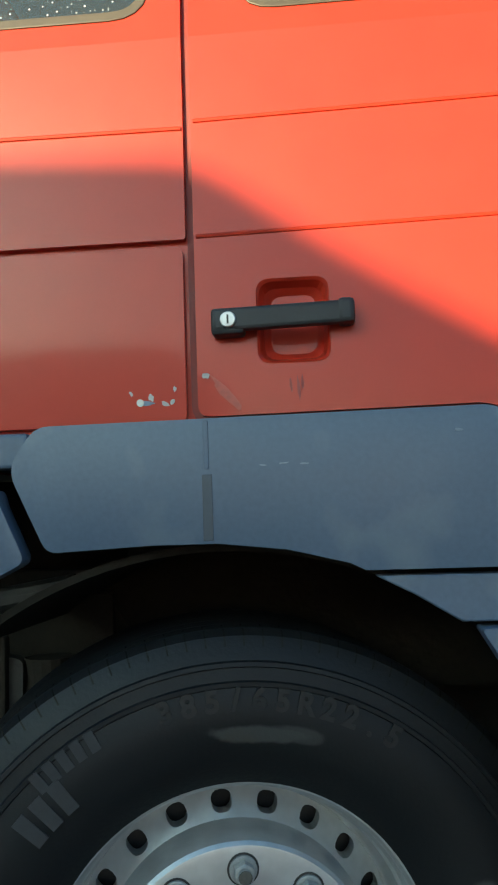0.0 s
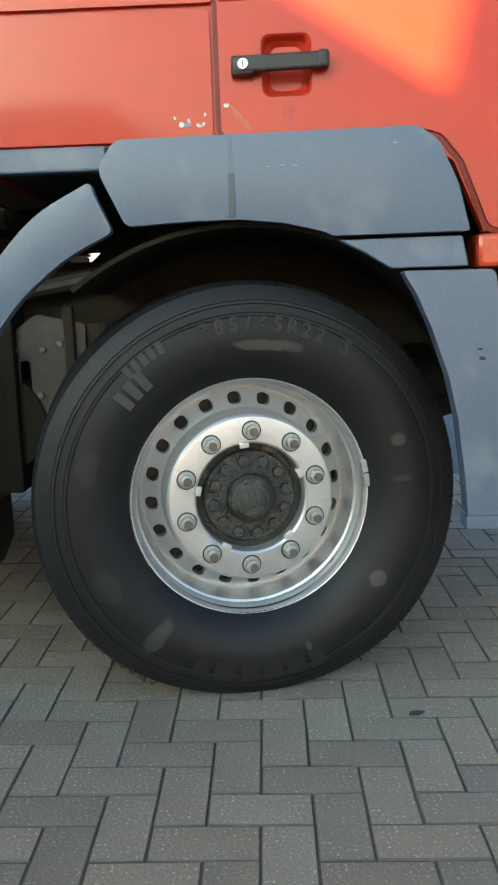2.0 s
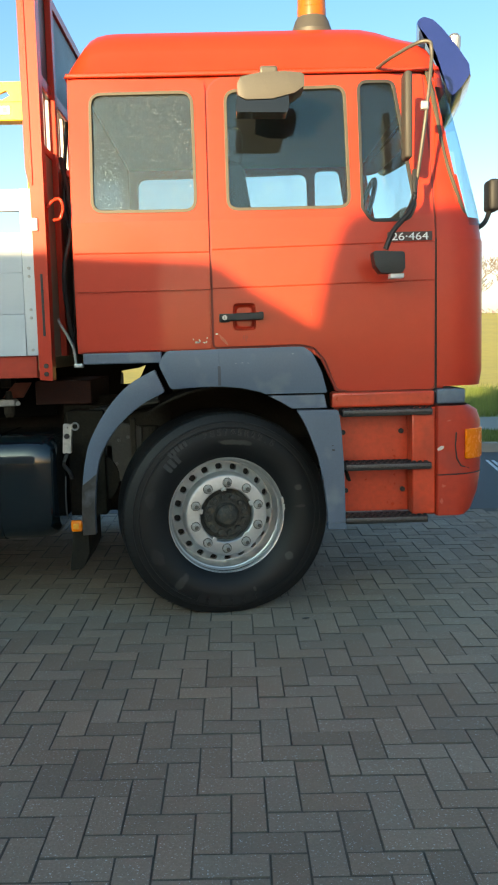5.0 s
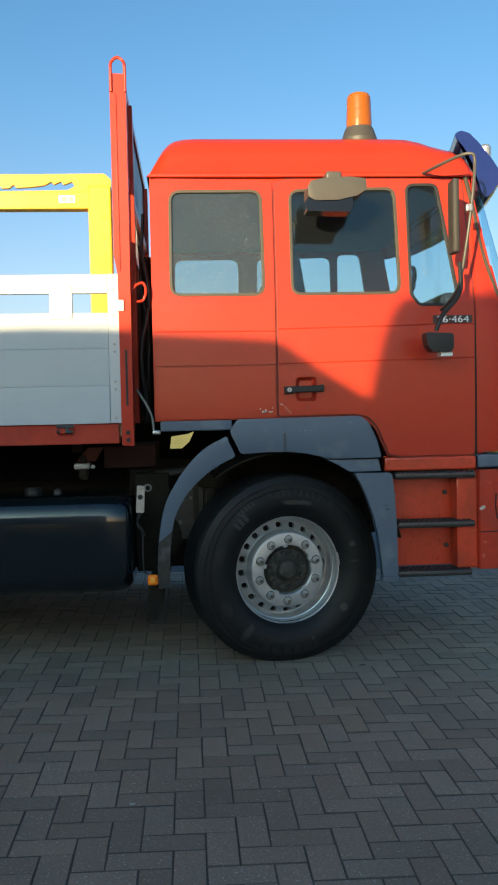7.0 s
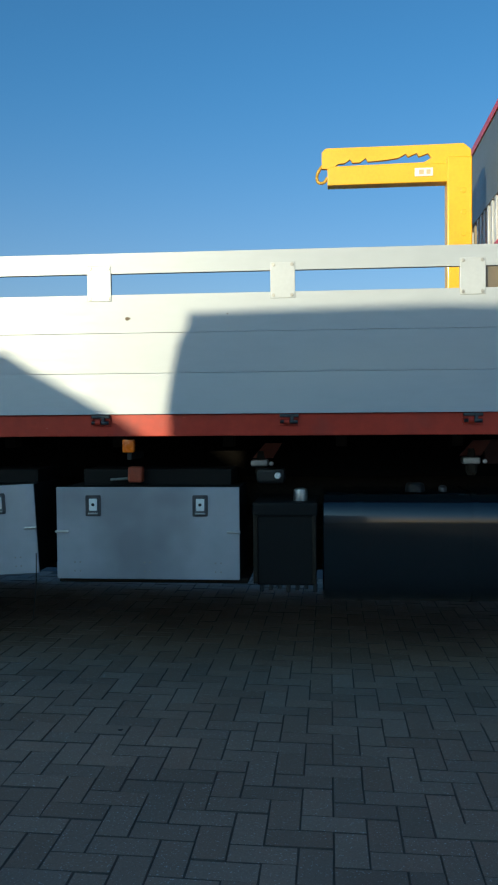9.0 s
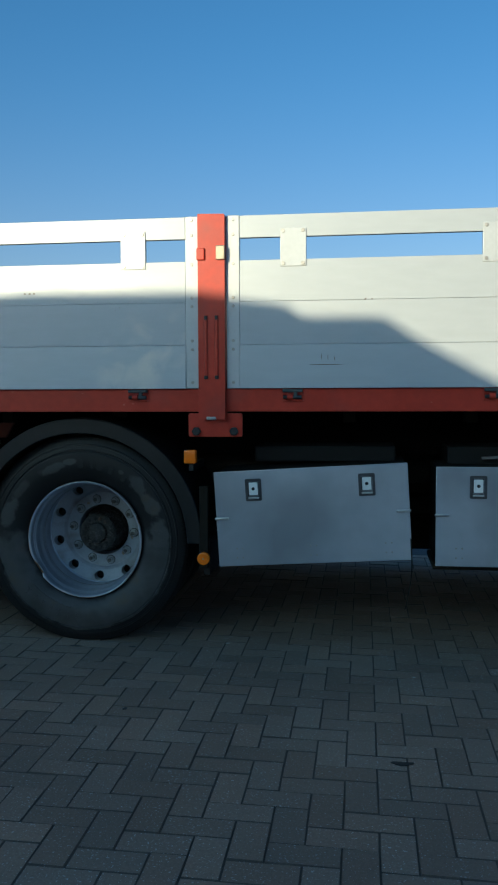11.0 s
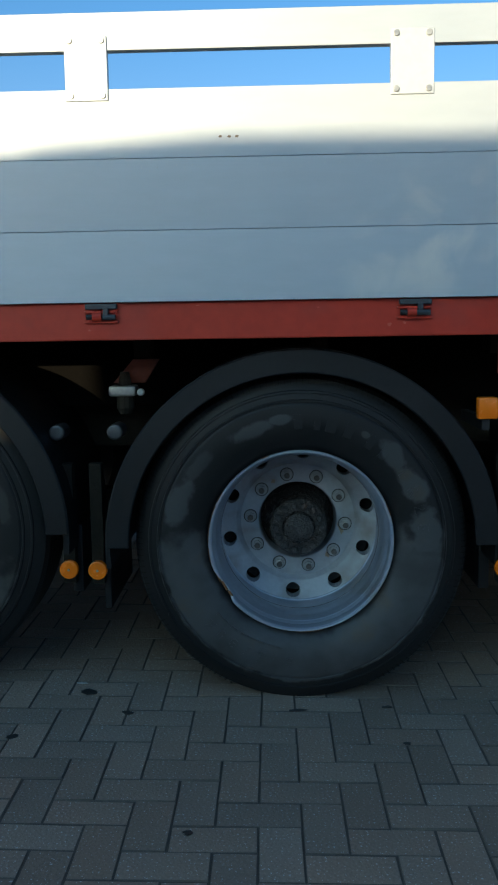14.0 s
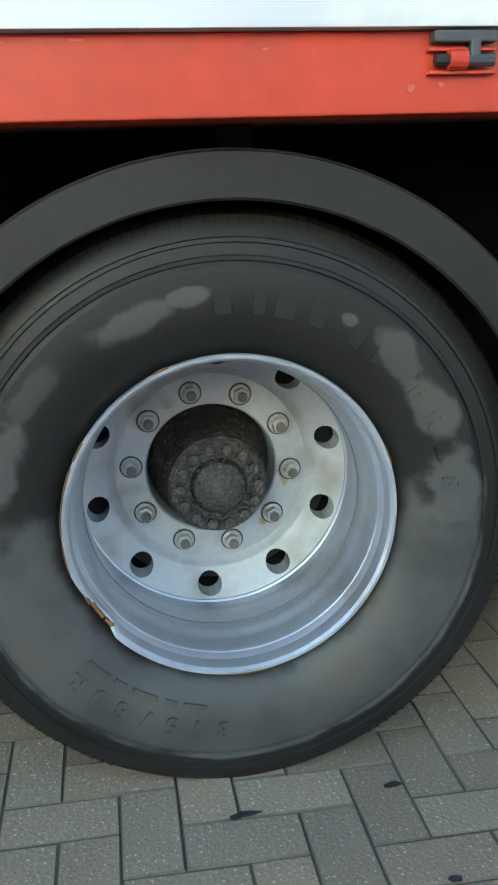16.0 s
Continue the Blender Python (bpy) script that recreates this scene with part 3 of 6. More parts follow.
part("lock_barrel", disc(0.0125, CAB_Y - 0.042, CAB_Y - 0.034, 0.021, 1.469, 20, 0.002), CHROME, door)
part("lock_slot", box(0.0195, 0.0225, CAB_Y - 0.0432, CAB_Y - 0.041, 1.462, 1.476, 0), BLACK, door)
for z, x1 in ((1.806, 1.07), (1.615, 1.07)):
    part("swage_line", tube([(-0.03, CAB_Y - 0.0005, z), (0.5, CAB_Y - 0.0005, z + 0.008), (x1, CAB_Y - 0.0005, z + 0.017)], 0.0035, 6), RED, door)

# bare-metal scratches: small chips of filler and primer
SCRATCH = mat("pale_plastic_scratch", (0.20, 0.235, 0.27), 0.5, var=0.2, scale=30, fine=120)
CHIP = mat("chipped_primer", (0.50, 0.45, 0.42), 0.7, var=0.2, scale=30, fine=120)
CHIP_B = mat("bare_metal_chip", (0.16, 0.20, 0.27), 0.5, var=0.3, scale=30, fine=120)


def chip(cx, cz, w, h, y, seed, turn=0.0):
    rnd = random.Random(seed)
    pts = []
    for k in range(11):
        a = 2 * math.pi * k / 11
        q = 0.5 * (0.55 + 0.45 * rnd.random())
        u, v = math.cos(a) * w * q, math.sin(a) * h * q
        c, s = math.cos(radians(turn)), math.sin(radians(turn))
        pts.append((cx + u * c - v * s, cz + u * s + v * c))
    return plate(pts, y - 0.0012, y + 0.001, (), 0)


for cx, cz, w, h, m, p, t in ((-0.115, 1.351, 0.034, 0.010, CHIP_B, locker, 0), (-0.108, 1.360, 0.010, 0.016, CHIP, locker, 20), (-0.085, 1.349, 0.018, 0.008, CHIP, locker, -25),
                              (-0.070, 1.372, 0.006, 0.010, CHIP, locker, 0), (-0.140, 1.367, 0.006, 0.012, CHIP, locker, 30), (-0.074, 1.352, 0.007, 0.014, CHIP, locker, -35),
                              (-0.020, 1.390, 0.018, 0.012, CHIP, door, 0)):
    part("paint_chip", chip(cx, cz, w, h, CAB_Y, int((cx + 2) * 1000), t), m, p)
DRIP = mat("dark_red_drip", (0.26, 0.014, 0.010), 0.4, var=0.2, scale=30, fine=120)
for x, z, h in ((0.112, 1.372, 0.030), (0.124, 1.364, 0.050), (0.130, 1.374, 0.030), (0.455, 1.50, 0.06)):
    part("paint_drip", chip(x, z, 0.005, h, CAB_Y, int(x * 4000), 3), DRIP, door)
FADE = mat("faded_scrape", (0.50, 0.085, 0.055), 0.55, var=0.25, scale=20, fine=120)
part("scrape", chip(0.010, 1.362, 0.085, 0.016, CAB_Y, 5, -48), FADE, door)

# windows with their seals
for nm, W, p, gm in (("window", W1, cab, GLASS_WET), ("window", W2, door, GLASS), ("quarter_window", W3, door, GLASS)):
    part(nm, plate(W, CAB_Y + 0.010, CAB_Y + 0.015, (), 0, (BELT,), lean), gm, p, "dusty tinted side window" if gm is GLASS_WET else "clear tinted side window")
    part("window_seal", plate(grow(W, 0.004), CAB_Y - 0.003, CAB_Y + 0.016, [grow(W, -0.013)], 0.002, (BELT,), lean), SEAL if W is not W3 else BLACK, p)
    part("window", far(plate(W, CAB_Y + 0.010, CAB_Y + 0.015, (), 0, (BELT,), lean)), GLASS, cab)


def front_shell(z0, z1, rows, inset=0.0, y_in=0.0):
    """The rounded nose of the cab between two heights."""
    b = bmesh.new()

    def nose(z):
        if z > 1.85:
            return 1.352 - (z - 1.85) ** 1.15 * 0.26
        return 1.352 - max(0.0, 1.16 - z) * 0.22

    def side(z):
        return 1.085 if z < 1.85 else 1.085 - (z - 1.85) * 0.0
    rings = []
    for i in range(rows + 1):
        z = z0 + (z1 - z0) * i / rows
        yl = CAB_Y + (max(0, z - BELT) * 0.085) + inset
        xn, xs = nose(z) - inset, side(z) + y_in
        rc = min(0.20, xn - xs)
        pts = [(xs, yl)]
        for k in range(9):
            a = radians(90 * k / 8)
            pts.append((xn - rc + rc * math.sin(a), yl + 0.16 - 0.16 * math.cos(a)))
        pts.append((xn + 0.02, yl + 0.45))
        pts.append((xn + 0.03, MID_Y))
        pts = pts + [(x, 2.5 - y) for x, y in pts[-2::-1]]
        rings.append([b.verts.new((x, y, z)) for x, y in pts])
    for a, c in zip(rings, rings[1:]):
        for k in range(1, len(a)):
            b.faces.new((a[k - 1], a[k], c[k], c[k - 1]))
    return b


part("front_corner_panel", front_shell(1.10, 1.832, 10), RED, truck, "rounded red front panel", crease=50)
ws = front_shell(1.90, 2.62, 8, 0.0)
bmesh.ops.delete(ws, geom=[f for f in ws.faces if f.calc_center_median().x < 1.265 - (f.calc_center_median().z - 1.9) * 0.27 and (f.calc_center_median().y < 0.22 or f.calc_center_median().y > 2.28)], context="FACES")
part("windscreen", ws, GLASS_BLUE, truck, "curved tinted windscreen")
pillar = front_shell(1.832, 2.68, 8, 0.004)
bmesh.ops.delete(pillar, geom=[f for f in pillar.faces if not (f.calc_center_median().x < 1.250 - (f.calc_center_median().z - 1.9) * 0.27 and (f.calc_center_median().y < 0.22 or f.calc_center_median().y > 2.28)) and 1.92 < f.calc_center_median().z < 2.62], context="FACES")
part("windscreen_pillar", pillar, RED, truck)
part("windscreen_seal", tube(smooth_line([(1.045, 0.128, 2.66), (1.085, 0.125, 2.50), (1.13, 0.112, 2.25), (1.20, 0.10, 2.03), (1.25, 0.12, 1.915)], 4), 0.012, 8), SEAL, truck)
part("front_panel_seam", plate([(1.076, 1.09), (1.085, 1.09), (1.087, 1.84), (1.080, 1.84)], CAB_Y + 0.006, CAB_Y + 0.02, (), 0), BLACK, truck)
part("corner_crease", tube([(1.165, CAB_Y + 0.012, 1.12), (1.17, CAB_Y + 0.012, 1.80)], 0.006, 6), RED, truck)

# cab interior
part("dashboard", box(0.92, 1.2, 0.2, 2.3, 1.36, 2.02, 0.06, 3), DARK_IN, cab)


def seat_mesh(x, y):
    b = box(x - 0.25, x + 0.25, y - 0.24, y + 0.24, 1.62, 1.78, 0.05, 3)
    k = box(x - 0.34, x - 0.22, y - 0.23, y + 0.23, 1.72, 2.30, 0.05, 3)
    for v in k.verts:
        v.co.x -= (v.co.z - 1.72) * 0.16
    merge(b, k)
    h = box(x - 0.40, x - 0.31, y - 0.13, y + 0.13, 2.33, 2.50, 0.04, 3)
    merge(b, h)
    return box(x - 0.2, x + 0.2, y - 0.18, y + 0.18, 1.36, 1.63, 0.02, bm=b)


part("driver_seat", seat_mesh(0.45, 0.62), SEAT, cab)
part("passenger_seat", seat_mesh(0.45, 1.86), SEAT, cab)
wheel_pts = [(0.80 + 0.12 * math.cos(a) * 0.5, 0.62 + 0.23 * math.sin(a), 2.02 + 0.20 * math.cos(a)) for a in [2 * math.pi * k / 24 for k in range(25)]]
part("steering_wheel", tube(wheel_pts, 0.014, 8), BLACK, cab)
part("bunk", box(-0.66, -0.2, 0.2, 2.3, 1.36, 1.86, 0.04, 3), SEAT, cab)

# beacon, sun visor, mirrors
bc = (0.520, 0.47)


def turned(profile, x, y, n=28):
    b = bmesh.new()
    rings = [[b.verts.new((x + r * math.cos(2 * math.pi * k / n), y + r * math.sin(2 * math.pi * k / n), z)) for k in range(n)] for r, z in profile]
    for a, c in zip(rings, rings[1:]):
        for k in range(n):
            b.faces.new((a[k - 1], a[k], c[k], c[k - 1]))
    b.faces.new(rings[0][::-1])
    b.faces.new(rings[-1])
    return b


beacon = part("beacon", turned([(0.108, 2.92), (0.108, 2.955), (0.104, 2.965), (0.088, 3.012), (0.080, 3.026)], *bc), MIRROR_BACK, truck, "amber beacon on a grey rubber base on the roof")
part("beacon_lens", turned([(0.074, 3.020), (0.076, 3.05), (0.076, 3.07), (0.0745, 3.073), (0.074, 3.12), (0.0725, 3.123), (0.072, 3.17), (0.070, 3.205), (0.060, 3.222), (0.03, 3.228)], *bc), AMBER_B, beacon, "ribbed amber lens")
vis = bmesh.new()
vp = rounded([(1.012, 2.905), (1.025, 2.928), (1.050, 2.938), (1.100, 2.922), (1.156, 2.868), (1.231, 2.778), (1.282, 2.705), (1.290, 2.650), (1.245, 2.585), (1.194, 2.537), (1.168, 2.585), (1.142, 2.660), (1.118, 2.740), (1.090, 2.800), (1.060, 2.845), (1.028, 2.872)], 0.02, 2)
vp = [(p[0], p[2]) for p in smooth_line([(x, 0, z) for x, z in vp + vp[:1]], 3)][:-1]
rings = []
for y, s in ((0.20, 0.96), (0.23, 1.0), (0.5, 1.0), (0.85, 1.0), (1.25, 1.0), (1.65, 1.0), (2.0, 1.0), (2.26, 1.0), (2.3, 0.9)):
    rings.append([vis.verts.new((1.15 + (x - 1.15) * s + 0.13 * (1 - ((y - 1.25) / 1.05) ** 2), y, 2.75 + (z - 2.75) * s)) for x, z in vp])
for a, c in zip(rings, rings[1:]):
    for k in range(len(vp)):
        vis.faces.new((a[k - 1], a[k], c[k], c[k - 1]))
vis.faces.new(rings[0])
vis.faces.new(rings[-1][::-1])
visor = part("sun_visor", vis, BLUE, truck, "translucent blue exterior sun visor")
part("marker_lamp", turned([(0.03, 2.80), (0.034, 2.83), (0.034, 2.87), (0.02, 2.885)], 1.235, 0.32, 14), CHROME, visor)

gm = plate(rounded([(0.112, 2.462), (0.150, 2.444), (0.27, 2.446), (0.372, 2.470), (0.418, 2.500), (0.416, 2.556), (0.33, 2.566), (0.20, 2.560), (0.125, 2.545), (0.108, 2.515)], 0.022), -0.20, -0.04, (), 0.028, (), None, 3)
kerb_mirror = part("kerb_mirror", gm, MIRROR_BACK, truck, "grey kerb mirror over the door window", crease=60)
# black glass carries the shade and reflection under the housing in its colour
part("mirror_glass", plate(rounded([(0.100, 2.392), (0.335, 2.386), (0.345, 2.41), (0.345, 2.475), (0.108, 2.468)], 0.012), -0.190, -0.07, (), 0.008), MIRROR, kerb_mirror, "dark mirror glass turned down")
part("mirror_bracket", box(0.215, 0.300, -0.14, 0.14, 2.560, 2.612, 0.012), MIRROR_BACK, kerb_mirror)
arm = part("mirror_arm", tube(smooth_line([(0.80, 0.13, 2.665), (0.84, -0.02, 2.665), (0.93, -0.13, 2.69), (0.985, -0.16, 2.695), (1.005, -0.165, 2.66), (0.995, -0.165, 2.50), (0.965, -0.15, 2.25), (0.935, -0.10, 2.02), (0.90, 0.0, 1.92), (0.885, 0.07, 1.90)], 5), 0.009, 8), MIRROR_BACK, truck, "tubular mirror arm")
part("main_mirror", box(0.874, 0.912, -0.20, -0.10, 2.17, 2.56, 0.015, 3), mat("dark_mirror_housing", (0.035, 0.032, 0.028), 0.6, var=0.15, scale=10, fine=90), arm, "tall grey mirror housing")
part("arm_clamp", box(0.955, 0.99, -0.175, -0.145, 2.39, 2.43, 0.006), CHROME, arm)
part("lower_arm", tube(smooth_line([(0.935, -0.12, 2.13), (0.93, -0.14, 2.00), (0.90, -0.15, 1.93), (0.828, -0.15, 1.85), (0.790, -0.15, 1.765)], 5), 0.0125, 8), BLACK, arm)
part("wide_mirror", plate(rounded([(0.722, 1.755), (0.873, 1.748), (0.875, 1.672), (0.86, 1.65), (0.76, 1.652), (0.735, 1.685)], 0.014), -0.19, -0.10, (), 0.016, (), None, 3), BLACK, arm, "black wide-angle mirror")
part("mirror_label", box(0.808, 0.872, -0.176, -0.106, 1.628, 1.650, 0.003), WHITE, arm)
fm = part("front_mirror", box(1.38, 1.44, 0.18, 0.30, 1.98, 2.14, 0.02, 3), BLACK, truck, "black front mirror on a bracket")
part("bracket", tube(smooth_line([(1.40, 0.24, 1.99), (1.37, 0.22, 1.93), (1.33, 0.2, 1.90), (1.29, 0.2, 1.90)], 4), 0.013, 8), BLACK, fm)
part("bracket_tip", box(1.43, 1.49, 0.2, 0.26, 2.06, 2.10, 0.01), BLACK, fm)

# model number on the door
bd = letters("26·464", 0.052, 0.0015, 0.0)
for v in bd.verts:
    v.co.x *= 1.30
bd.transform(Matrix.Translation((0.950, CAB_Y - 0.0055, 1.845)))
# dark strip puts the raised numbers' shadow into colour
bk = part("badge", plate(rect(0.838, 1.062, 1.820, 1.870, 0.004), CAB_Y - 0.002, CAB_Y + 0.002, (), 0.0005), mat("badge_shadow_strip", (0.050, 0.014, 0.012), 0.4, var=0.2, scale=20, fine=90), door, "dark strip for the model number's shadow")
part("badge_number", bd, WHITE, door, "white model number", smooth=False)

# front wing: grey plastic panels
F_Y = 0.0
wing = part("wing_panel", plate(rounded([(-0.272, 1.313), (-0.316, 1.252), (-0.256, 1.124), (-0.10, 1.131), (0.0, 1.131), (0.10, 1.120), (0.19, 1.098), (0.212, 1.087), (0.520, 1.087), (0.494, 1.19), (0.450, 1.285), (0.405, 1.318)], [0.04, 0.05, 0.025, 0, 0, 0, 0, 0, 0.008, 0.03, 0.05, 0.05]), F_Y, F_Y + 0.035, (), 0.008, (), None, 3), GREY, truck, "scratched grey plastic wing panel")
part("wing_joint", box(-0.021, -0.006, F_Y - 0.0012, F_Y + 0.02, 1.135, 1.232, 0.001), mat("dark_grey_joint", (0.05, 0.06, 0.075), 0.5), wing)
part("wing_joint", box(-0.018, -0.010, F_Y - 0.0015, F_Y + 0.02, 1.24, 1.312, 0.001), GREY, wing)
for x, z, w, h, t in ((0.352, 1.283, 0.014, 0.006, 0), (0.10, 1.245, 0.02, 0.003, 5), (0.13, 1.243, 0.016, 0.003, 0), (0.07, 1.243, 0.012, 0.003, -5)):
    part("scratch", chip(x, z, w, h, F_Y, int(x * 999), t), SCRATCH, wing)
part("wing_infill", plate([(0.225, 1.078), (0.505, 1.078), (0.520, 1.01), (0.345, 1.01), (0.28, 1.05)], F_Y + 0.012, F_Y + 0.05, (), 0.003), GREY, truck)
low = part("wing_front_panel", plate(rounded([(0.366, 1.003), (0.574, 1.000), (0.588, 0.88), (0.598, 0.70), (0.602, 0.430), (0.516, 0.430), (0.508, 0.53), (0.492, 0.66), (0.470, 0.76), (0.432, 0.87), (0.40, 0.945)], [0.006, 0.02, 0.03, 0.02, 0.006, 0.006, 0, 0.02, 0.02, 0.02, 0.02]), F_Y - 0.015, F_Y + 0.05, (), 0.006), GREY, truck, "grey plastic wing front edge")
part("scuff", chip(0.545, 0.800, 0.022, 0.012, F_Y - 0.015, 3), BLACK, low)
part("scuff", chip(0.541, 0.822, 0.018, 0.006, F_Y - 0.015, 4), BLACK, low)
part("wing_foot", box(0.512, 0.606, F_Y - 0.012, F_Y + 0.05, 0.395, 0.428, 0.004), GREY, low)
lo = [(-0.33, 1.225), (-0.462, 1.152), (-0.571, 1.038), (-0.65, 0.91), (-0.688, 0.806), (-0.713, 0.656), (-0.722, 0.507), (-0.72, 0.402)]
li = [(-0.656, 0.406), (-0.656, 0.529), (-0.639, 0.714), (-0.605, 0.828), (-0.528, 0.944), (-0.407, 1.049), (-0.285, 1.112)]
lo = [(p[0], p[1]) for p in smooth_line([(x, 0, z) for x, z in lo], 4) for p in [(p[0], p[2])]]
li = [(p[0], p[1]) for p in smooth_line([(x, 0, z) for x, z in li], 4) for p in [(p[0], p[2])]]
rear_wing = part("wing_rear_panel", plate(rounded(lo + li + [(-0.322, 1.195)], [0.04] + [0] * (len(lo) + len(li) - 2) + [0.04, 0.03]), F_Y - 0.01, F_Y + 0.03, (), 0.008, (), None, 3), GREY, truck, "grey plastic wing rear edge with worn paint")
part("wing_grime", plate([p for p in lo if p[1] < 0.68] + [p for p in li if p[1] < 0.72], F_Y - 0.0125, F_Y - 0.009, (), 0.001), mat("wing_grime", (0.030, 0.029, 0.028), 0.4, var=0.4, scale=8, fine=60, bump=0.1, spots=((0.075, 0.085, 0.095), 9, 0.52, 0.12)), rear_wing)
GRIME = mat("road_grimed_steel", (0.017, 0.0155, 0.013), 0.5, var=0.4, scale=9, fine=60, bump=0.2, spots=((0.036, 0.031, 0.025), 8, 0.56, 0.12))
# backdrop plate added to keep the space behind the wing dark
part("wing_back_plate", plate([(-0.90, 0.42), (-0.30, 0.42), (-0.30, 1.02), (-0.90, 1.02)], 0.56, 0.58, (), 0.003), PITCH, truck, "near-black backdrop plate behind the wing")
part("cross_strut", tube([(-0.74, 0.50, 0.98), (-0.36, 0.50, 1.04)], 0.028, 12), GRIME, truck)
part("bump_stop", turned([(0.05, 0.72), (0.055, 0.78), (0.045, 0.86), (0.05, 0.90)], -0.42, 0.50, 16), DIRTY, truck)
br = part("wing_bracket", plate(rounded([(-0.70, 0.60), (-0.47, 0.60), (-0.46, 0.90), (-0.60, 0.93), (-0.70, 0.86)], 0.02), 0.46, 0.49, [rect(-0.655, -0.625, 0.66, 0.80, 0.01)], 0.004), GRIME, truck, "dirty steel wing bracket")
for x, z in ((-0.665, 0.83), (-0.585, 0.83), (-0.535, 0.845), (-0.60, 0.70), (-0.53, 0.66)):
    part("bracket_bolt", disc(0.010, 0.448, 0.462, x, z, 8, 0.002), DARK_STEEL, br)
part("bracket_strap", box(-0.52, -0.49, 0.44, 0.47, 0.55, 0.95, 0.006), DIRTY, br)
side_lamp = part("side_marker", box(-0.778, -0.722, F_Y - 0.03, F_Y, 0.425, 0.482, 0.010, 3), AMBER, rear_wing, "square amber side marker lamp")
part("marker_reflex", box(-0.764, -0.738, F_Y - 0.034, F_Y - 0.028, 0.440, 0.468, 0.004), mat("amber_reflex", (0.9, 0.34, 0.03), 0.3, var=0.2, scale=90, fine=200, bump=0.3), rear_wing)
flap = plate(rounded([(-0.775, 0.425), (-0.70, 0.425), (-0.70, 0.30), (-0.735, 0.225), (-0.80, 0.215), (-0.785, 0.33)], 0.01), F_Y + 0.02, F_Y + 0.42, (), 0.006)
part("mud_flap", flap, PITCH, truck, "dirty rubber mud flap")
part("sill_strip", box(-0.690, -0.300, F_Y + 0.045, F_Y + 0.085, 1.255, 1.310, 0.006), GREY, truck)
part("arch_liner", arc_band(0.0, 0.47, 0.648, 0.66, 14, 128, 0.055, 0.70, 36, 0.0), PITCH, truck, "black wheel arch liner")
# closing panels added so no sky shows through above the arch
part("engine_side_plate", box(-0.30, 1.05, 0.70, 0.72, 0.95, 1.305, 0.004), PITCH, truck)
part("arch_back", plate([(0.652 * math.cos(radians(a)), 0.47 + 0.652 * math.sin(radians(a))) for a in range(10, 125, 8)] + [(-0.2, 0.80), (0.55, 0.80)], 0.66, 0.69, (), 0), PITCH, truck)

# entry steps and bumper
step_panel = plate([(0.560, 1.085), (1.062, 1.085), (1.066, 0.455), (0.596, 0.455), (0.590, 0.80)], 0.14, 0.155, (), 0.004)
steps = part("step_panel", step_panel, RED_STEP, truck, "recessed red entry step panel")
part("step_side", plate([(0.945, 1.0), (1.066, 1.0), (1.066, 0.452), (0.945, 0.452)], 0.02, 0.139, (), 0.01), RED_STEP, steps)
part("sill", box(0.545, 1.066, 0.035, 0.14, 1.005, 1.082, 0.012), RED_STEP, steps)
for z, x0, x1 in ((0.985, 0.592, 1.045), (0.712, 0.605, 1.040), (0.440, 0.600, 1.022)):
    st = part("step", box(x0, x1, -0.012, 0.138, z - 0.022, z + 0.012, 0.007), BLACK, steps, "black anti-slip step tread")
    part("step_nosing", box(x0 + 0.006, x1 - 0.006, -0.019, -0.011, z - 0.006, z + 0.009, 0.003), DARK_STEEL, steps)
    nb = bmesh.new()
    for i in range(int((x1 - x0) / 0.03)):
        for j in range(3):
            merge(nb, turned([(0.010, z + 0.010), (0.010, z + 0.017), (0.006, z + 0.019)], x0 + 0.02 + i * 0.03 + (j % 2) * 0.015, 0.015 + j * 0.035, 8))
    tagged(part("tread_studs", nb, BLACK, steps), "", "", "", "stuff")
for x, z in ((0.612, 0.872), (0.912, 0.872), (0.622, 0.568), (0.918, 0.568)):
    part("panel_bolt", disc(0.013, 0.120, 0.142, x, z, 14, 0.003), BLACK, steps)

bm_ = bmesh.new()
rings = []
for z, dx in ((0.448, -0.075), (0.47, -0.05), (0.56, -0.015), (0.652, 0.0), (0.656, -0.004), (0.662, 0.0), (0.80, 0.004), (0.92, 0.0), (0.975, -0.02), (1.005, -0.07)):
    pts = [(1.068, 0.08), (1.066, 0.012), (1.075, 0.0)]
    rc = 0.17 + dx
    for k in range(9):
        a = radians(90 * k / 8)
        pts.append((1.325 - 0.17 + rc * math.sin(a), 0.16 - 0.16 * math.cos(a)))
    pts += [(1.34 + dx, 0.4), (1.35 + dx, 1.25)]
    pts = pts + [(x, 2.5 - y) for x, y in pts[-2::-1]]
    rings.append([bm_.verts.new((x, y, z)) for x, y in pts])
for a, c in zip(rings, rings[1:]):
    for k in range(1, len(a)):
        bm_.faces.new((a[k - 1], a[k], c[k], c[k - 1]))
bumper = part("bumper", bm_, RED_DULL, truck, "dented red bumper corner", crease=50)
part("front_indicator", arc_band(1.155, 0.16, 0.160, 0.178, -70, 0, 0.735, 0.885, 10, 0.003), AMBER, bumper)
ind = bumper.children[0]
ind.data.transform(Matrix.Translation((1.155, 0.16, 0)) @ Matrix(((1, 0, 0, 0), (0, 0, 1, 0), (0, 1, 0, 0), (0, 0, 0, 1))) @ Matrix.Translation((-1.155, 0, -0.16)))
ind.data.flip_normals()
part("bumper_crack", tube([(1.165, -0.001, 0.87), (1.160, -0.001, 0.80), (1.168, -0.001, 0.74), (1.19, 0.004, 0.70), (1.235, 0.022, 0.685)], 0.004, 6), BLACK, bumper)
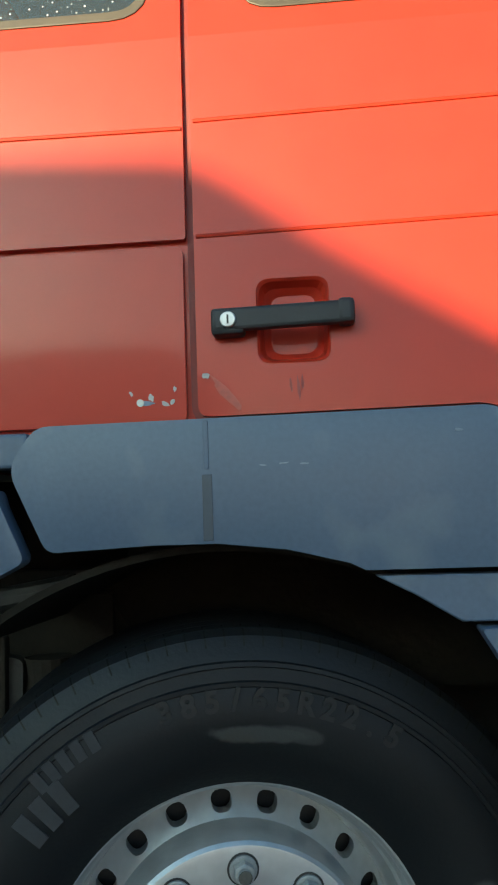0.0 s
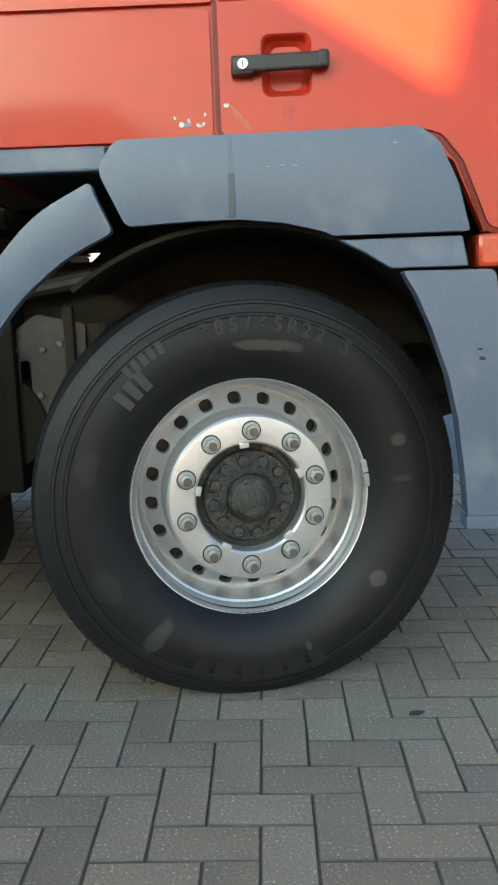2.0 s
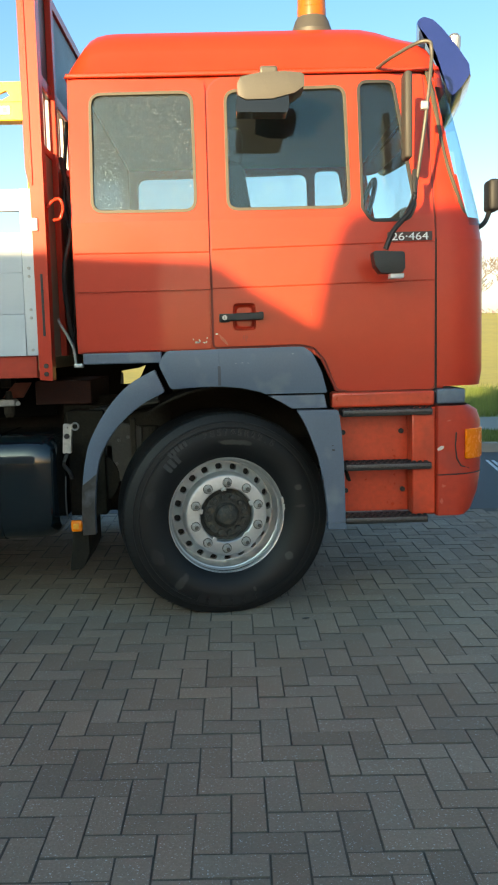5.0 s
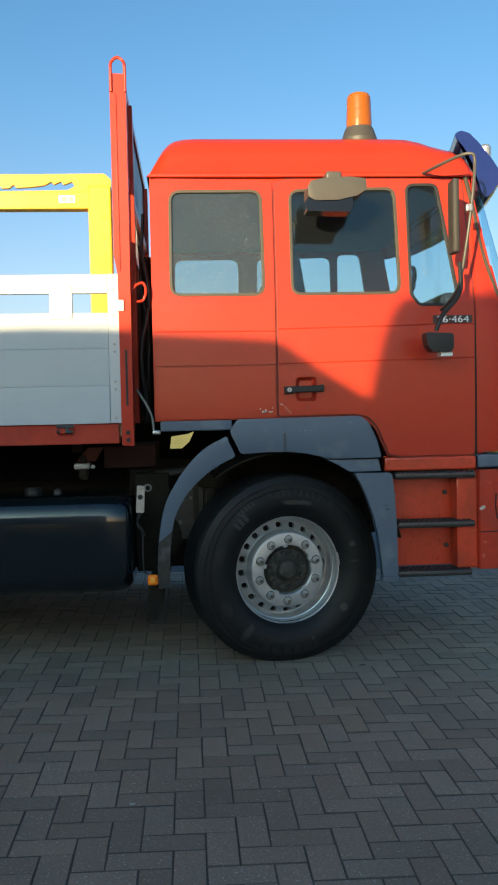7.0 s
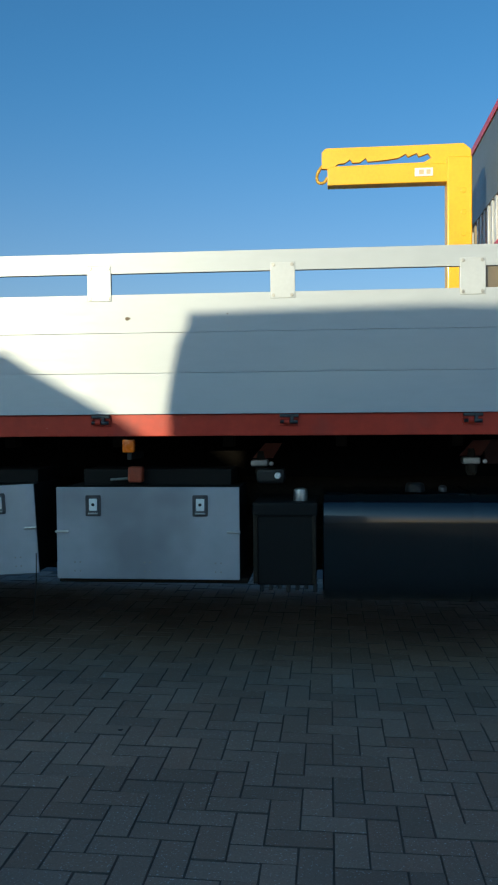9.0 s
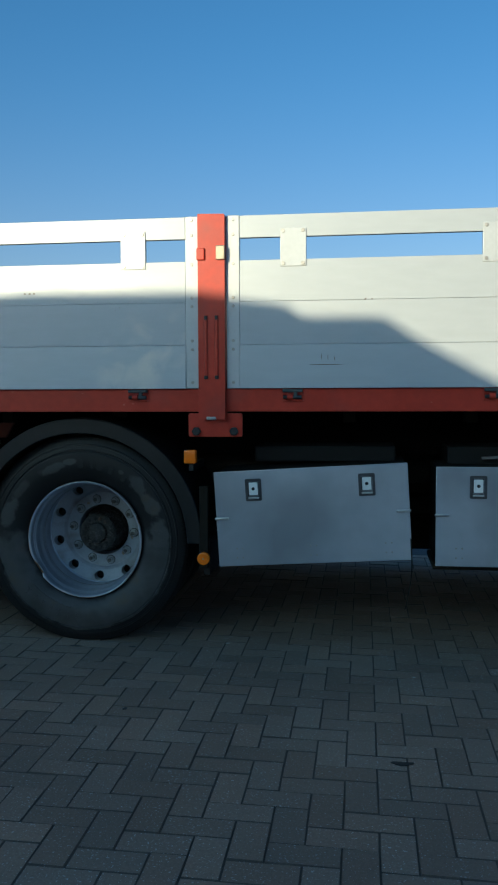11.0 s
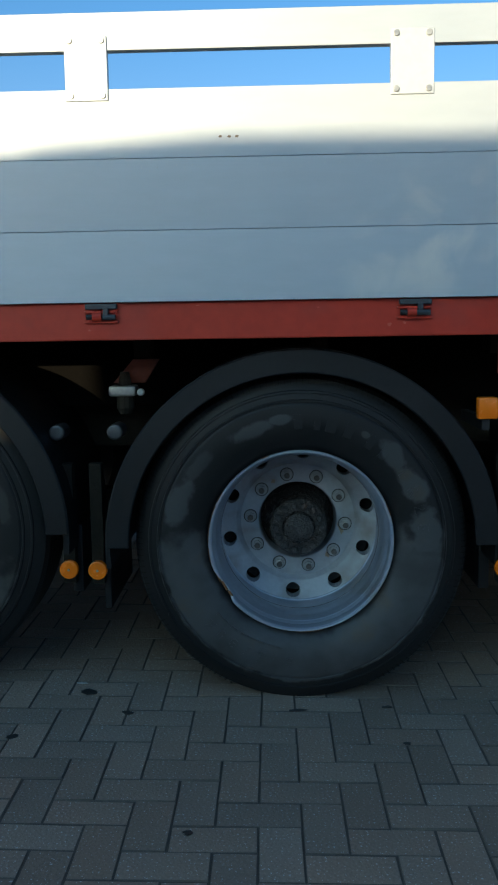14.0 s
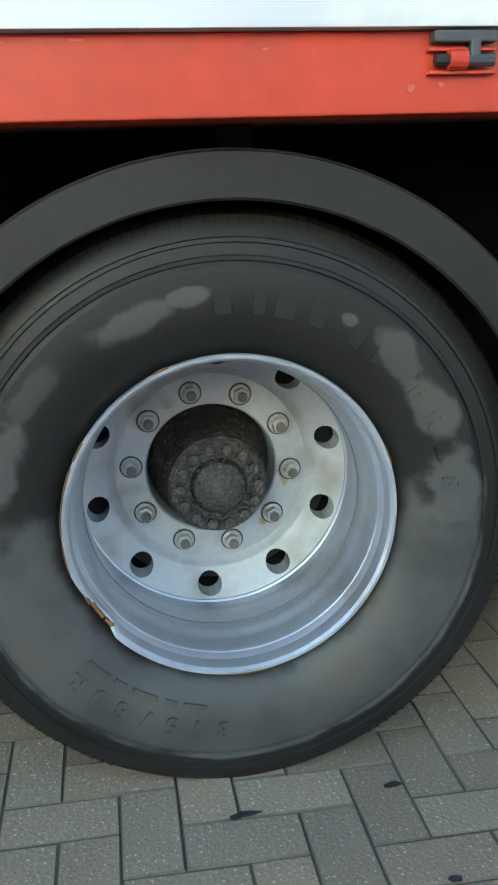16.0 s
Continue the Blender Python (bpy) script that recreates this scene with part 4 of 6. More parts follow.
seam_ = [(1.07, 0.011), (1.078, -0.001)] + [(1.155 + 0.1705 * math.sin(radians(11.25 * k)), 0.16 - 0.1605 * math.cos(radians(11.25 * k))) for k in range(9)]
part("bumper_seam", tube([(x, y, 0.656 + 0.02 * (x - 1.07)) for x, y in seam_], 0.0035, 6), BLACK, bumper)
for cx_, cz_, w_, h_, sd in ((1.13, 0.93, 0.03, 0.010, 21), (1.10, 0.60, 0.025, 0.02, 22), (1.09, 0.52, 0.02, 0.04, 23)):
    part("bumper_scratch", chip(cx_, cz_, w_, h_, 0.0, sd, 10), FADE, bumper)
part("bumper_scrape", chip(1.085, 0.792, 0.05, 0.025, 0.0, 12, 20), CHIP, bumper)
part("bumper_top_cap", box(1.075, 1.22, 0.03, 0.3, 1.012, 1.088, 0.012), GREY, truck)


# ---------------------------------------------------------------- wheels
def tyre_mesh(cx, cz, y, R, width, n=112):
    """A lorry tyre whose outer sidewall bulges to y; it stands flat on the ground."""
    prof = [(0.286, y + 0.075), (0.292, y + 0.055), (0.306, y + 0.040), (0.330, y + 0.020), (0.355, y + 0.009), (0.385, y + 0.003), (0.412, y + 0.001), (0.440, y + 0.004)]
    tail = [(R - 0.080, y + 0.008), (R - 0.078, y + 0.004), (R - 0.072, y + 0.004), (R - 0.070, y + 0.010), (R - 0.052, y + 0.013), (R - 0.050, y + 0.009), (R - 0.044, y + 0.010), (R - 0.042, y + 0.017), (R - 0.022, y + 0.024), (R - 0.008, y + 0.032), (R - 0.001, y + 0.046)]
    w = width
    tread = []
    for k in range(5):
        a = y + 0.052 + (w - 0.104) * k / 5
        e = (w - 0.104) / 5
        tread += [(R + 0.002, a), (R + 0.003, a + e * 0.82), (R - 0.012, a + e * 0.86), (R - 0.012, a + e * 0.98)]
    back = [(R, y + w - 0.046), (R - 0.02, y + w - 0.04), (R - 0.07, y + w - 0.008), (0.41, y + w), (0.34, y + w - 0.02), (0.286, y + w - 0.075)]
    prof = [p for p in prof if p[0] < R - 0.085] + tail + tread + back
    b = revolve(prof, n, cx, cz)
    gz = ground_z(cx)
    k = (cz - gz) / R + 0.012              # the foot sags, flat only over a hand's length
    for v in b.verts:
        down = max(0.0, (cz - v.co.z) / R)
        v.co.z = cz - (cz - v.co.z) * (1 - max(0.0, 1 - k) * down ** 4) if down else v.co.z
        dz = v.co.z - gz
        if dz < 0.10:
            s = (0.10 - dz) / 0.16
            v.co.y += (-0.012 if v.co.y < y + w / 2 else 0.012) * s * max(0, min(1, (math.hypot(v.co.x - cx, v.co.z - cz) - 0.3) / 0.15)) * max(0, 1 - abs(v.co.x - cx) / 0.3)
        v.co.z = max(v.co.z, gz + 0.001)
    return b


def shoulder_cuts(cx, cz, R, y, n, L=0.03):
    """Fine sipes along the shoulder edge of the tread."""
    b = bmesh.new()
    y0 = y - 0.042
    for k in range(n):
        a = 2 * math.pi * k / n
        if math.sin(a) < -0.88:
            continue
        q = bmesh.new()
        f = [[q.verts.new((sx * 0.0012, yy + d, r)) for yy, r in ((y0 + 0.0240, R - 0.021), (y0 + 0.032, R - 0.007), (y0 + 0.0455, R + 0.001), (y0 + 0.080, R + 0.004))] for sx, d in ((-1, -0.0004), (1, -0.0004))]
        for i in range(3):
            q.faces.new((f[0][i], f[0][i + 1], f[1][i + 1], f[1][i]))
        q.transform(pose(cx, 0, cz, 0, 90 - math.degrees(a), 0))
        merge(b, q)
    return b


def slotted_ring(cx, cz, r0, y0, r1, y1, n, rt, rs, depth, start=0.0, sq=1.0):
    """A cone between two radii with n oval holes through it; rt: half the hole along the rim in degrees, rs: half of it across, as a share."""
    b = bmesh.new()

    def at(a, s, d=0.0):
        r, y = r0 + (r1 - r0) * s, y0 + (y1 - y0) * s + d
        return b.verts.new((cx + r * math.cos(a), y, cz + r * math.sin(a)))
    st = 2 * math.pi / n
    for k in range(n):
        m = start + k * st
        outer, inner, deep = [], [], []
        for i in range(16):
            t = 2 * math.pi * i / 16
            c, s = math.cos(t), math.sin(t)
            q = 1 / max(abs(c), abs(s))
            ci, si = math.copysign(abs(c) ** sq, c), math.copysign(abs(s) ** sq, s)
            outer.append(at(m + c * q * st / 2, 0.5 + s * q * 0.5))
            inner.append(at(m + ci * radians(rt), 0.5 + si * rs))
            deep.append(at(m + ci * radians(rt), 0.5 + si * rs, depth))
        for i in range(16):
            b.faces.new((outer[i - 1], outer[i], inner[i], inner[i - 1]))
            b.faces.new((inner[i - 1], inner[i], deep[i], deep[i - 1]))
    bmesh.ops.remove_doubles(b, verts=b.verts, dist=0.0004)
    return b


def nut_mesh():
    """A wheel nut with washer and stud, its foot at the origin, pointing to -y."""
    b = disc(0.0210, -0.006, 0.0, 0, 0, 24, 0.0016)
    # thin wider disc, coloured dark as the nut's shadow outline
    merge(b, disc(0.0242, -0.0009, 0.0, 0, 0, 24, 0.0002))
    merge(b, disc(0.0168, -0.024, -0.006, 0, 0, 6, 0.0018))
    return merge(b, disc(0.0104, -0.036, -0.022, 0, 0, 14, 0.002))


nm_ = bmesh.new()
merge(nm_, nut_mesh())
NUT_ME = bpy.data.meshes.new("wheel_nut")
bmesh.ops.recalc_face_normals(nm_, faces=nm_.faces)
for f in nm_.faces:
    lo_y, hi_y = min(v.co.y for v in f.verts), max(v.co.y for v in f.verts)
    f.material_index = 1 if lo_y > -0.0012 else 2 if hi_y < -0.0335 else 0
nm_.to_mesh(NUT_ME)
nm_.free()
NUT_ME.materials.append(NUT)
# dark colour of the shadow painted round the nut's foot
NUT_ME.materials.append(mat("nut_shadow_ring", (0.030, 0.027, 0.024), 0.7, var=0.3, scale=30, fine=120))
NUT_ME.materials.append(mat("tarnished_stud_end", (0.12, 0.105, 0.09), 0.5, metal=0.3, var=0.3, scale=40, fine=160))


def nuts(parent, cx, cz, y, start, n=10, r=0.1675):
    for k in range(n):
        a = radians(start + 360 * k / n)
        part("wheel_nut", NUT_ME, None, parent, at=pose(cx + r * math.cos(a), y, cz + r * math.sin(a), 0, 17 * k, 0))


def hub_front(cx, cz, y, material, nb, rb, br, parent):
    """A cast hub: a domed cap, a ring of bolts round it and a flange down to the wheel's bore."""
    hubm = revolve([(0.0, y - 0.060), (0.022, y - 0.059), (0.040, y - 0.054), (0.052, y - 0.044), (0.058, y - 0.032), (0.060, y - 0.014), (0.066, y - 0.008), (rb + 0.020, y - 0.004), (rb + 0.026, y + 0.008), (0.134, y + 0.014), (0.134, y + 0.06)], 48, cx, cz)
    part("hub", hubm, material, parent, "greasy cast hub with bolts")
    for k in range(nb):
        a = 2 * math.pi * (k + 0.3) / nb
        q = disc(br, y - 0.008, y, 0, 0, 14, 0.003)
        merge(q, disc(br * 0.82, y - 0.024, y - 0.006, 0, 0, 6, 0.003))
        q.transform(pose(cx + rb * math.cos(a), 0, cz + rb * math.sin(a), 0, 23 * k, 0))
        part("hub_bolt", q, material, parent)


def sidewall(name, cx, cz, base, dust, patches, band=None, seed=0.0):
    """Tyre rubber with soft-edged smears of dried mud. patches: (degrees, radius, half length, half width, strength) round the axle;
    band = (inner radius, outer radius, height below which the whole wall is muddied)."""
    m = mat(name, base, 0.52, var=0.25, scale=6, fine=140, bump=0.06, spec=0.28)
    n, l = m.node_tree.nodes, m.node_tree.links
    b = n["Principled BSDF"]
    src = b.inputs["Base Color"].links[0].from_socket
    tc, nz, fine = n.new("ShaderNodeTexCoord"), n.new("ShaderNodeTexNoise"), n.new("ShaderNodeTexNoise")
    nz.noise_dimensions = "4D"
    nz.inputs["Scale"].default_value, nz.inputs["Detail"].default_value, nz.inputs["W"].default_value = 17, 4, seed
    fine.inputs["Scale"].default_value, fine.inputs["Detail"].default_value = 7, 5
    l.new(tc.outputs["Object"], nz.inputs["Vector"])
    l.new(tc.outputs["Object"], fine.inputs["Vector"])

    def math_node(op, a, c=None, d=None):
        k = n.new("ShaderNodeMath")
        k.operation = op
        for i, v in enumerate((a, c, d)):
            if v is None:
                continue
            if isinstance(v, (int, float)):
                k.inputs[i].default_value = v
            else:
                l.new(v, k.inputs[i])
        return k.outputs[0]

    def ramp(v, lo_, hi, y0=0.0, y1=1.0):
        k = n.new("ShaderNodeMapRange")
        k.interpolation_type = "SMOOTHSTEP"
        for i, q in enumerate((lo_, hi, y0, y1)):
            k.inputs[i + 1].default_value = q
        l.new(v, k.inputs[0])
        return k.outputs[0]

    wob = math_node("SUBTRACT", nz.outputs[0], 0.5)
    total = None
    for deg, r, hl, hw, strength in patches:
        a = radians(deg)
        mp = n.new("ShaderNodeMapping")
        mp.vector_type = "TEXTURE"
        mp.inputs["Location"].default_value = (cx + r * math.cos(a), 0, cz + r * math.sin(a))
        mp.inputs["Rotation"].default_value = (0, radians(90) - a, 0)
        mp.inputs["Scale"].default_value = (hl, 1, hw)
        l.new(tc.outputs["Object"], mp.inputs[0])
        flat, ln = n.new("ShaderNodeVectorMath"), n.new("ShaderNodeVectorMath")
        flat.operation, flat.inputs[1].default_value, ln.operation = "MULTIPLY", (1, 0, 1), "LENGTH"
        l.new(mp.outputs[0], flat.inputs[0])
        l.new(flat.outputs[0], ln.inputs[0])
        one = ramp(math_node("MULTIPLY_ADD", wob, 1.7, ln.outputs["Value"]), 1.0, 0.62, 0.0, strength)
        total = one if total is None else math_node("MAXIMUM", total, one)
    if band:
        off, ln, sep = n.new("ShaderNodeVectorMath"), n.new("ShaderNodeVectorMath"), n.new("ShaderNodeSeparateXYZ")
        flat = n.new("ShaderNodeVectorMath")
        flat.operation, flat.inputs[1].default_value = "MULTIPLY", (1, 0, 1)
        off.operation, off.inputs[1].default_value, ln.operation = "SUBTRACT", (cx, 0, cz), "LENGTH"
        l.new(tc.outputs["Object"], flat.inputs[0])
        l.new(flat.outputs[0], off.inputs[0])
        l.new(off.outputs[0], ln.inputs[0])
        l.new(off.outputs[0], sep.inputs[0])
        rr = math_node("MULTIPLY_ADD", wob, 0.055, ln.outputs["Value"])
        edge = math_node("MULTIPLY", ramp(rr, band[0], band[0] + 0.03), ramp(rr, band[1], band[1] + 0.012, 1.0, 0.0))
        low_ = ramp(math_node("MULTIPLY_ADD", wob, 0.30, sep.outputs["Z"]), band[2] + 0.05, band[2] - 0.05)
        mud = math_node("MULTIPLY", edge, low_)
        mud = math_node("MULTIPLY", mud, ramp(fine.outputs[0], 0.30, 0.62, 0.55, 1.0))
        total = mud if total is None else math_node("MAXIMUM", total, mud)
    mx, warm = n.new("ShaderNodeMix"), n.new("ShaderNodeMix")
    mx.data_type = warm.data_type = "RGBA"
    warm.inputs[6].default_value, warm.inputs[7].default_value = (*dust, 1), (dust[0] * 1.15, dust[1] * 0.98, dust[2] * 0.80, 1)
    l.new(ramp(fine.outputs[0], 0.56, 0.72), warm.inputs[0])
    l.new(warm.outputs[2], mx.inputs[7])
    l.new(total, mx.inputs[0])
    l.new(src, mx.inputs[6])
    l.new(mx.outputs[2], b.inputs["Base Color"])
    return m


# front wheel
FX, FZ = 0.004, 0.457
fw = part("front_wheel", revolve([(0.280, 0.150), (0.288, 0.138), (0.297, 0.126), (0.301, 0.118), (0.298, 0.113), (0.292, 0.115), (0.287, 0.124), (0.2850, 0.146), (0.2838, 0.160), (0.2810, 0.166), (0.2755, 0.169), (0.2735, 0.174), (0.2728, 0.196), (0.268, 0.210), (0.264, 0.230), (0.2600, 0.236)], 96, FX, FZ), STEEL, truck, "silver slotted steel front wheel")
part("slotted_disc", slotted_ring(FX, FZ, 0.2600, 0.236, 0.2145, 0.205, 20, 4.1, 0.34, 0.03, radians(4), 0.78), STEEL, fw)
part("wheel_disc", revolve([(0.2145, 0.205), (0.2125, 0.165), (0.211, 0.150), (0.209, 0.135), (0.2065, 0.126), (0.201, 0.121), (0.195, 0.120), (0.141, 0.120), (0.136, 0.124), (0.134, 0.135), (0.134, 0.17)], 80, FX, FZ), STEEL, fw)
# black plate added behind the slots so they read as shade
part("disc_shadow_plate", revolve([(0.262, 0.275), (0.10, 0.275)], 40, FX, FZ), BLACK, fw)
nuts(fw, FX, FZ, 0.120, 16.1)
hub_front(FX, FZ, 0.150, HUB, 12, 0.092, 0.0190, fw)
for a, w in ((172, 26), (192, 10), (152, 9), (207, 6), (8, 12)):
    part("rust_edge", arc_band(FX, FZ, 0.2955, 0.3045, a - w / 2, a + w / 2, 0.1110, 0.121, 20, 0.001), RUST, fw)
for a in (5, 12):
    part("balance_weight", arc_band(FX, FZ, 0.284, 0.300, a - 3.2, a + 3.2, 0.108, 0.122, 6, 0.002), CHROME, fw)
FR = 0.521
FRONT_RUBBER = sidewall("front_tyre_rubber", FX, FZ, (0.0088, 0.0090, 0.0098), (0.058, 0.056, 0.052),
                        ((84, 0.388, 0.085, 0.016, 0.8), (76, 0.394, 0.045, 0.014, 0.6), (19.5, 0.393, 0.020, 0.026, 0.8), (5, 0.385, 0.012, 0.034, 0.35), (-35, 0.388, 0.026, 0.028, 0.8),
                         (-127, 0.405, 0.024, 0.055, 0.55), (-71, 0.409, 0.010, 0.016, 0.7), (163, 0.395, 0.05, 0.030, 0.2), (206, 0.40, 0.06, 0.03, 0.2)), None, 2.0)
tyre = part("tyre", tyre_mesh(FX, FZ, 0.062, FR, 0.385), FRONT_RUBBER, fw, "worn black lorry tyre with dusty sidewall")
tagged(part("tread_edge", shoulder_cuts(FX, FZ, FR - 0.001, 0.104, 110), PITCH, fw), "", "", "", "stuff")
for g in arc_text("385/65R22.5", 0.045, FX, FZ, 0.424, 81, 4.7, 0.0650):
    part("size_marking", g, LETTER, fw, smooth=False)
for g in bar_text(FX, FZ, 0.425, 0.042, [(-113, -108), (-106, -99), (-97, -91), (-89, -83), (-81, -75), (-73, -68)], 0.0645):
    part("maker_marking", g, FRONT_RUBBER, fw, smooth=False)
for g in bar_text(FX, FZ, 0.395, 0.05, [(128, 131), (132.5, 135.5), (137, 140)], 0.0645):
    part("pattern_marking", g, LETTER_PALE, fw, smooth=False)
for g in bar_text(FX, FZ, 0.432, 0.03, [(118, 120), (121, 123), (124, 126), (127, 129), (130, 132)], 0.0655):
    part("pattern_marking", g, LETTER_PALE, fw, smooth=False)

for k in range(5):
    a = radians(24 + 72 * k)
    q = box(-0.012, 0.012, 0.114, 0.13, 0.126, 0.140, 0.002)
    q.transform(pose(FX, 0, FZ, 0, 90 - math.degrees(a), 0))
    part("centring_tab", q, STEEL, fw)
STEER = Matrix.Translation((FX, 0.115, FZ)) @ pose(0, 0, 0, 0, 0, 11.8) @ Matrix.Diagonal((1.033, 1.03, 1.033, 1)) @ Matrix.Translation((-FX, -0.115, -FZ))
for o in (fw, *fw.children):
    if o.data is NUT_ME:
        o.matrix_basis = STEER @ o.matrix_basis
    else:
        o.data.transform(STEER)
for o in fw.children:
    if o.name.startswith("tyre"):
        for v in o.data.vertices:
            down = max(0.0, (FZ - v.co.z) / 0.53)
            v.co.z = max(FZ - (FZ - v.co.z) * (1 - 0.030 * down ** 4), ground_z(v.co.x) + 0.001)

# second-axle wheel: deep dished outer wheel of a pair
RX, RZ = -5.001, 0.550


def dented(bm, cx, cz):
    """The lip is bent inwards at one place, with a sharp end."""
    for v in bm.verts:
        r, a = math.hypot(v.co.x - cx, v.co.z - cz), math.degrees(math.atan2(v.co.z - cz, v.co.x - cx)) % 360
        if r < 0.279 or not 193 < a < 222:
            continue
        w = (a - 193) / 22 if a < 215 else (222 - a) / 7
        w = w * w * (3 - 2 * w) * min(1, (r - 0.279) / 0.009)
        q = 1 - 0.045 * w
        v.co.x, v.co.z, v.co.y = cx + (v.co.x - cx) * q, cz + (v.co.z - cz) * q, v.co.y + 0.010 * w
    return bm


GROOVE = mat("shaded_rim_step", (0.10, 0.095, 0.088), 0.6, var=0.3, scale=12, fine=90)
rim_profile = [(0.276, 0.206), (0.284, 0.186), (0.2925, 0.172), (0.2965, 0.165), (0.2945, 0.159), (0.2895, 0.1595), (0.2850, 0.166), (0.2825, 0.178), (0.2815, 0.196), (0.2800, 0.207), (0.2760, 0.212), (0.2740, 0.220),
               (0.2730, 0.250), (0.2712, 0.262), (0.2665, 0.272), (0.2640, 0.284), (0.2632, 0.330), (0.2650, 0.362), (0.2705, 0.382), (0.2755, 0.395), (0.2770, 0.412), (0.2768, 0.430)]
rw = part("rear_wheel", dented(revolve(rim_profile, 120, RX, RZ), RX, RZ), STEEL_R, truck, "deep dished grey steel wheel with a dented lip")
part("disc_weld", revolve([(0.2768, 0.424), (0.2735, 0.427), (0.2730, 0.432), (0.2760, 0.436)], 96, RX, RZ), STEEL_R, rw)
part("holed_disc", slotted_ring(RX, RZ, 0.2760, 0.434, 0.2185, 0.476, 10, 6.1, 0.40, 0.05, radians(-94.5)), DISC_R, rw)
part("wheel_disc", revolve([(0.2185, 0.476), (0.211, 0.484), (0.206, 0.490), (0.2025, 0.4925), (0.199, 0.4915), (0.195, 0.491), (0.140, 0.492), (0.1365, 0.496), (0.134, 0.520), (0.132, 0.60)], 80, RX, RZ), DISC_R, rw)
# added black plate holds the disc's holes in shade
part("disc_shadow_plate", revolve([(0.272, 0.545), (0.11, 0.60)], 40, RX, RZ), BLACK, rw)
nuts(rw, RX, RZ, 0.491, -5.3, 10, 0.1685)
hubr = revolve([(0.0, 0.342), (0.020, 0.343), (0.038, 0.347), (0.050, 0.354), (0.055, 0.362), (0.057, 0.370), (0.092, 0.372), (0.098, 0.378), (0.0995, 0.42), (0.101, 0.48), (0.130, 0.54), (0.132, 0.60)], 48, RX, RZ)
part("hub", hubr, HUB_R, rw, "rusty greased hub")
for k in range(14):
    a = 2 * math.pi * k / 14
    q = disc(0.0145, 0.366, 0.376, 0, 0, 14, 0.002)
    merge(q, disc(0.0118, 0.353, 0.368, 0, 0, 6, 0.0025))
    q.transform(pose(RX + 0.077 * math.cos(a), 0, RZ + 0.077 * math.sin(a), 0, 19 * k, 0))
    part("hub_bolt", q, HUB_R, rw)
for y, r in ((0.2085, 0.2795), (0.2655, 0.2700), (0.3000, 0.2636)):     # dark rings put the shade of the barrel's steps into colour
    part("rim_groove", revolve([(r + 0.0005, y), (r - 0.0012, y + 0.002), (r + 0.0005, y + 0.005)], 96, RX, RZ), GROOVE, rw)
for a, w in ((168, 24), (188, 9), (150, 7), (112, 5), (275, 16), (20, 8)):
    part("rust_edge", arc_band(RX, RZ, 0.2948, 0.2978, a - w / 2, a + w / 2, 0.1590, 0.168, 20, 0.001), RUST, rw)
for a, w, q in ((203, 7, 0.2890), (210, 7, 0.2850), (216.5, 4, 0.2840)):
    part("rust_edge", arc_band(RX, RZ, q - 0.004, q + 0.003, a - w / 2, a + w / 2, 0.1640, 0.174, 8, 0.001), RUST, rw)
STAIN = mat("brown_disc_stain", (0.34, 0.25, 0.17), 0.5, metal=0.3, var=0.3, scale=18, fine=90)
for cx_, cz_, w_, h_, t_, sd in ((0.152, -0.030, 0.060, 0.022, -70, 3), (0.105, -0.128, 0.020, 0.030, 20, 8), (-0.085, 0.140, 0.022, 0.018, 30, 9)):
    part("rust_stain", chip(RX + cx_, RZ + cz_, w_, h_, 0.4918, sd, t_), STAIN, rw)
RR = 0.528
TYRE_Y = 0.132
REAR_RUBBER = sidewall("dusty_tyre_rubber", RX, RZ, (0.0130, 0.0124, 0.0128), (0.070, 0.069, 0.069),
                       ((113, 0.390, 0.085, 0.028, 0.75), (99, 0.400, 0.045, 0.018, 0.8), (141, 0.405, 0.070, 0.030, 0.4), (160, 0.405, 0.105, 0.046, 0.75), (60, 0.400, 0.022, 0.014, 0.8), (44, 0.402, 0.060, 0.034, 0.65),
                        (28, 0.398, 0.080, 0.046, 0.85), (5, 0.395, 0.110, 0.055, 0.9)), (0.292, 0.446, 0.02), 1.3)
part("tyre", tyre_mesh(RX, RZ, TYRE_Y, RR, 0.315), REAR_RUBBER, rw, "dusty worn lorry tyre")
part("inner_tyre", tyre_mesh(RX, RZ, 0.56, RR, 0.315, 56), RUBBER, rw)
tagged(part("tread_edge", shoulder_cuts(RX, RZ, RR - 0.001, TYRE_Y + 0.042, 170), PITCH, rw), "", "", "", "stuff")
for g in bar_text(RX, RZ, 0.388, 0.046, [(89, 93), (80.5, 83.5), (73, 78), (65, 69), (54, 57.5), (46, 49.5)], TYRE_Y + 0.0022):
    part("maker_marking", g, REAR_RUBBER, rw, smooth=False)
for g in arc_text("FR25", 0.050, RX, RZ, 0.388, 20.5, 9.0, TYRE_Y + 0.0015):
    part("pattern_marking", g, REAR_RUBBER, rw, smooth=False)
for g in arc_text("315/80R", 0.046, RX, RZ, 0.392, -117, 7.0, TYRE_Y + 0.0015):
    part("size_marking", g, REAR_RUBBER, rw, smooth=False)
for g in bar_text(RX, RZ, 0.352, 0.009, [(-140, -132), (-130, -126), (-124, -116), (-114, -110), (-108, -101)], TYRE_Y + 0.0085):
    part("small_marking", g, REAR_RUBBER, rw, smooth=False)

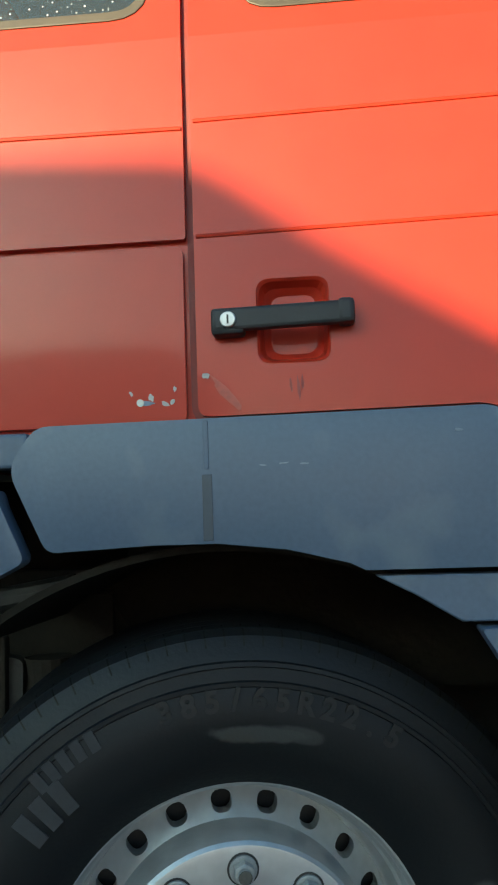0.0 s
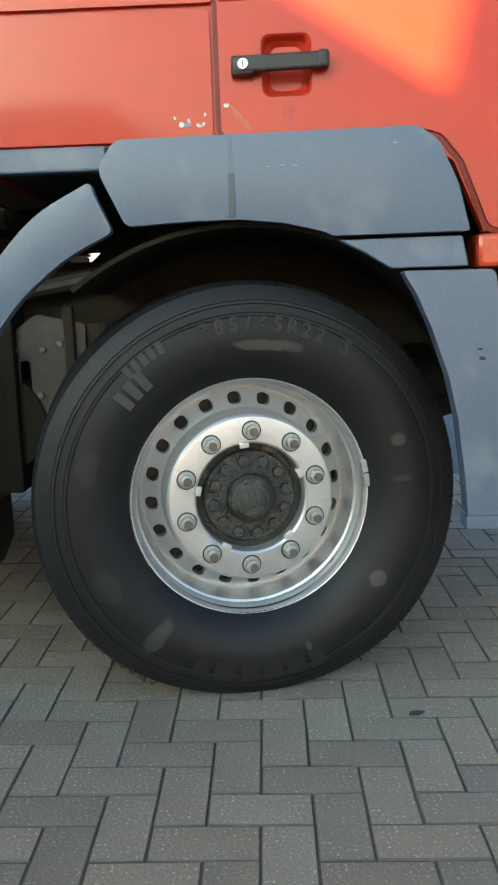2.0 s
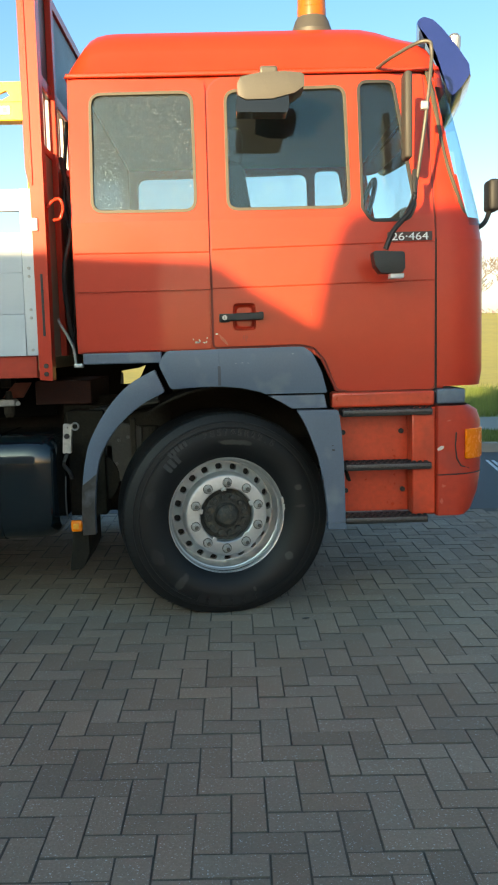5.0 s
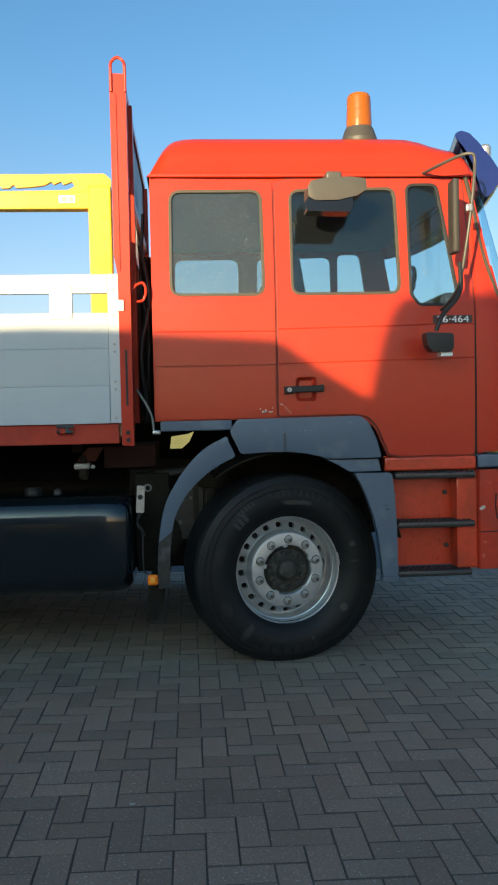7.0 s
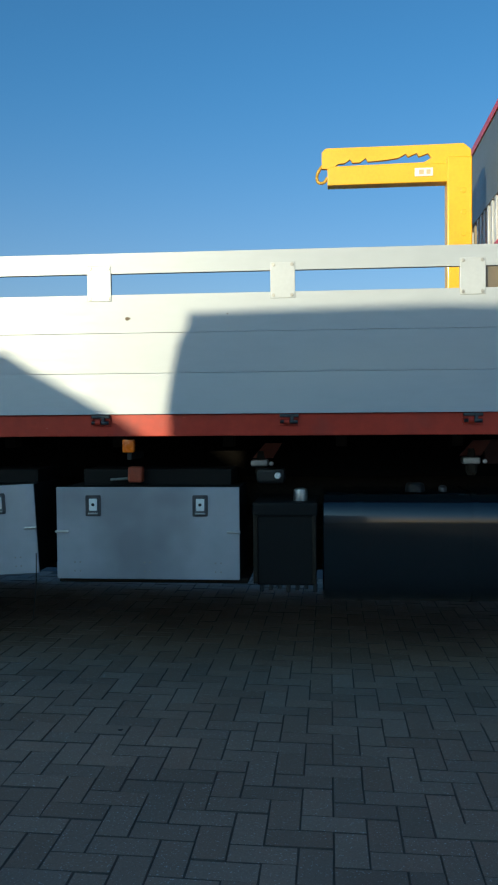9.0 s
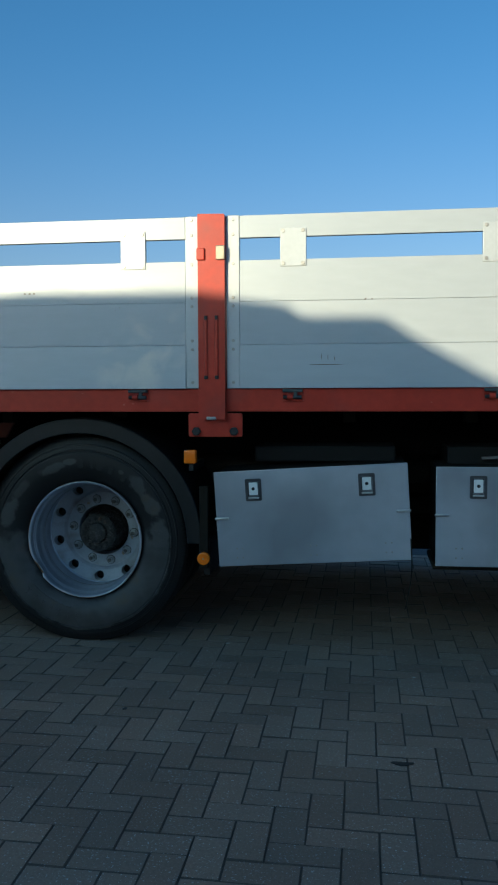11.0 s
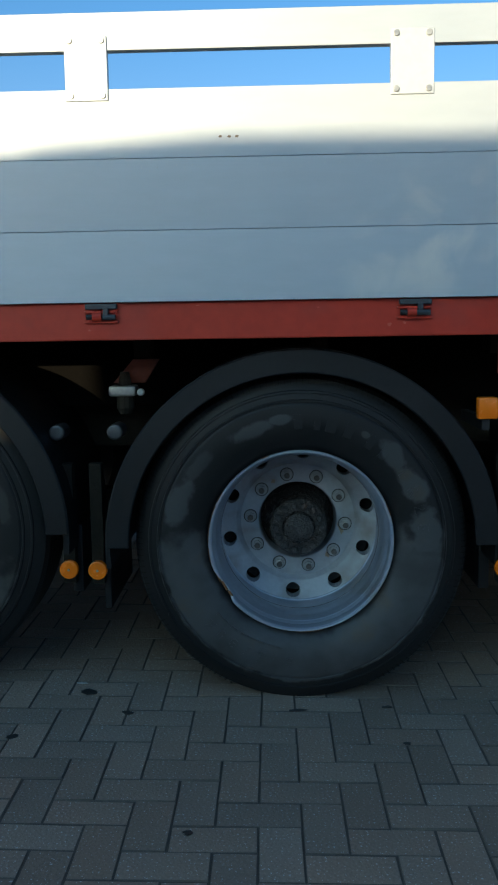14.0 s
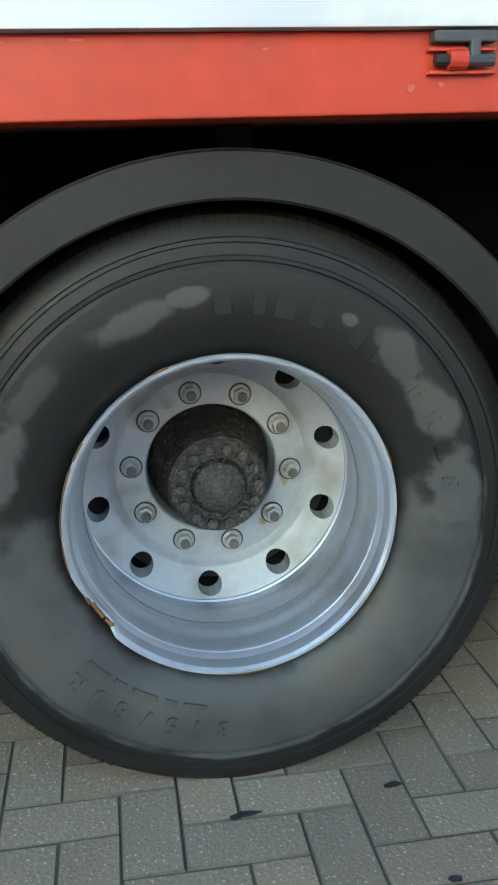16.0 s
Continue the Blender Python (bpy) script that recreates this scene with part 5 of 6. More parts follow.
# third axle: convex wheel with large holes
TX, TZ = -6.350, 0.588
tw = part("tag_wheel", revolve([(0.280, 0.262), (0.290, 0.245), (0.299, 0.234), (0.3025, 0.228), (0.299, 0.223), (0.292, 0.226), (0.286, 0.238), (0.278, 0.265), (0.268, 0.292), (0.262, 0.300), (0.2585, 0.302)], 96, TX, TZ), STEEL_R, truck, "steel wheel with large round vent holes")
part("holed_disc", slotted_ring(TX, TZ, 0.2585, 0.302, 0.2085, 0.262, 10, 6.6, 0.38, 0.05), STEEL_R, tw)
part("wheel_disc", revolve([(0.2085, 0.262), (0.206, 0.250), (0.203, 0.240), (0.197, 0.236), (0.125, 0.236), (0.120, 0.240), (0.118, 0.28)], 80, TX, TZ), STEEL_R, tw)
nuts(tw, TX, TZ, 0.236, 9)
hub_front(TX, TZ, 0.262, BLACK, 10, 0.094, 0.017, tw)
# black plate added to make the vent holes look shaded
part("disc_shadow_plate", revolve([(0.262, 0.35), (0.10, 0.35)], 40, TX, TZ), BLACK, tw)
TAG_RUBBER = sidewall("muddy_tyre_rubber", TX, TZ, (0.0135, 0.0130, 0.0130), (0.075, 0.070, 0.062), ((45, 0.40, 0.06, 0.03, 0.6), (15, 0.40, 0.08, 0.03, 0.5)), (0.30, 0.44, -0.15), 4.1)
part("tyre", tyre_mesh(TX, TZ, 0.178, RR, 0.315), TAG_RUBBER, tw, "dusty worn lorry tyre")
for cx, cz in ((FX, FZ), (RX, RZ), (TX, TZ)):
    part("far_wheel", far(tyre_mesh(cx, cz, 0.10, RR, 0.36, 48)), RUBBER, truck)
    part("axle", tube([(cx, 0.64, cz), (cx, 2.15, cz)], 0.09, 14), DIRTY, truck)

# rear mudguards
for cx, cz, y0 in ((RX, RZ, 0.10), (TX, TZ, 0.13)):
    mg = part("mudguard", arc_band(cx, cz, 0.600, 0.615, -6, 186, y0, y0 + 0.62, 56, 0.0), GUARD, truck, "black plastic wheel mudguard")
    part("mudguard_lip", arc_band(cx, cz, 0.540, 0.614, 0, 180, y0 - 0.006, y0 + 0.012, 56, 0.004), GUARD, mg)
    part("mudguard_flap", box(cx - 0.655, cx - 0.632, 0.27, y0 + 0.6, 0.30, cz, 0.004), GUARD, mg)
    part("mudguard_flap", box(cx + 0.590, cx + 0.625, 0.27, y0 + 0.6, 0.36, cz, 0.004), GUARD, mg)
for x, y, z in ((-5.663, 0.205, 0.452), (-5.762, 0.225, 0.450), (-4.376, 0.082, 0.482)):
    rf = part("reflector", disc(0.031, y - 0.012, y + 0.01, x, z, 28, 0.004), AMBER, truck, "round amber side reflector")
    part("reflector_screw", disc(0.004, y - 0.0145, y - 0.010, x, z, 10), RIVET, rf)
    part("reflector_stay", box(x - 0.02, x + 0.02, y + 0.008, y + 0.05, z - 0.05, z + 0.35, 0.002), PITCH, rf)
for x, y, z in ((-4.438, 0.09, 0.978), (-2.899, 0.085, 1.148)):
    rf = part("side_marker", box(x - 0.030, x + 0.030, y - 0.02, y + 0.02, z - 0.033, z + 0.033, 0.007, 3), AMBER, truck, "square amber side marker lamp")
    part("marker_stay", box(x - 0.012, x + 0.012, y + 0.01, y + 0.3, z - 0.07, z - 0.03, 0.003), BLACK, rf)

# ---------------------------------------------------------------- flatbed
# unseen strip added to stop light leaking between board and rail
part("floor_edge_seal", box(-7.75, -0.90, 0.040, 0.052, 1.3072, 1.335, 0.002), PITCH, truck)
part("bed_floor", box(-7.75, -0.90, 0.036, 2.464, 1.235, 1.3066, 0.001), WOOD, truck)
rail = part("bed_rail", box(-7.75, -0.912, 0.012, 0.10, 1.198, 1.3068, 0.003), RED_DULL, truck, "red steel bed edge rail")
part("far_bed_rail", box(-7.75, -0.912, 2.40, 2.488, 1.198, 1.303, 0.006), RED_DULL, truck)
for x in np.arange(-7.4, -1.0, 0.62):
    part("cross_bearer", box(x - 0.03, x + 0.03, 0.5, 2.34, 1.13, 1.232, 0.004), DIRTY, truck)

for x, z, w, h in ((-4.745, 1.232, 0.016, 0.014), (-4.70, 1.236, 0.012, 0.010), (-5.30, 1.296, 0.020, 0.004), (-5.20, 1.298, 0.03, 0.004), (-4.95, 1.285, 0.012, 0.004), (-5.62, 1.228, 0.010, 0.006), (-3.3, 1.24, 0.014, 0.006), (-2.6, 1.29, 0.02, 0.004)):
    part("paint_blister", chip(x, z, w, h, 0.012, int(-x * 700)), FADE, rail)

BOARDS = ((1.3075, 1.5093), (1.5107, 1.7093), (1.7107, 1.900), (2.004, 2.105))


def rivet_bm(x, z, y, r=0.0075):
    return disc(r, y - 0.004, y + 0.001, x, z, 10, 0.0012)


def dropside(x0, x1, plates, y0, flip=False):
    """A dropside of four boards, with tie plates over the open slot and capped ends."""
    mk = (lambda b: far(b)) if flip else (lambda b: b)
    frame_ = part("dropside", mk(box(x0 + 0.06, x1 - 0.06, y0 + 0.008, y0 + 0.026, 1.315, 1.895, 0.002)), ALU, truck, "white aluminium dropside, boards scuffed")
    for z0, z1 in BOARDS:
        bd_ = box(x0 + 0.062, x1 - 0.062, y0, y0 + 0.03, z0, z1, 0.0010)
        if z0 < 1.4:
            for v in bd_.verts:
                v.co.y -= (1.5093 - v.co.z) * 0.06
        part("board", mk(bd_), ALU, frame_)
    for a, c in ((x0, x0 + 0.061), (x1 - 0.061, x1)):
        part("end_cap", mk(box(a, c, y0 - 0.003, y0 + 0.033, 1.3075, 2.107, 0.003)), ALU_PLATE, frame_)
        for z in (1.335, 1.49, 1.53, 1.69, 1.73, 1.885, 2.02, 2.09):
            part("rivet", mk(rivet_bm((a + c) / 2, z, y0 - 0.003)), RIVET, frame_)
    for x in plates:
        part("tie_plate", mk(box(x - 0.060, x + 0.060, y0 - 0.005, y0 + 0.02, 1.868, 2.043, 0.002)), ALU_PLATE, frame_)
        for dx in (-0.045, 0.045):
            for z in (1.882, 2.030):
                part("rivet", mk(rivet_bm(x + dx, z, y0 - 0.005, 0.009)), RIVET, frame_)
    return frame_


d1 = dropside(-4.241, -0.893, (-1.201, -2.108, -3.020, -3.930), 0.0)
d2 = dropside(-7.72, -4.375, (-4.686, -5.598, -6.510, -7.42), 0.0)
dropside(-7.72, -0.893, (-1.2, -2.1, -3.0, -3.9, -4.8, -5.7, -6.6), 0.0, True)
MARK = mat("brown_scuff_mark", (0.13, 0.095, 0.065), 0.7, var=0.3, scale=30, fine=120)
for d, x, z, w, h in ((d1, -2.878, 1.781, 0.045, 0.020), (d1, -3.60, 1.712, 0.012, 0.008), (d1, -3.57, 1.712, 0.01, 0.007), (d1, -2.38, 1.797, 0.010, 0.01), (d2, -5.225, 1.765, 0.014, 0.009), (d2, -5.20, 1.765, 0.014, 0.009), (d2, -5.178, 1.765, 0.012, 0.009)):
    part("dent_mark", chip(x, z, w, h, 0.0, int(-x * 1000)), MARK, d)
ALU_SCUFF = mat("scuffed_aluminium", (0.42, 0.43, 0.435), 0.5, var=0.1, scale=9, fine=80)
for k, (x, z) in enumerate(((-5.35, 1.69), (-5.12, 1.688), (-5.02, 1.690), (-4.93, 1.689), (-4.80, 1.692), (-5.45, 1.685))):
    for j in range(3):
        part("scratch", chip(x + j * 0.022, z - 0.01 * (j % 2), 0.004, 0.008, 0.0, k * 7 + j), ALU_SCUFF, d2)
part("scuff_line", chip(-3.78, 1.415, 0.20, 0.005, -0.006, 77, 0), MARK, d1)
for k in range(3):
    part("scratch", chip(-3.80 + 0.03 * k, 1.452 - 0.004 * k, 0.004, 0.030, -0.0035, 60 + k, 4 * k), MARK, d1)

HINGE = mat("weathered_hinge_steel", (0.035, 0.040, 0.045), 0.5, var=0.3, scale=20, fine=90, bump=0.1)
for x in (-1.195, -2.077, -3.017, -3.93, -4.668, -5.577, -6.49):
    x -= 0.004
    h = part("hinge", box(x - 0.046, x + 0.046, -0.010, 0.012, 1.288, 1.304, 0.003), HINGE, truck, "black steel dropside hinge")
    part("hinge_lug", box(x + 0.006, x + 0.022, -0.012, 0.010, 1.262, 1.292, 0.003), HINGE, h)
    part("hinge_roller", tube([(x + 0.004, -0.006, 1.265), (x + 0.042, -0.006, 1.265)], 0.0085, 10), HINGE, h)
    part("hinge_eye", tube([(x - 0.024, -0.006, 1.266), (x + 0.002, -0.006, 1.266)], 0.0135, 12), RED_DULL, h)
    part("hinge_pin", tube([(x - 0.043, -0.005, 1.266), (x - 0.024, -0.005, 1.266)], 0.008, 10), BLACK, h)
    part("hinge_base", box(x - 0.050, x + 0.048, -0.002, 0.013, 1.248, 1.253, 0.001), RED_DULL, h)
    part("hinge_base", box(x - 0.050, x + 0.048, -0.002, 0.013, 1.278, 1.283, 0.001), RED_DULL, h)

post = part("bed_post", plate(rounded([(-4.372, 1.165), (-4.247, 1.162), (-4.245, 2.110), (-4.372, 2.113)], 0.006), -0.030, 0.04, (), 0.006), RED_DULL, truck, "red steel bed post with slots")
for x in (-4.335, -4.285):
    part("post_rib", tube([(x, -0.030, 1.36), (x, -0.030, 1.645)], 0.010, 8), RED_DULL, post)
    part("post_slot", box(x - 0.007, x + 0.007, -0.040, -0.030, 1.625, 1.645, 0.002), BLACK, post)
    part("post_slot", box(x - 0.009, x + 0.009, -0.041, -0.030, 1.350, 1.368, 0.004), BLACK, post)
part("post_catch", box(-4.285, -4.243, -0.044, -0.028, 1.900, 1.965, 0.004), mat("worn_brass_catch", (0.30, 0.26, 0.20), 0.4, metal=0.5, var=0.2, scale=20), post)
part("post_catch", box(-4.376, -4.338, -0.042, -0.028, 1.900, 1.955, 0.004), RED_DULL, post)
part("post_foot", plate(rounded([(-4.428, 1.080), (-4.172, 1.080), (-4.172, 1.190), (-4.428, 1.190)], 0.01), 0.005, 0.02, (), 0.002), RED_DULL, post)
for x in (-4.39, -4.21):
    part("foot_bolt", disc(0.022, -0.012, 0.006, x, 1.105, 6, 0.004), BLACK, post)
part("post_pin", box(-4.335, -4.29, -0.035, 0.0, 1.160, 1.175, 0.003), CHROME, post)
part("far_bed_post", far(plate([(-4.372, 1.165), (-4.247, 1.162), (-4.245, 2.110), (-4.372, 2.113)], -0.02, 0.04, (), 0.006)), RED_DULL, truck)

# headboard
hb = part("headboard_post", plate(rounded([(-0.896, 1.187), (-0.832, 1.182), (-0.828, 3.155), (-0.913, 3.158), (-0.913, 2.2), (-0.896, 2.1)], 0.008), -0.012, 0.07, (), 0.008), RED, truck, "red steel headboard post with a lifting hoop")
part("post_channel", box(-0.888, -0.879, -0.018, -0.010, 2.12, 3.05, 0.002), RED, hb)
part("hoop", tube(smooth_line([(-0.905, -0.016, 3.06), (-0.905, -0.016, 3.17), (-0.900, -0.016, 3.215), (-0.868, -0.016, 3.238), (-0.836, -0.016, 3.215), (-0.831, -0.016, 3.17), (-0.831, -0.016, 3.06)], 5), 0.0085, 8), RED, hb)
for z in (1.215, 1.255, 1.52, 1.62):
    part("post_bolt", disc(0.012 if z < 1.3 else 0.007, -0.018, -0.010, -0.862, z, 12, 0.002), BLACK, hb)
part("post_keyslot", box(-0.868, -0.856, -0.0135, -0.010, 1.40, 1.70, 0.001), BLACK, hb)
part("latch_plate", box(-0.905, -0.866, -0.022, -0.010, 1.905, 1.965, 0.003), ALU_PLATE, hb)
part("rope_hook", tube(smooth_line([(-0.826, 0.03, 2.02), (-0.80, 0.03, 2.05), (-0.765, 0.03, 2.06), (-0.75, 0.03, 2.02), (-0.765, 0.03, 1.97), (-0.80, 0.03, 1.96)], 4), 0.008, 8), RED, hb)
part("far_headboard_post", far(box(-0.913, -0.830, -0.012, 0.07, 1.187, 3.155, 0.008)), RED, truck)
head = part("headboard", box(-0.872, -0.846, 0.075, 2.425, 1.30, 2.30, 0.003), WOOD, truck, "ply and steel headboard behind the cab")
part("headboard_sheet", box(-0.886, -0.850, 0.075, 2.425, 2.62, 3.10, 0.003), SHEET, head)
part("headboard_top_rail", box(-0.895, -0.835, 0.071, 2.429, 3.10, 3.15, 0.004), RED, head)
part("headboard_mid_rail", box(-0.893, -0.838, 0.073, 2.427, 2.295, 2.335, 0.004), RED, head)
part("headboard_rail", box(-0.846, -0.832, 0.073, 2.427, 2.60, 2.66, 0.004), RED, head)
for k in range(19):
    y = 0.14 + k * 0.125
    part("headboard_bar", box(-0.882, -0.862, y - 0.022, y + 0.022, 2.33, 2.63, 0.003), ALU_PLATE if k % 7 else WOOD, head)
part("headboard_stay", box(-0.848, -0.815, 0.30, 0.36, 1.30, 3.10, 0.004), RED, head)
part("headboard_stay", box(-0.848, -0.815, 2.14, 2.20, 1.30, 3.10, 0.004), RED, head)
part("exhaust_pipe", tube([(-0.775, 0.62, 1.3), (-0.775, 0.62, 2.3)], 0.035, 12), BLACK, truck)
part("air_hose", tube(smooth_line([(-0.815, 0.12, 1.485), (-0.800, 0.06, 1.462), (-0.765, 0.05, 1.405), (-0.735, 0.05, 1.335), (-0.727, 0.05, 1.262)], 5), 0.0065, 8), mat("grey_air_hose", (0.20, 0.20, 0.19), 0.5, var=0.1, scale=10), truck, "grey looped air hose")
part("hose_foot", box(-0.735, -0.690, 0.03, 0.07, 1.240, 1.262, 0.006), CHROME, truck)
part("cable", tube(smooth_line([(-0.79, 0.25, 2.3), (-0.74, 0.2, 2.0), (-0.79, 0.18, 1.7), (-0.76, 0.2, 1.35)], 5), 0.012, 8), BLACK, truck)
part("cable", tube(smooth_line([(-0.77, 0.35, 2.5), (-0.79, 0.3, 2.1), (-0.75, 0.27, 1.8), (-0.78, 0.3, 1.3)], 5), 0.010, 8), BLACK, truck)
# backing plate added to shut out daylight; its opening shows the field
part("cab_support_plate", plate([(-1.6, 0.93), (0.32, 0.93), (0.32, 1.305), (-1.6, 1.305)], 1.25, 1.27, [[(-0.668, 1.106), (-0.585, 1.106), (-0.535, 1.150), (-0.500, 1.222), (-0.545, 1.205), (-0.610, 1.196), (-0.658, 1.188)]], 0), PITCH, truck, "added near-black backing plate with an opening to the field")
# assumed equipment, added to fill the dark space between tank and wing
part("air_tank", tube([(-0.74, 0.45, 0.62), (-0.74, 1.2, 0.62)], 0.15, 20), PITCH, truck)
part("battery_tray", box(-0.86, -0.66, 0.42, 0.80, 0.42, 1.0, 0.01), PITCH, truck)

# ---------------------------------------------------------------- under the bed
for y in (0.82, 1.60):
    part("chassis_rail", box(-7.7, 1.05, y, y + 0.08, 0.78, 1.06, 0.006), DIRTY, truck)
part("subframe", box(-7.6, -0.75, 0.70, 1.80, 1.10, 1.14, 0.004), DIRTY, truck)
# beams added to block daylight under the bed; their black stands for shade
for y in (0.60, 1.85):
    part("subframe_beam", box(-7.7, -0.95, y, y + 0.05, 0.96, 1.234, 0.002), SHADE_BLACK, truck)
part("red_subframe_end", box(-1.05, -0.74, 0.55, 2.0, 1.03, 1.16, 0.006), SHADED_RED, truck)
part("spring", arc_band(0.0, 2.55, 2.02, 2.08, -108, -72, 0.72, 0.82, 16, 0.004), DIRTY, truck)
part("spring", arc_band(-5.68, 2.9, 2.3, 2.38, -107, -73, 0.85, 0.95, 16, 0.004), DIRTY, truck)
part("engine_block", box(-0.35, 0.9, 0.95, 1.55, 0.55, 1.08, 0.05), DIRTY, truck)
part("gearbox", box(-1.4, -0.5, 1.0, 1.5, 0.5, 0.95, 0.08), DIRTY, truck)
part("prop_shaft", tube([(-1.4, 1.25, 0.66), (-4.9, 1.25, 0.58)], 0.06, 14), DIRTY, truck)
part("diff_housing", turned([(0.05, 0.32), (0.2, 0.38), (0.24, 0.55), (0.2, 0.72), (0.05, 0.78)], RX, 1.25, 18), DIRTY, truck)
part("far_tank", box(-3.4, -0.9, 1.9, 2.42, 0.42, 0.95, 0.1, 4), DIRTY, truck)
# unseen far-side panels added to keep daylight from under the lorry
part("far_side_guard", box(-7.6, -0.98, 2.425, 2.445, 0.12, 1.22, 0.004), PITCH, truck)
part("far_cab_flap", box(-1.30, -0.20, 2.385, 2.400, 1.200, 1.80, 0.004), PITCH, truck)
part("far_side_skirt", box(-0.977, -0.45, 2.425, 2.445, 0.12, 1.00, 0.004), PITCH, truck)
part("far_tool_box", box(-4.3, -3.5, 1.95, 2.42, 0.45, 0.95, 0.02), DIRTY, truck)

# fuel tank
tk = bmesh.new()
sec = rounded([(0.09, 0.350), (0.70, 0.350), (0.70, 0.905), (0.09, 0.905)], 0.15, 10)
rings = []
for x, s in ((-1.922, 0.95), (-1.915, 1.0), (-1.86, 1.0), (-1.02, 1.0), (-0.985, 0.997), (-0.955, 0.988), (-0.928, 0.972), (-0.905, 0.948), (-0.887, 0.915), (-0.875, 0.872), (-0.868, 0.82)):
    rings.append([tk.verts.new((x, 0.395 + (y - 0.395) * s, 0.64 + (z - 0.64) * s)) for y, z in sec])
for a, c in zip(rings, rings[1:]):
    for k in range(len(sec)):
        tk.faces.new((a[k - 1], a[k], c[k], c[k - 1]))
tk.faces.new(rings[0])
tk.faces.new(rings[-1][::-1])
tank = part("fuel_tank", tk, TANK, truck, "dark blue painted fuel tank")
for x in (-1.735, -1.17):
    sb = bmesh.new()
    sec2 = [(0.395 + (y - 0.395) * 1.012, 0.64 + (z - 0.64) * 1.014) for y, z in sec]
    r0 = [sb.verts.new((x - 0.016, y, z)) for y, z in sec2]
    r1 = [sb.verts.new((x + 0.016, y, z)) for y, z in sec2]
    for k in range(len(sec)):
        sb.faces.new((r0[k - 1], r0[k], r1[k], r1[k - 1]))
    part("tank_strap", sb, TANK, tank)
part("tank_gauge", turned([(0.022, 0.905), (0.022, 0.918), (0.012, 0.93)], -1.30, 0.34, 14), DARK_STEEL, tank)
part("tank_drain", box(-1.28, -1.24, 0.30, 0.36, 0.335, 0.38, 0.01), BLACK, tank)
part("tank_cap", turned([(0.05, 0.90), (0.05, 0.925), (0.042, 0.94)], -1.44, 0.36, 20), BLACK, tank)

# side box behind the tank
sbx = part("battery_box", box(-2.255, -1.955, 0.11, 0.62, 0.44, 0.80, 0.012), BOX_SIDE, truck, "black battery box with a ribbed lid")
part("box_lid", box(-2.275, -1.945, 0.095, 0.63, 0.79, 0.86, 0.012), BOX_SIDE, sbx)
for x in (-2.27, -1.975):
    part("box_flange", box(x, x + 0.022, 0.098, 0.12, 0.45, 0.86, 0.004), DIRTY, sbx)
part("filler_cap", turned([(0.036, 0.86), (0.037, 0.90), (0.034, 0.918), (0.02, 0.924)], -2.035, 0.22, 20), CHROME, sbx, "chrome filler cap")
for k in range(7):
    part("box_foot", box(-2.24 + k * 0.045, -2.22 + k * 0.045, 0.12, 0.2, 0.405 + 0.008 * (k % 3), 0.445, 0.004), BLACK, sbx)
part("valve_block", box(-2.27, -2.12, 0.30, 0.45, 0.94, 1.02, 0.02), BLACK, truck)
part("pipe_end", disc(0.017, 0.26, 0.30, -2.155, 0.985, 14, 0.004), WHITE, truck)

# valves and brackets that catch the light
for x, z in ((-1.15, 1.060), (-2.25, 1.05), (-5.58, 1.03)):
    v = part("valve", box(x - 0.05, x + 0.04, 0.32, 0.40, z - 0.02, z + 0.015, 0.008), RIVET, truck, "dirty metal air valve")
    part("valve_body", turned([(0.02, z - 0.08), (0.03, z - 0.06), (0.03, z - 0.02), (0.015, z + 0.06)], x, 0.36, 12), DIRTY, v)
    part("valve_knob", disc(0.012, 0.30, 0.32, x + 0.06, z - 0.005, 12, 0.004), CHROME, v)
    part("valve_bracket", plate([(x - 0.05, z + 0.02), (x + 0.06, z + 0.02), (x + 0.11, z + 0.10), (x + 0.02, z + 0.10)], 0.42, 0.44, (), 0), RUSTY, v)
for x in (-5.60, -5.79):
    part("spring_pin", disc(0.026, 0.24, 0.34, x, 0.90, 18, 0.008), DARK_STEEL, truck)
part("step_latch", plate(rounded([(-0.845, 0.795), (-0.800, 0.795), (-0.792, 0.945), (-0.835, 0.95)], 0.008), 0.195, 0.22, (), 0.004), CHROME, truck, "galvanised latch plate behind the wing")
part("latch_knob", disc(0.014, 0.18, 0.20, -0.818, 0.885, 14, 0.003), BLACK, truck)
part("latch_ring", tube([(-0.775 + 0.018 * math.cos(a), 0.2, 0.935 + 0.018 * math.sin(a)) for a in [2 * math.pi * k / 14 for k in range(15)]], 0.005, 6), CHROME, truck)
part("latch_cable", tube(smooth_line([(-0.82, 0.2, 0.795), (-0.84, 0.19, 0.74), (-0.815, 0.19, 0.70), (-0.80, 0.2, 0.66)], 4), 0.010, 8), BLACK, truck)
part("lamp_wire", tube(smooth_line([(-0.80, 0.02, 0.70), (-0.80, 0.0, 0.58), (-0.795, -0.005, 0.50), (-0.77, -0.01, 0.485)], 4), 0.004, 6), BLACK, truck)


PADDLE = mat("bright_zinc_paddle", (0.88, 0.88, 0.86), 0.35, metal=0.1, var=0.06, scale=20, fine=90)


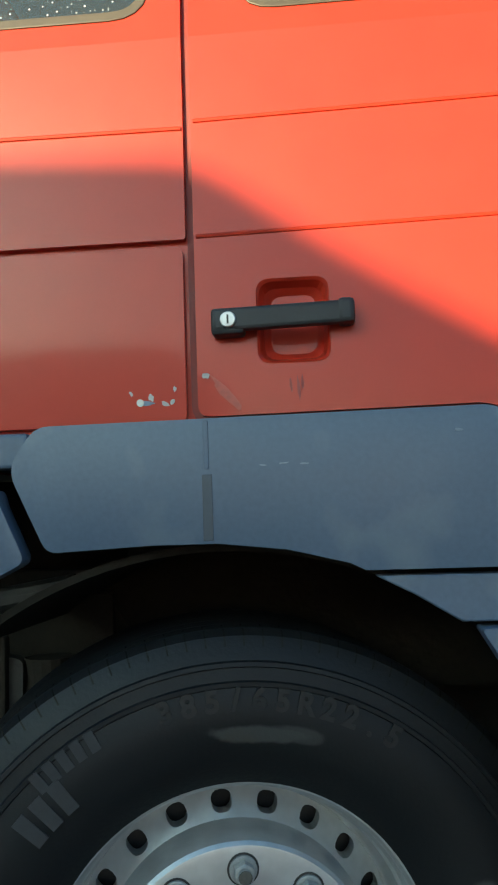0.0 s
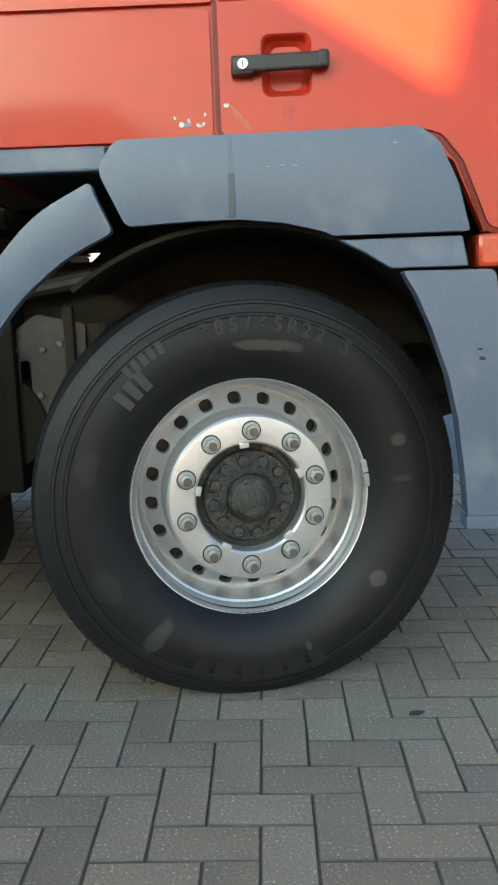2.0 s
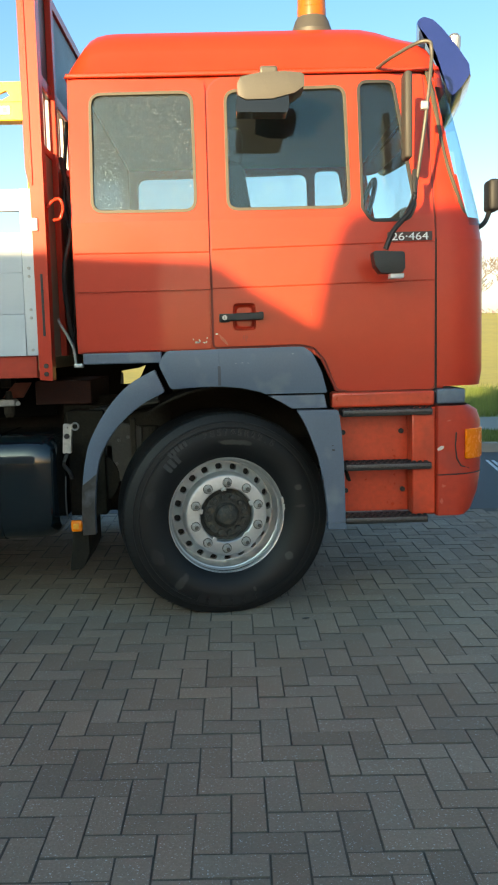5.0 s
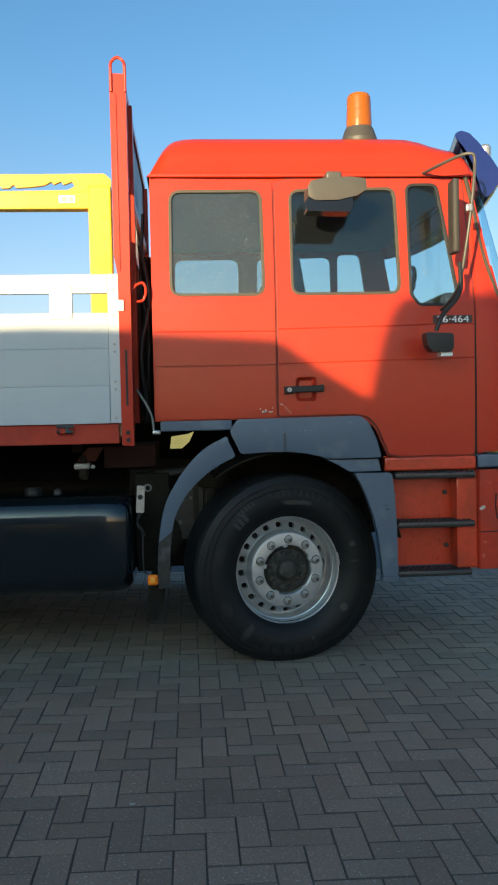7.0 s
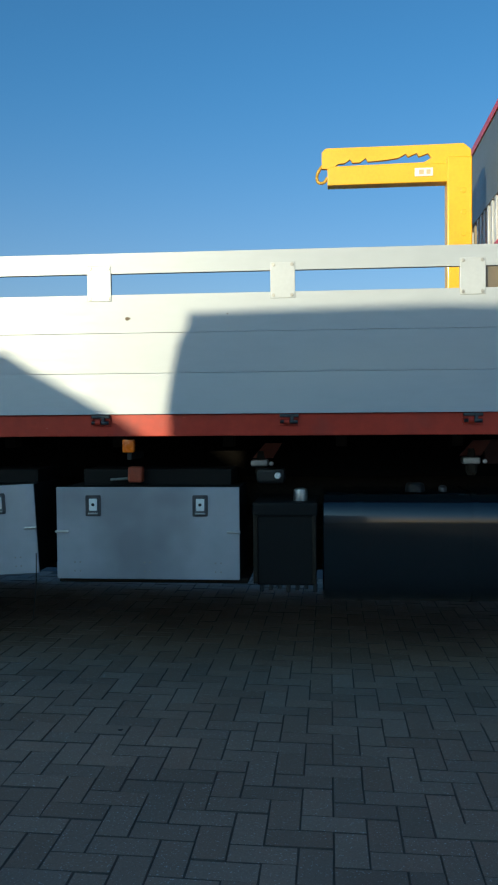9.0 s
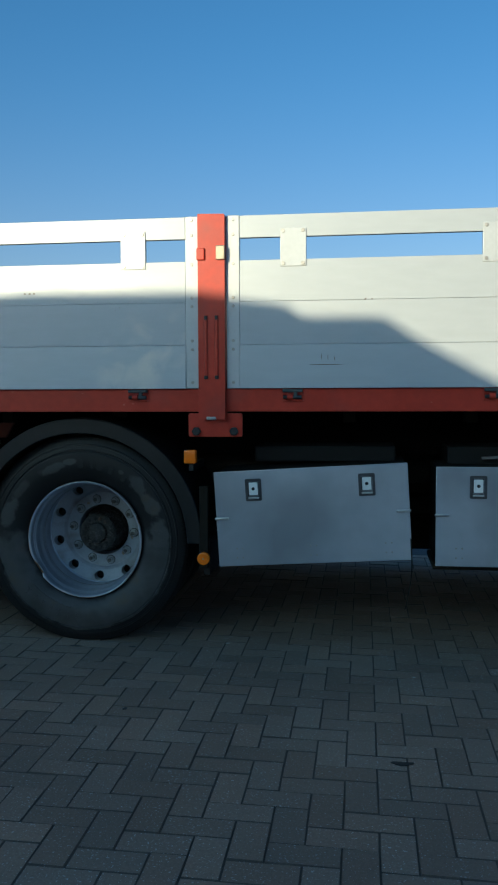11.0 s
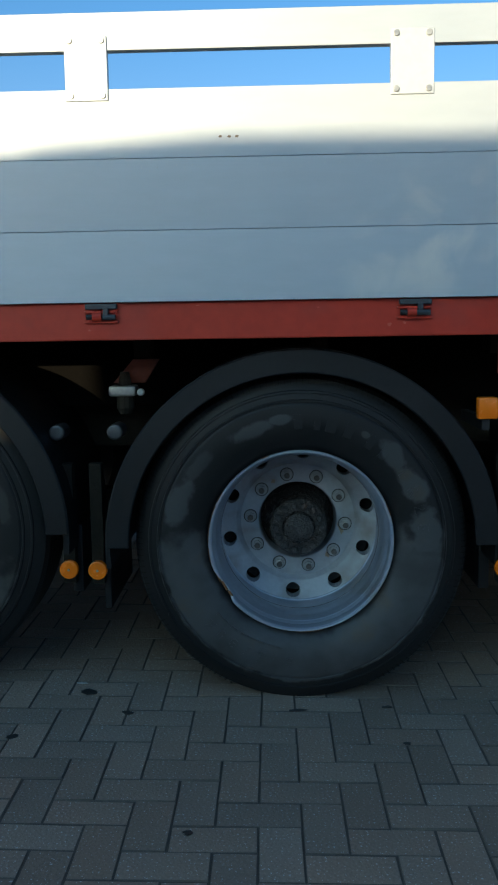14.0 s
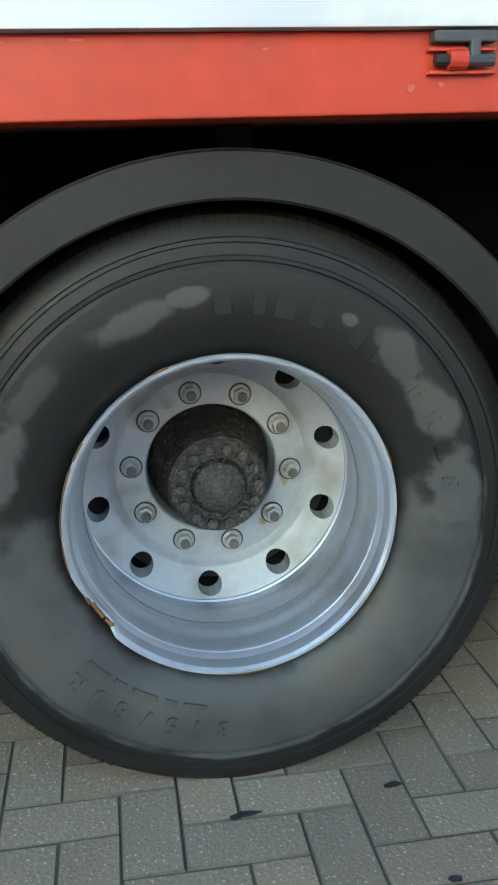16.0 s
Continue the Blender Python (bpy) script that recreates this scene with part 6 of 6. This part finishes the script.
def lock(x, z, y, owner):
    fr_ = part("lock_frame", plate(rect(x - 0.039, x + 0.039, z - 0.055, z + 0.052, 0.008), y - 0.006, y, [rect(x - 0.026, x + 0.026, z - 0.032, z + 0.038, 0.004)], 0.002), DARK_STEEL, owner)
    part("lock_paddle", box(x - 0.0215, x + 0.0215, y - 0.010, y + 0.004, z - 0.027, z + 0.034, 0.003), PADDLE, owner)
    part("lock_pocket", box(x - 0.026, x + 0.024, y - 0.0015, y, z - 0.030, z + 0.036, 0), BLACK, owner)
    part("lock_keyhole", disc(0.008, y - 0.013, y - 0.009, x, z + 0.004, 12, 0.001), BLACK, owner)
    part("lock_pull", box(x - 0.026, x + 0.026, y - 0.014, y - 0.004, z - 0.045, z - 0.036, 0.003), CHROME, owner)


def tool_box(x0, x1, z0, z1, y0, tilt, label):
    """A sheet-metal tool box with a drop-down lid, built square and then tilted."""
    made = []
    cx, cz = (x0 + x1) / 2, (z0 + z1) / 2
    m = pose(cx, 0, cz, 0, tilt, 0) @ Matrix.Translation((-cx, 0, -cz))
    body = part("tool_box", box(x0 + 0.006, x1 - 0.006, y0 + 0.014, y0 + 0.46, z0 + 0.004, z1 - 0.004, 0.004), BOX_SIDE, truck, label)
    made.append(body)
    n0 = set(bpy.data.objects)
    part("lid", box(x0, x1, y0, y0 + 0.014, z0, z1, 0.003), BOX, body)
    for fx in (0.205, 0.79):
        lock(x0 + (x1 - x0) * fx, z1 - 0.092, y0, body)
    for x in (x0, x1):
        s = 1 if x == x0 else -1
        part("toggle_catch", box(min(x - 0.006 * s, x + 0.062 * s), max(x - 0.006 * s, x + 0.062 * s), y0 - 0.012, y0 + 0.002, z1 - 0.232, z1 - 0.220, 0.004), CHROME, body)
    for fx in (0.115, 0.50, 0.885):
        for dx in (-0.014, 0.014):
            for dz in (0.040, 0.085):
                part("rivet", disc(0.0045, y0 - 0.003, y0 + 0.001, x0 + (x1 - x0) * fx + dx, z0 + dz, 8), RIVET, body)
    for o in [body] + [o for o in bpy.data.objects if o not in n0]:
        o.data.transform(m)
    return body


tool_box(-3.272, -2.335, 0.474, 0.940, 0.060, 0.0, "grey aluminium tool box under the bed")
tool_box(-4.312, -3.388, 0.470, 0.930, 0.085, -3.3, "grey aluminium tool box hanging crooked")
part("tool_box_bracket", box(-4.15, -3.45, 0.3, 0.75, 0.94, 1.02, 0.01), BOX_SIDE, truck)
part("tool_box_bracket", box(-3.2, -2.4, 0.3, 0.75, 0.93, 1.02, 0.01), BOX_SIDE, truck)
part("rusty_lug", box(-2.945, -2.865, 0.24, 0.30, 0.950, 1.035, 0.012), RUSTY_L, truck, "rust-red steel lug above the tool box")
part("lug_pin", tube([(-3.04, 0.26, 0.965), (-2.93, 0.26, 0.972)], 0.007, 8), CHROME, truck)
part("tool_box_bearer", box(-3.28, -2.30, 0.12, 0.5, 0.445, 0.472, 0.006), DIRTY, truck)
part("hanging_cord", tube(smooth_line([(-3.385, 0.07, 0.60), (-3.38, 0.05, 0.45), (-3.395, 0.06, 0.34), (-3.41, 0.08, 0.26)], 4), 0.003, 6), DIRTY, truck)
part("grey_bracket", box(-4.49, -4.455, 0.30, 0.36, 0.54, 0.61, 0.006), CHROME, truck)
part("fixing_tab", box(-4.50, -4.475, 0.28, 0.32, 0.665, 0.685, 0.003), CHROME, truck)

# ---------------------------------------------------------------- crane fork on the bed
fork = thing("crane_fork", (-1.09, 1.2, 1.3), "yellow steel crane fork standing on the lorry bed", "crane fork")
OCHRE = mat("worn_yellow_shackle", (0.42, 0.25, 0.03), 0.5, metal=0.3, var=0.2, scale=20, fine=90)
slot_pts = [(-1.845, 2.872), (-1.30, 2.880), (-1.255, 2.905), (-1.275, 2.935), (-1.33, 2.915), (-1.345, 2.938), (-1.395, 2.916), (-1.41, 2.936), (-1.455, 2.912), (-1.55, 2.900), (-1.64, 2.896), (-1.655, 2.918), (-1.69, 2.893), (-1.735, 2.892), (-1.75, 2.914), (-1.785, 2.89), (-1.82, 2.889)]
slot = [(x, z - 0.03) for x, z in slot_pts]
part("fork_head", plate(rounded([(-1.925, 2.83), (-1.925, 2.93), (-1.90, 2.955), (-1.40, 2.955), (-1.06, 2.958), (-1.016, 2.92), (-1.016, 2.80)], [0, 0.03, 0.02, 0, 0.03, 0.03, 0]), 1.185, 1.215, [slot], 0.002), YELLOW, fork)
part("fork_arm", box(-1.89, -1.02, 1.15, 1.25, 2.718, 2.832, 0.006), YELLOW, fork)
part("fork_column", box(-1.167, -1.016, 1.14, 1.26, 1.42, 2.87, 0.010), YELLOW, fork)
part("fork_foot", box(-1.175, -1.010, 0.95, 1.45, 1.302, 1.42, 0.010), YELLOW, fork)
for y in (0.98, 1.38):
    part("fork_tine", box(-2.10, -1.01, y, y + 0.10, 1.302, 1.36, 0.008), YELLOW, fork)
for z in (2.66, 2.53, 2.40, 2.27):
    part("pin_hole", disc(0.016, 1.135, 1.15, -1.07, z, 14, 0.002), YELLOW, fork)
part("shackle", tube(smooth_line([(-1.885, 1.2, 2.87), (-1.93, 1.2, 2.84), (-1.955, 1.2, 2.79), (-1.945, 1.2, 2.75), (-1.91, 1.2, 2.75), (-1.89, 1.2, 2.78)], 5), 0.010, 8), OCHRE, fork)
part("data_plate", box(-1.36, -1.25, 1.145, 1.152, 2.755, 2.805, 0.002), WHITE, fork)
for a, c in ((-1.335, -1.305), (-1.29, -1.265)):
    part("plate_print", box(a, c, 1.1435, 1.1455, 2.766, 2.794, 0), mat("plate_print", (0.5, 0.4, 0.25), 0.6), fork)

# ---------------------------------------------------------------- ground
TILT_G = pose(0, 0, -0.048, 0, math.degrees(0.0168), 0)


def sheet(x0, x1, y0, y1, z, nx=1, ny=1):
    b = bmesh.new()
    g = [[b.verts.new((x0 + (x1 - x0) * i / nx, y0 + (y1 - y0) * j / ny, z)) for j in range(ny + 1)] for i in range(nx + 1)]
    for i in range(nx):
        for j in range(ny):
            b.faces.new((g[i][j], g[i + 1][j], g[i + 1][j + 1], g[i][j + 1]))
    return b


def setting(name, bm, material, label, category="ground"):
    ob = part(name, bm, material, None, "", True, TILT_G)
    return tagged(ob, label, category, "", "structure")


def rise(y):
    """The field climbs gently behind the yard, up to a flat plateau."""
    return 0.044 * (min(max(y, 21.0), 260.0) - 21.0)


land = bmesh.new()
lys = [-1500, -40, 21, 40, 80, 140, 200, 255, 262, 400, 1500]
lv = [[land.verts.new((x, y, rise(y) - 0.06)) for y in lys] for x in (-1500, -200, 0, 200, 1500)]
for p, q in zip(lv, lv[1:]):
    for k in range(1, len(lys)):
        land.faces.new((p[k - 1], q[k - 1], q[k], p[k]))
setting("ground", land, FIELD, "gently rising green farmland out to the horizon")
KY = 6.75
setting("road", sheet(-60, 60, -40, KY, -0.030), ASPHALT, "grey asphalt yard round the paving", "asphalt")
setting("kerb", box(-60, 60, KY, KY + 0.15, -0.05, 0.09, 0.02), KERB, "grey concrete kerb along the verge", "kerb")
setting("verge", sheet(-60, 60, KY + 0.15, 21, -0.02), GRASS, "strip of short grass behind the kerb", "verge")
setting("path", sheet(-60, 60, 9.4, 11.8, -0.01), KERB, "narrow grey path beside the grass", "path")


def tufts(x0, x1, y0, y1, count, h, seed, z=0.0):
    """Many separate blades of grass."""
    rnd = random.Random(seed)
    verts, faces = [], []
    for _ in range(count):
        x, y, a = rnd.uniform(x0, x1), rnd.uniform(y0, y1), rnd.uniform(0, math.pi)
        hh, w = h * rnd.uniform(0.4, 1.1), 0.006 + 0.006 * rnd.random()
        dx, dy = math.cos(a) * w, math.sin(a) * w
        lx, ly = rnd.uniform(-0.4, 0.4) * hh, rnd.uniform(-0.4, 0.4) * hh
        i = len(verts)
        verts += [(x - dx, y - dy, z), (x + dx, y + dy, z), (x + lx, y + ly, z + hh)]
        faces.append((i, i + 1, i + 2))
    me = bpy.data.meshes.new("grass")
    me.from_pydata(verts, [], faces)
    me.materials.append(GRASS)
    return me


tagged(part("grass", tufts(2.0, 9, KY + 0.15, 9.3, 12000, 0.09, 3, -0.02), None, None, at=TILT_G), "short green grass on the verge", "grass", "", "stuff")
tagged(part("hedge_grass", tufts(3.0, 16, 11.9, 20.5, 40000, 0.30, 4, -0.05), None, None, at=TILT_G), "tall dark grass beyond the path", "grass", "", "stuff")
mk = sheet(-0.055, -0.015, -1.5, 1.6, -0.024)
merge(mk, sheet(0.015, 0.055, -1.5, 1.6, -0.024))
mk.transform(pose(2.90, 4.35, 0, 0, 0, -8))
setting("road_marking", mk, LINE, "worn white painted line on asphalt", "road marking")


def tree(name, x, y, h, seed):
    rnd = random.Random(seed)
    g0 = ground_z(x) + rise(y)
    t = thing(name, (x, y, g0), "bare winter tree at the field's far edge", "tree", "bare trees along the field")
    z0 = g0 - 0.1
    b = bmesh.new()
    tips = []

    def grow_limb(p, d, L, r, lev):
        pts, rad = [p], [r]
        for i in range(4):
            d = (d + Vector((rnd.uniform(-0.18, 0.18), rnd.uniform(-0.18, 0.18), rnd.uniform(-0.02, 0.14)))).normalized()
            p = p + d * L / 4
            pts.append(p)
            rad.append(r * (1 - 0.17 * (i + 1)))
        tube(pts, rad, 8 if lev == 0 else 5 if lev < 3 else 3, limbs if lev else b)
        if lev < 5:
            for _ in range(8 if lev == 0 else 4 if lev == 1 else 3):
                a = rnd.uniform(0, 2 * math.pi)
                q = pts[rnd.choice((2, 3, 4))]
                e = (d * 0.75 + Vector((math.cos(a), math.sin(a), rnd.uniform(0.0, 0.5))) * 0.8).normalized()
                grow_limb(q, e, L * rnd.uniform(0.55, 0.74), max(0.055, r * 0.45), lev + 1)
    limbs = bmesh.new()
    grow_limb(Vector((x, y, z0)), Vector((0, 0, 1)), h * 0.40, h * 0.020, 0)
    part("trunk", b, BARK, t)
    part("crown", limbs, BARK, t)


rt = random.Random(8)
for a_, d, h in ((11.0, 225, 18), (15.2, 218, 17), (18.2, 212, 17.0), (20.3, 206, 16.0), (23.4, 216, 17), (27.5, 222, 19)):
    ang = radians(a_)
    tree("bare_tree", -0.3 + d * math.sin(ang), -4.7 + d * math.cos(ang), h, int(a_ * 10))
far_wood = bmesh.new()
for k in range(2000):
    x, y = -420 + k * 0.42 + rt.uniform(-0.8, 0.8), 268 + rt.uniform(-4, 10)
    hh, g0 = rt.uniform(1.0, 2.3) + 0.4 * math.sin(k * 0.025), ground_z(x) + rise(y)
    tube([(x, y, g0 - 0.2), (x + rt.uniform(-0.5, 0.5), y, g0 + hh * 0.6), (x, y, g0 + hh)], [0.55, 0.6, 0.12], 5, far_wood)
tagged(part("far_hedge", far_wood, HAZE, crease=120), "hazy line of bare hedges on the horizon", "hedge", "", "stuff")


# ---------------------------------------------------------------- unseen vans assumed behind, shaped to shade the lorry
HZ = Vector((SUN_DIR.x, SUN_DIR.y, 0)).normalized()
SIDE = Vector((HZ.y, -HZ.x, 0))
SLOPE = -SUN_DIR.z / math.hypot(SUN_DIR.x, SUN_DIR.y)
def parked_van(profile, label, gap, depth=1.9):
    """An unseen van with its side to the sun, placed for its shadow; profile: its outline as (along, height) where its
    shadow's edge meets the lorry's side.
    """
    t = thing("parked_van", (profile[0][0] - HZ.x * gap, -HZ.y * gap, 0), label, "van", "vans parked in a row")
    out = [(x * SIDE.x, z + SLOPE * (gap + HZ.x * x)) for x, z in profile]
    a0, a1 = out[0][0], out[-1][0]
    top = max(z for _, z in out)
    org = -HZ * gap
    m = Matrix(((SIDE.x, -HZ.x, 0, org.x), (SIDE.y, -HZ.y, 0, org.y), (0, 0, 1, 0), (0, 0, 0, 1)))

    def add(name, bm, material):
        bm.transform(m)
        return part(name, bm, material, t)
    add("van_body", plate([(a0, 0.35)] + out + [(a1, 0.35)], 0, depth, (), 0.02), VAN)
    add("sill", box(a0 + 0.15, a1 - 0.15, -0.012, 0.02, 0.36, 0.52, 0.01), BLACK)
    mid = (a0 + a1) / 2
    for x in (mid - 0.62, mid + 0.62):
        add("door_gap", box(x - 0.006, x + 0.006, -0.002, 0.004, 0.55, top - 0.55, 0), BLACK)
    add("side_rail", box(a0 + 0.3, a1 - 0.3, -0.022, 0.006, 1.02, 1.09, 0.008), BLACK)
    add("side_window", plate(rect(mid - 0.52, mid + 0.52, top - 1.15, top - 0.62, 0.06), -0.004, 0.004, (), 0), TANK)
    for fx in (0.2, 0.78):
        for dy in (0.13, depth - 0.3):
            cxx = a0 + (a1 - a0) * fx
            add("van_wheel", revolve([(0.10, dy - 0.08), (0.20, dy - 0.10), (0.30, dy - 0.12), (0.335, dy - 0.09), (0.34, dy), (0.335, dy + 0.09), (0.30, dy + 0.12), (0.10, dy + 0.08)], 32, cxx, 0.34, close=True), RUBBER)
            add("wheel_rim", disc(0.20, dy - 0.10, dy + 0.06, cxx, 0.34, 24, 0.02), STEEL)


parked_van([(-2.685, 0.95), (-2.682, 1.33), (-2.665, 1.49), (-2.632, 1.655), (-2.602, 1.715), (-2.582, 1.740), (-2.578, 1.806), (-2.2, 1.815), (-1.36, 1.826), (-0.9, 1.812), (-0.10, 1.760), (-0.03, 1.730), (0.15, 1.602), (0.414, 1.440), (0.60, 1.32), (0.62, 0.95)], "white van parked behind, sloping bonnet", 8.0)
parked_van([(0.415, 0.95), (0.430, 1.40), (0.452, 1.50), (0.488, 1.66), (0.533, 1.81), (0.60, 1.95), (0.66, 1.985), (0.75, 1.998), (1.1, 2.012), (3.2, 2.02), (3.6, 1.7), (4.2, 1.5), (4.25, 0.95)], "tall white van parked behind", 10.2)
parked_van([(-6.03, 0.95), (-6.04, 1.33), (-6.035, 1.55), (-6.005, 1.675), (-5.95, 1.725), (-5.7, 1.752), (-5.2, 1.772), (-4.4, 1.762), (-4.17, 1.726), (-3.97, 1.697), (-3.885, 1.640), (-3.52, 1.634), (-3.355, 1.528), (-2.975, 1.318), (-2.80, 1.19), (-2.60, 1.06), (-2.58, 0.95)], "white van with a low bonnet parked behind", 10.2)
parked_van([(-10.2, 0.95), (-10.15, 1.6), (-10.0, 1.72), (-8.2, 1.74), (-7.6, 1.60), (-6.9, 1.18), (-6.6, 1.02), (-6.35, 0.955), (-6.15, 0.935), (-5.95, 0.92), (-5.90, 0.60)], "white van parked behind, low nose", 8.0)

# ---------------------------------------------------------------- brick paving, laid in herringbone
U = 0.105
OX, OY = 0.012 - 3 * U, -1.112
pave = part("pavement", sheet(-11, 5.2, -6.0, 2.82, -0.0034), SAND, None, "", True, TILT_G)
tagged(pave, "grey concrete clinkers laid in herringbone", "pavement", "", "structure")


def brick_data(L, W):
    """Corner points of one chamfered brick, centred, top at z = 0."""
    c, j = 0.0024, 0.0012
    lx, ly = L / 2 - j, W / 2 - j
    top = [(-lx + c, -ly + c, 0), (lx - c, -ly + c, 0), (lx - c, ly - c, 0), (-lx + c, ly - c, 0)]
    mid = [(-lx, -ly, -0.005), (lx, -ly, -0.005), (lx, ly, -0.005), (-lx, ly, -0.005)]
    low_ = [(x, y, -0.03) for x, y, _ in mid]
    return top + mid + low_


FACES = [(0, 1, 2, 3)] + [(k, (k + 1) % 4 + 0, (k + 1) % 4 + 4, k + 4)[::-1] for k in range(4)] + [(k + 4, (k + 1) % 4 + 4, (k + 1) % 4 + 8, k + 8)[::-1] for k in range(4)]
brick_me = bpy.data.meshes.new("brick")
brick_me.from_pydata(brick_data(2 * U, U), [], FACES)
EDGE = mat("dark_brick_edge", (0.120, 0.096, 0.074), 0.95, var=0.35, scale=7, fine=160, bump=0.3)
SIDES = [0] + [1] * 8                      # worn top, then the darker chamfers and sides
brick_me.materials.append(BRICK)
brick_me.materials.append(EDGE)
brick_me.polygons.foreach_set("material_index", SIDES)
rb = random.Random(21)
near, verts, faces = [], [], []
for i in range(-106, 50):
    for j in range(-47, 41):
        k = (i - j) % 4
        if k == 0:
            x, y, turn = OX + (i + 1) * U, OY + (j + 0.5) * U, 0
        elif k == 3:
            x, y, turn = OX + (i + 0.5) * U, OY + (j + 1) * U, 90
        else:
            continue
        if y > 2.75 or x > 5.0:
            continue
        m = TILT_G @ pose(x, y, rb.uniform(-0.002, 0.002), rb.uniform(-0.5, 0.5), rb.uniform(-0.4, 0.4), turn + rb.uniform(-0.7, 0.7))
        close = (-1.1 < x < 1.0 and -1.25 < y < -0.05) or (-5.9 < x < -4.5 and -0.75 < y < 0.15)
        if close and len(near) < 300:
            near.append(m)
        else:
            i0 = len(verts)
            verts += [tuple(m @ Vector(p)) for p in brick_data(2 * U, U)]
            faces += [tuple(i0 + q for q in f) for f in FACES]
rest = bpy.data.meshes.new("bricks")
rest.from_pydata(verts, [], faces)
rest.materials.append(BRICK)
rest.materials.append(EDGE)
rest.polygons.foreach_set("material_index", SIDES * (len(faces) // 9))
tagged(part("bricks", rest, None, pave), "", "", "", "stuff")
for m in near:
    part("brick", brick_me, None, pave, at=m)


# dark stains and small litter on the bricks
MOSS = mat("dark_oil_stain", (0.022, 0.021, 0.019), 0.6, var=0.3, scale=20, fine=120)
LEAF = mat("pale_dead_leaf", (0.42, 0.40, 0.36), 0.8, var=0.2, scale=20, fine=120)


def flat_spot(x, y, w, h, seed, turn):
    b = chip(0, 0, w, h, 0.0, seed, turn)
    b.transform(TILT_G @ pose(x, y, 0.0022, -90, 0, 0))
    return b


for k, (x, y, w, h, t) in enumerate(((-3.47, -1.06, 0.10, 0.04, 5), (-5.70, 0.17, 0.07, 0.05, 0), (0.39, -0.04, 0.05, 0.03, 20), (-4.71, -0.16, 0.03, 0.02, 0), (-4.74, 0.08, 0.05, 0.02, 10), (-5.55, 0.02, 0.06, 0.03, -20),
                                     (-5.02, 0.05, 0.07, 0.02, 4), (-5.86, -0.15, 0.05, 0.04, 30), (-3.05, -1.45, 0.03, 0.03, 0), (-2.75, -0.75, 0.03, 0.02, 40), (-5.3, -0.62, 0.03, 0.025, 0), (-4.55, -0.72, 0.03, 0.02, 60))):
    part("stain", flat_spot(x, y, w, h, k + 40, t), MOSS, pave)
for k, (x, y, w, h, t) in enumerate(((-5.74, 0.24, 0.05, 0.012, 0), (-0.77, -1.62, 0.03, 0.016, 10), (-4.28, 0.22, 0.03, 0.012, 20), (-3.38, -0.15, 0.02, 0.01, 0))):
    leaf = thing("dead_leaf", TILT_G @ Vector((x, y, 0.0)), "small pale dead leaf on the bricks", "leaf", "leaves on the paving")
    part("leaf_blade", flat_spot(x, y, w, h, k + 80, t), LEAF, leaf)
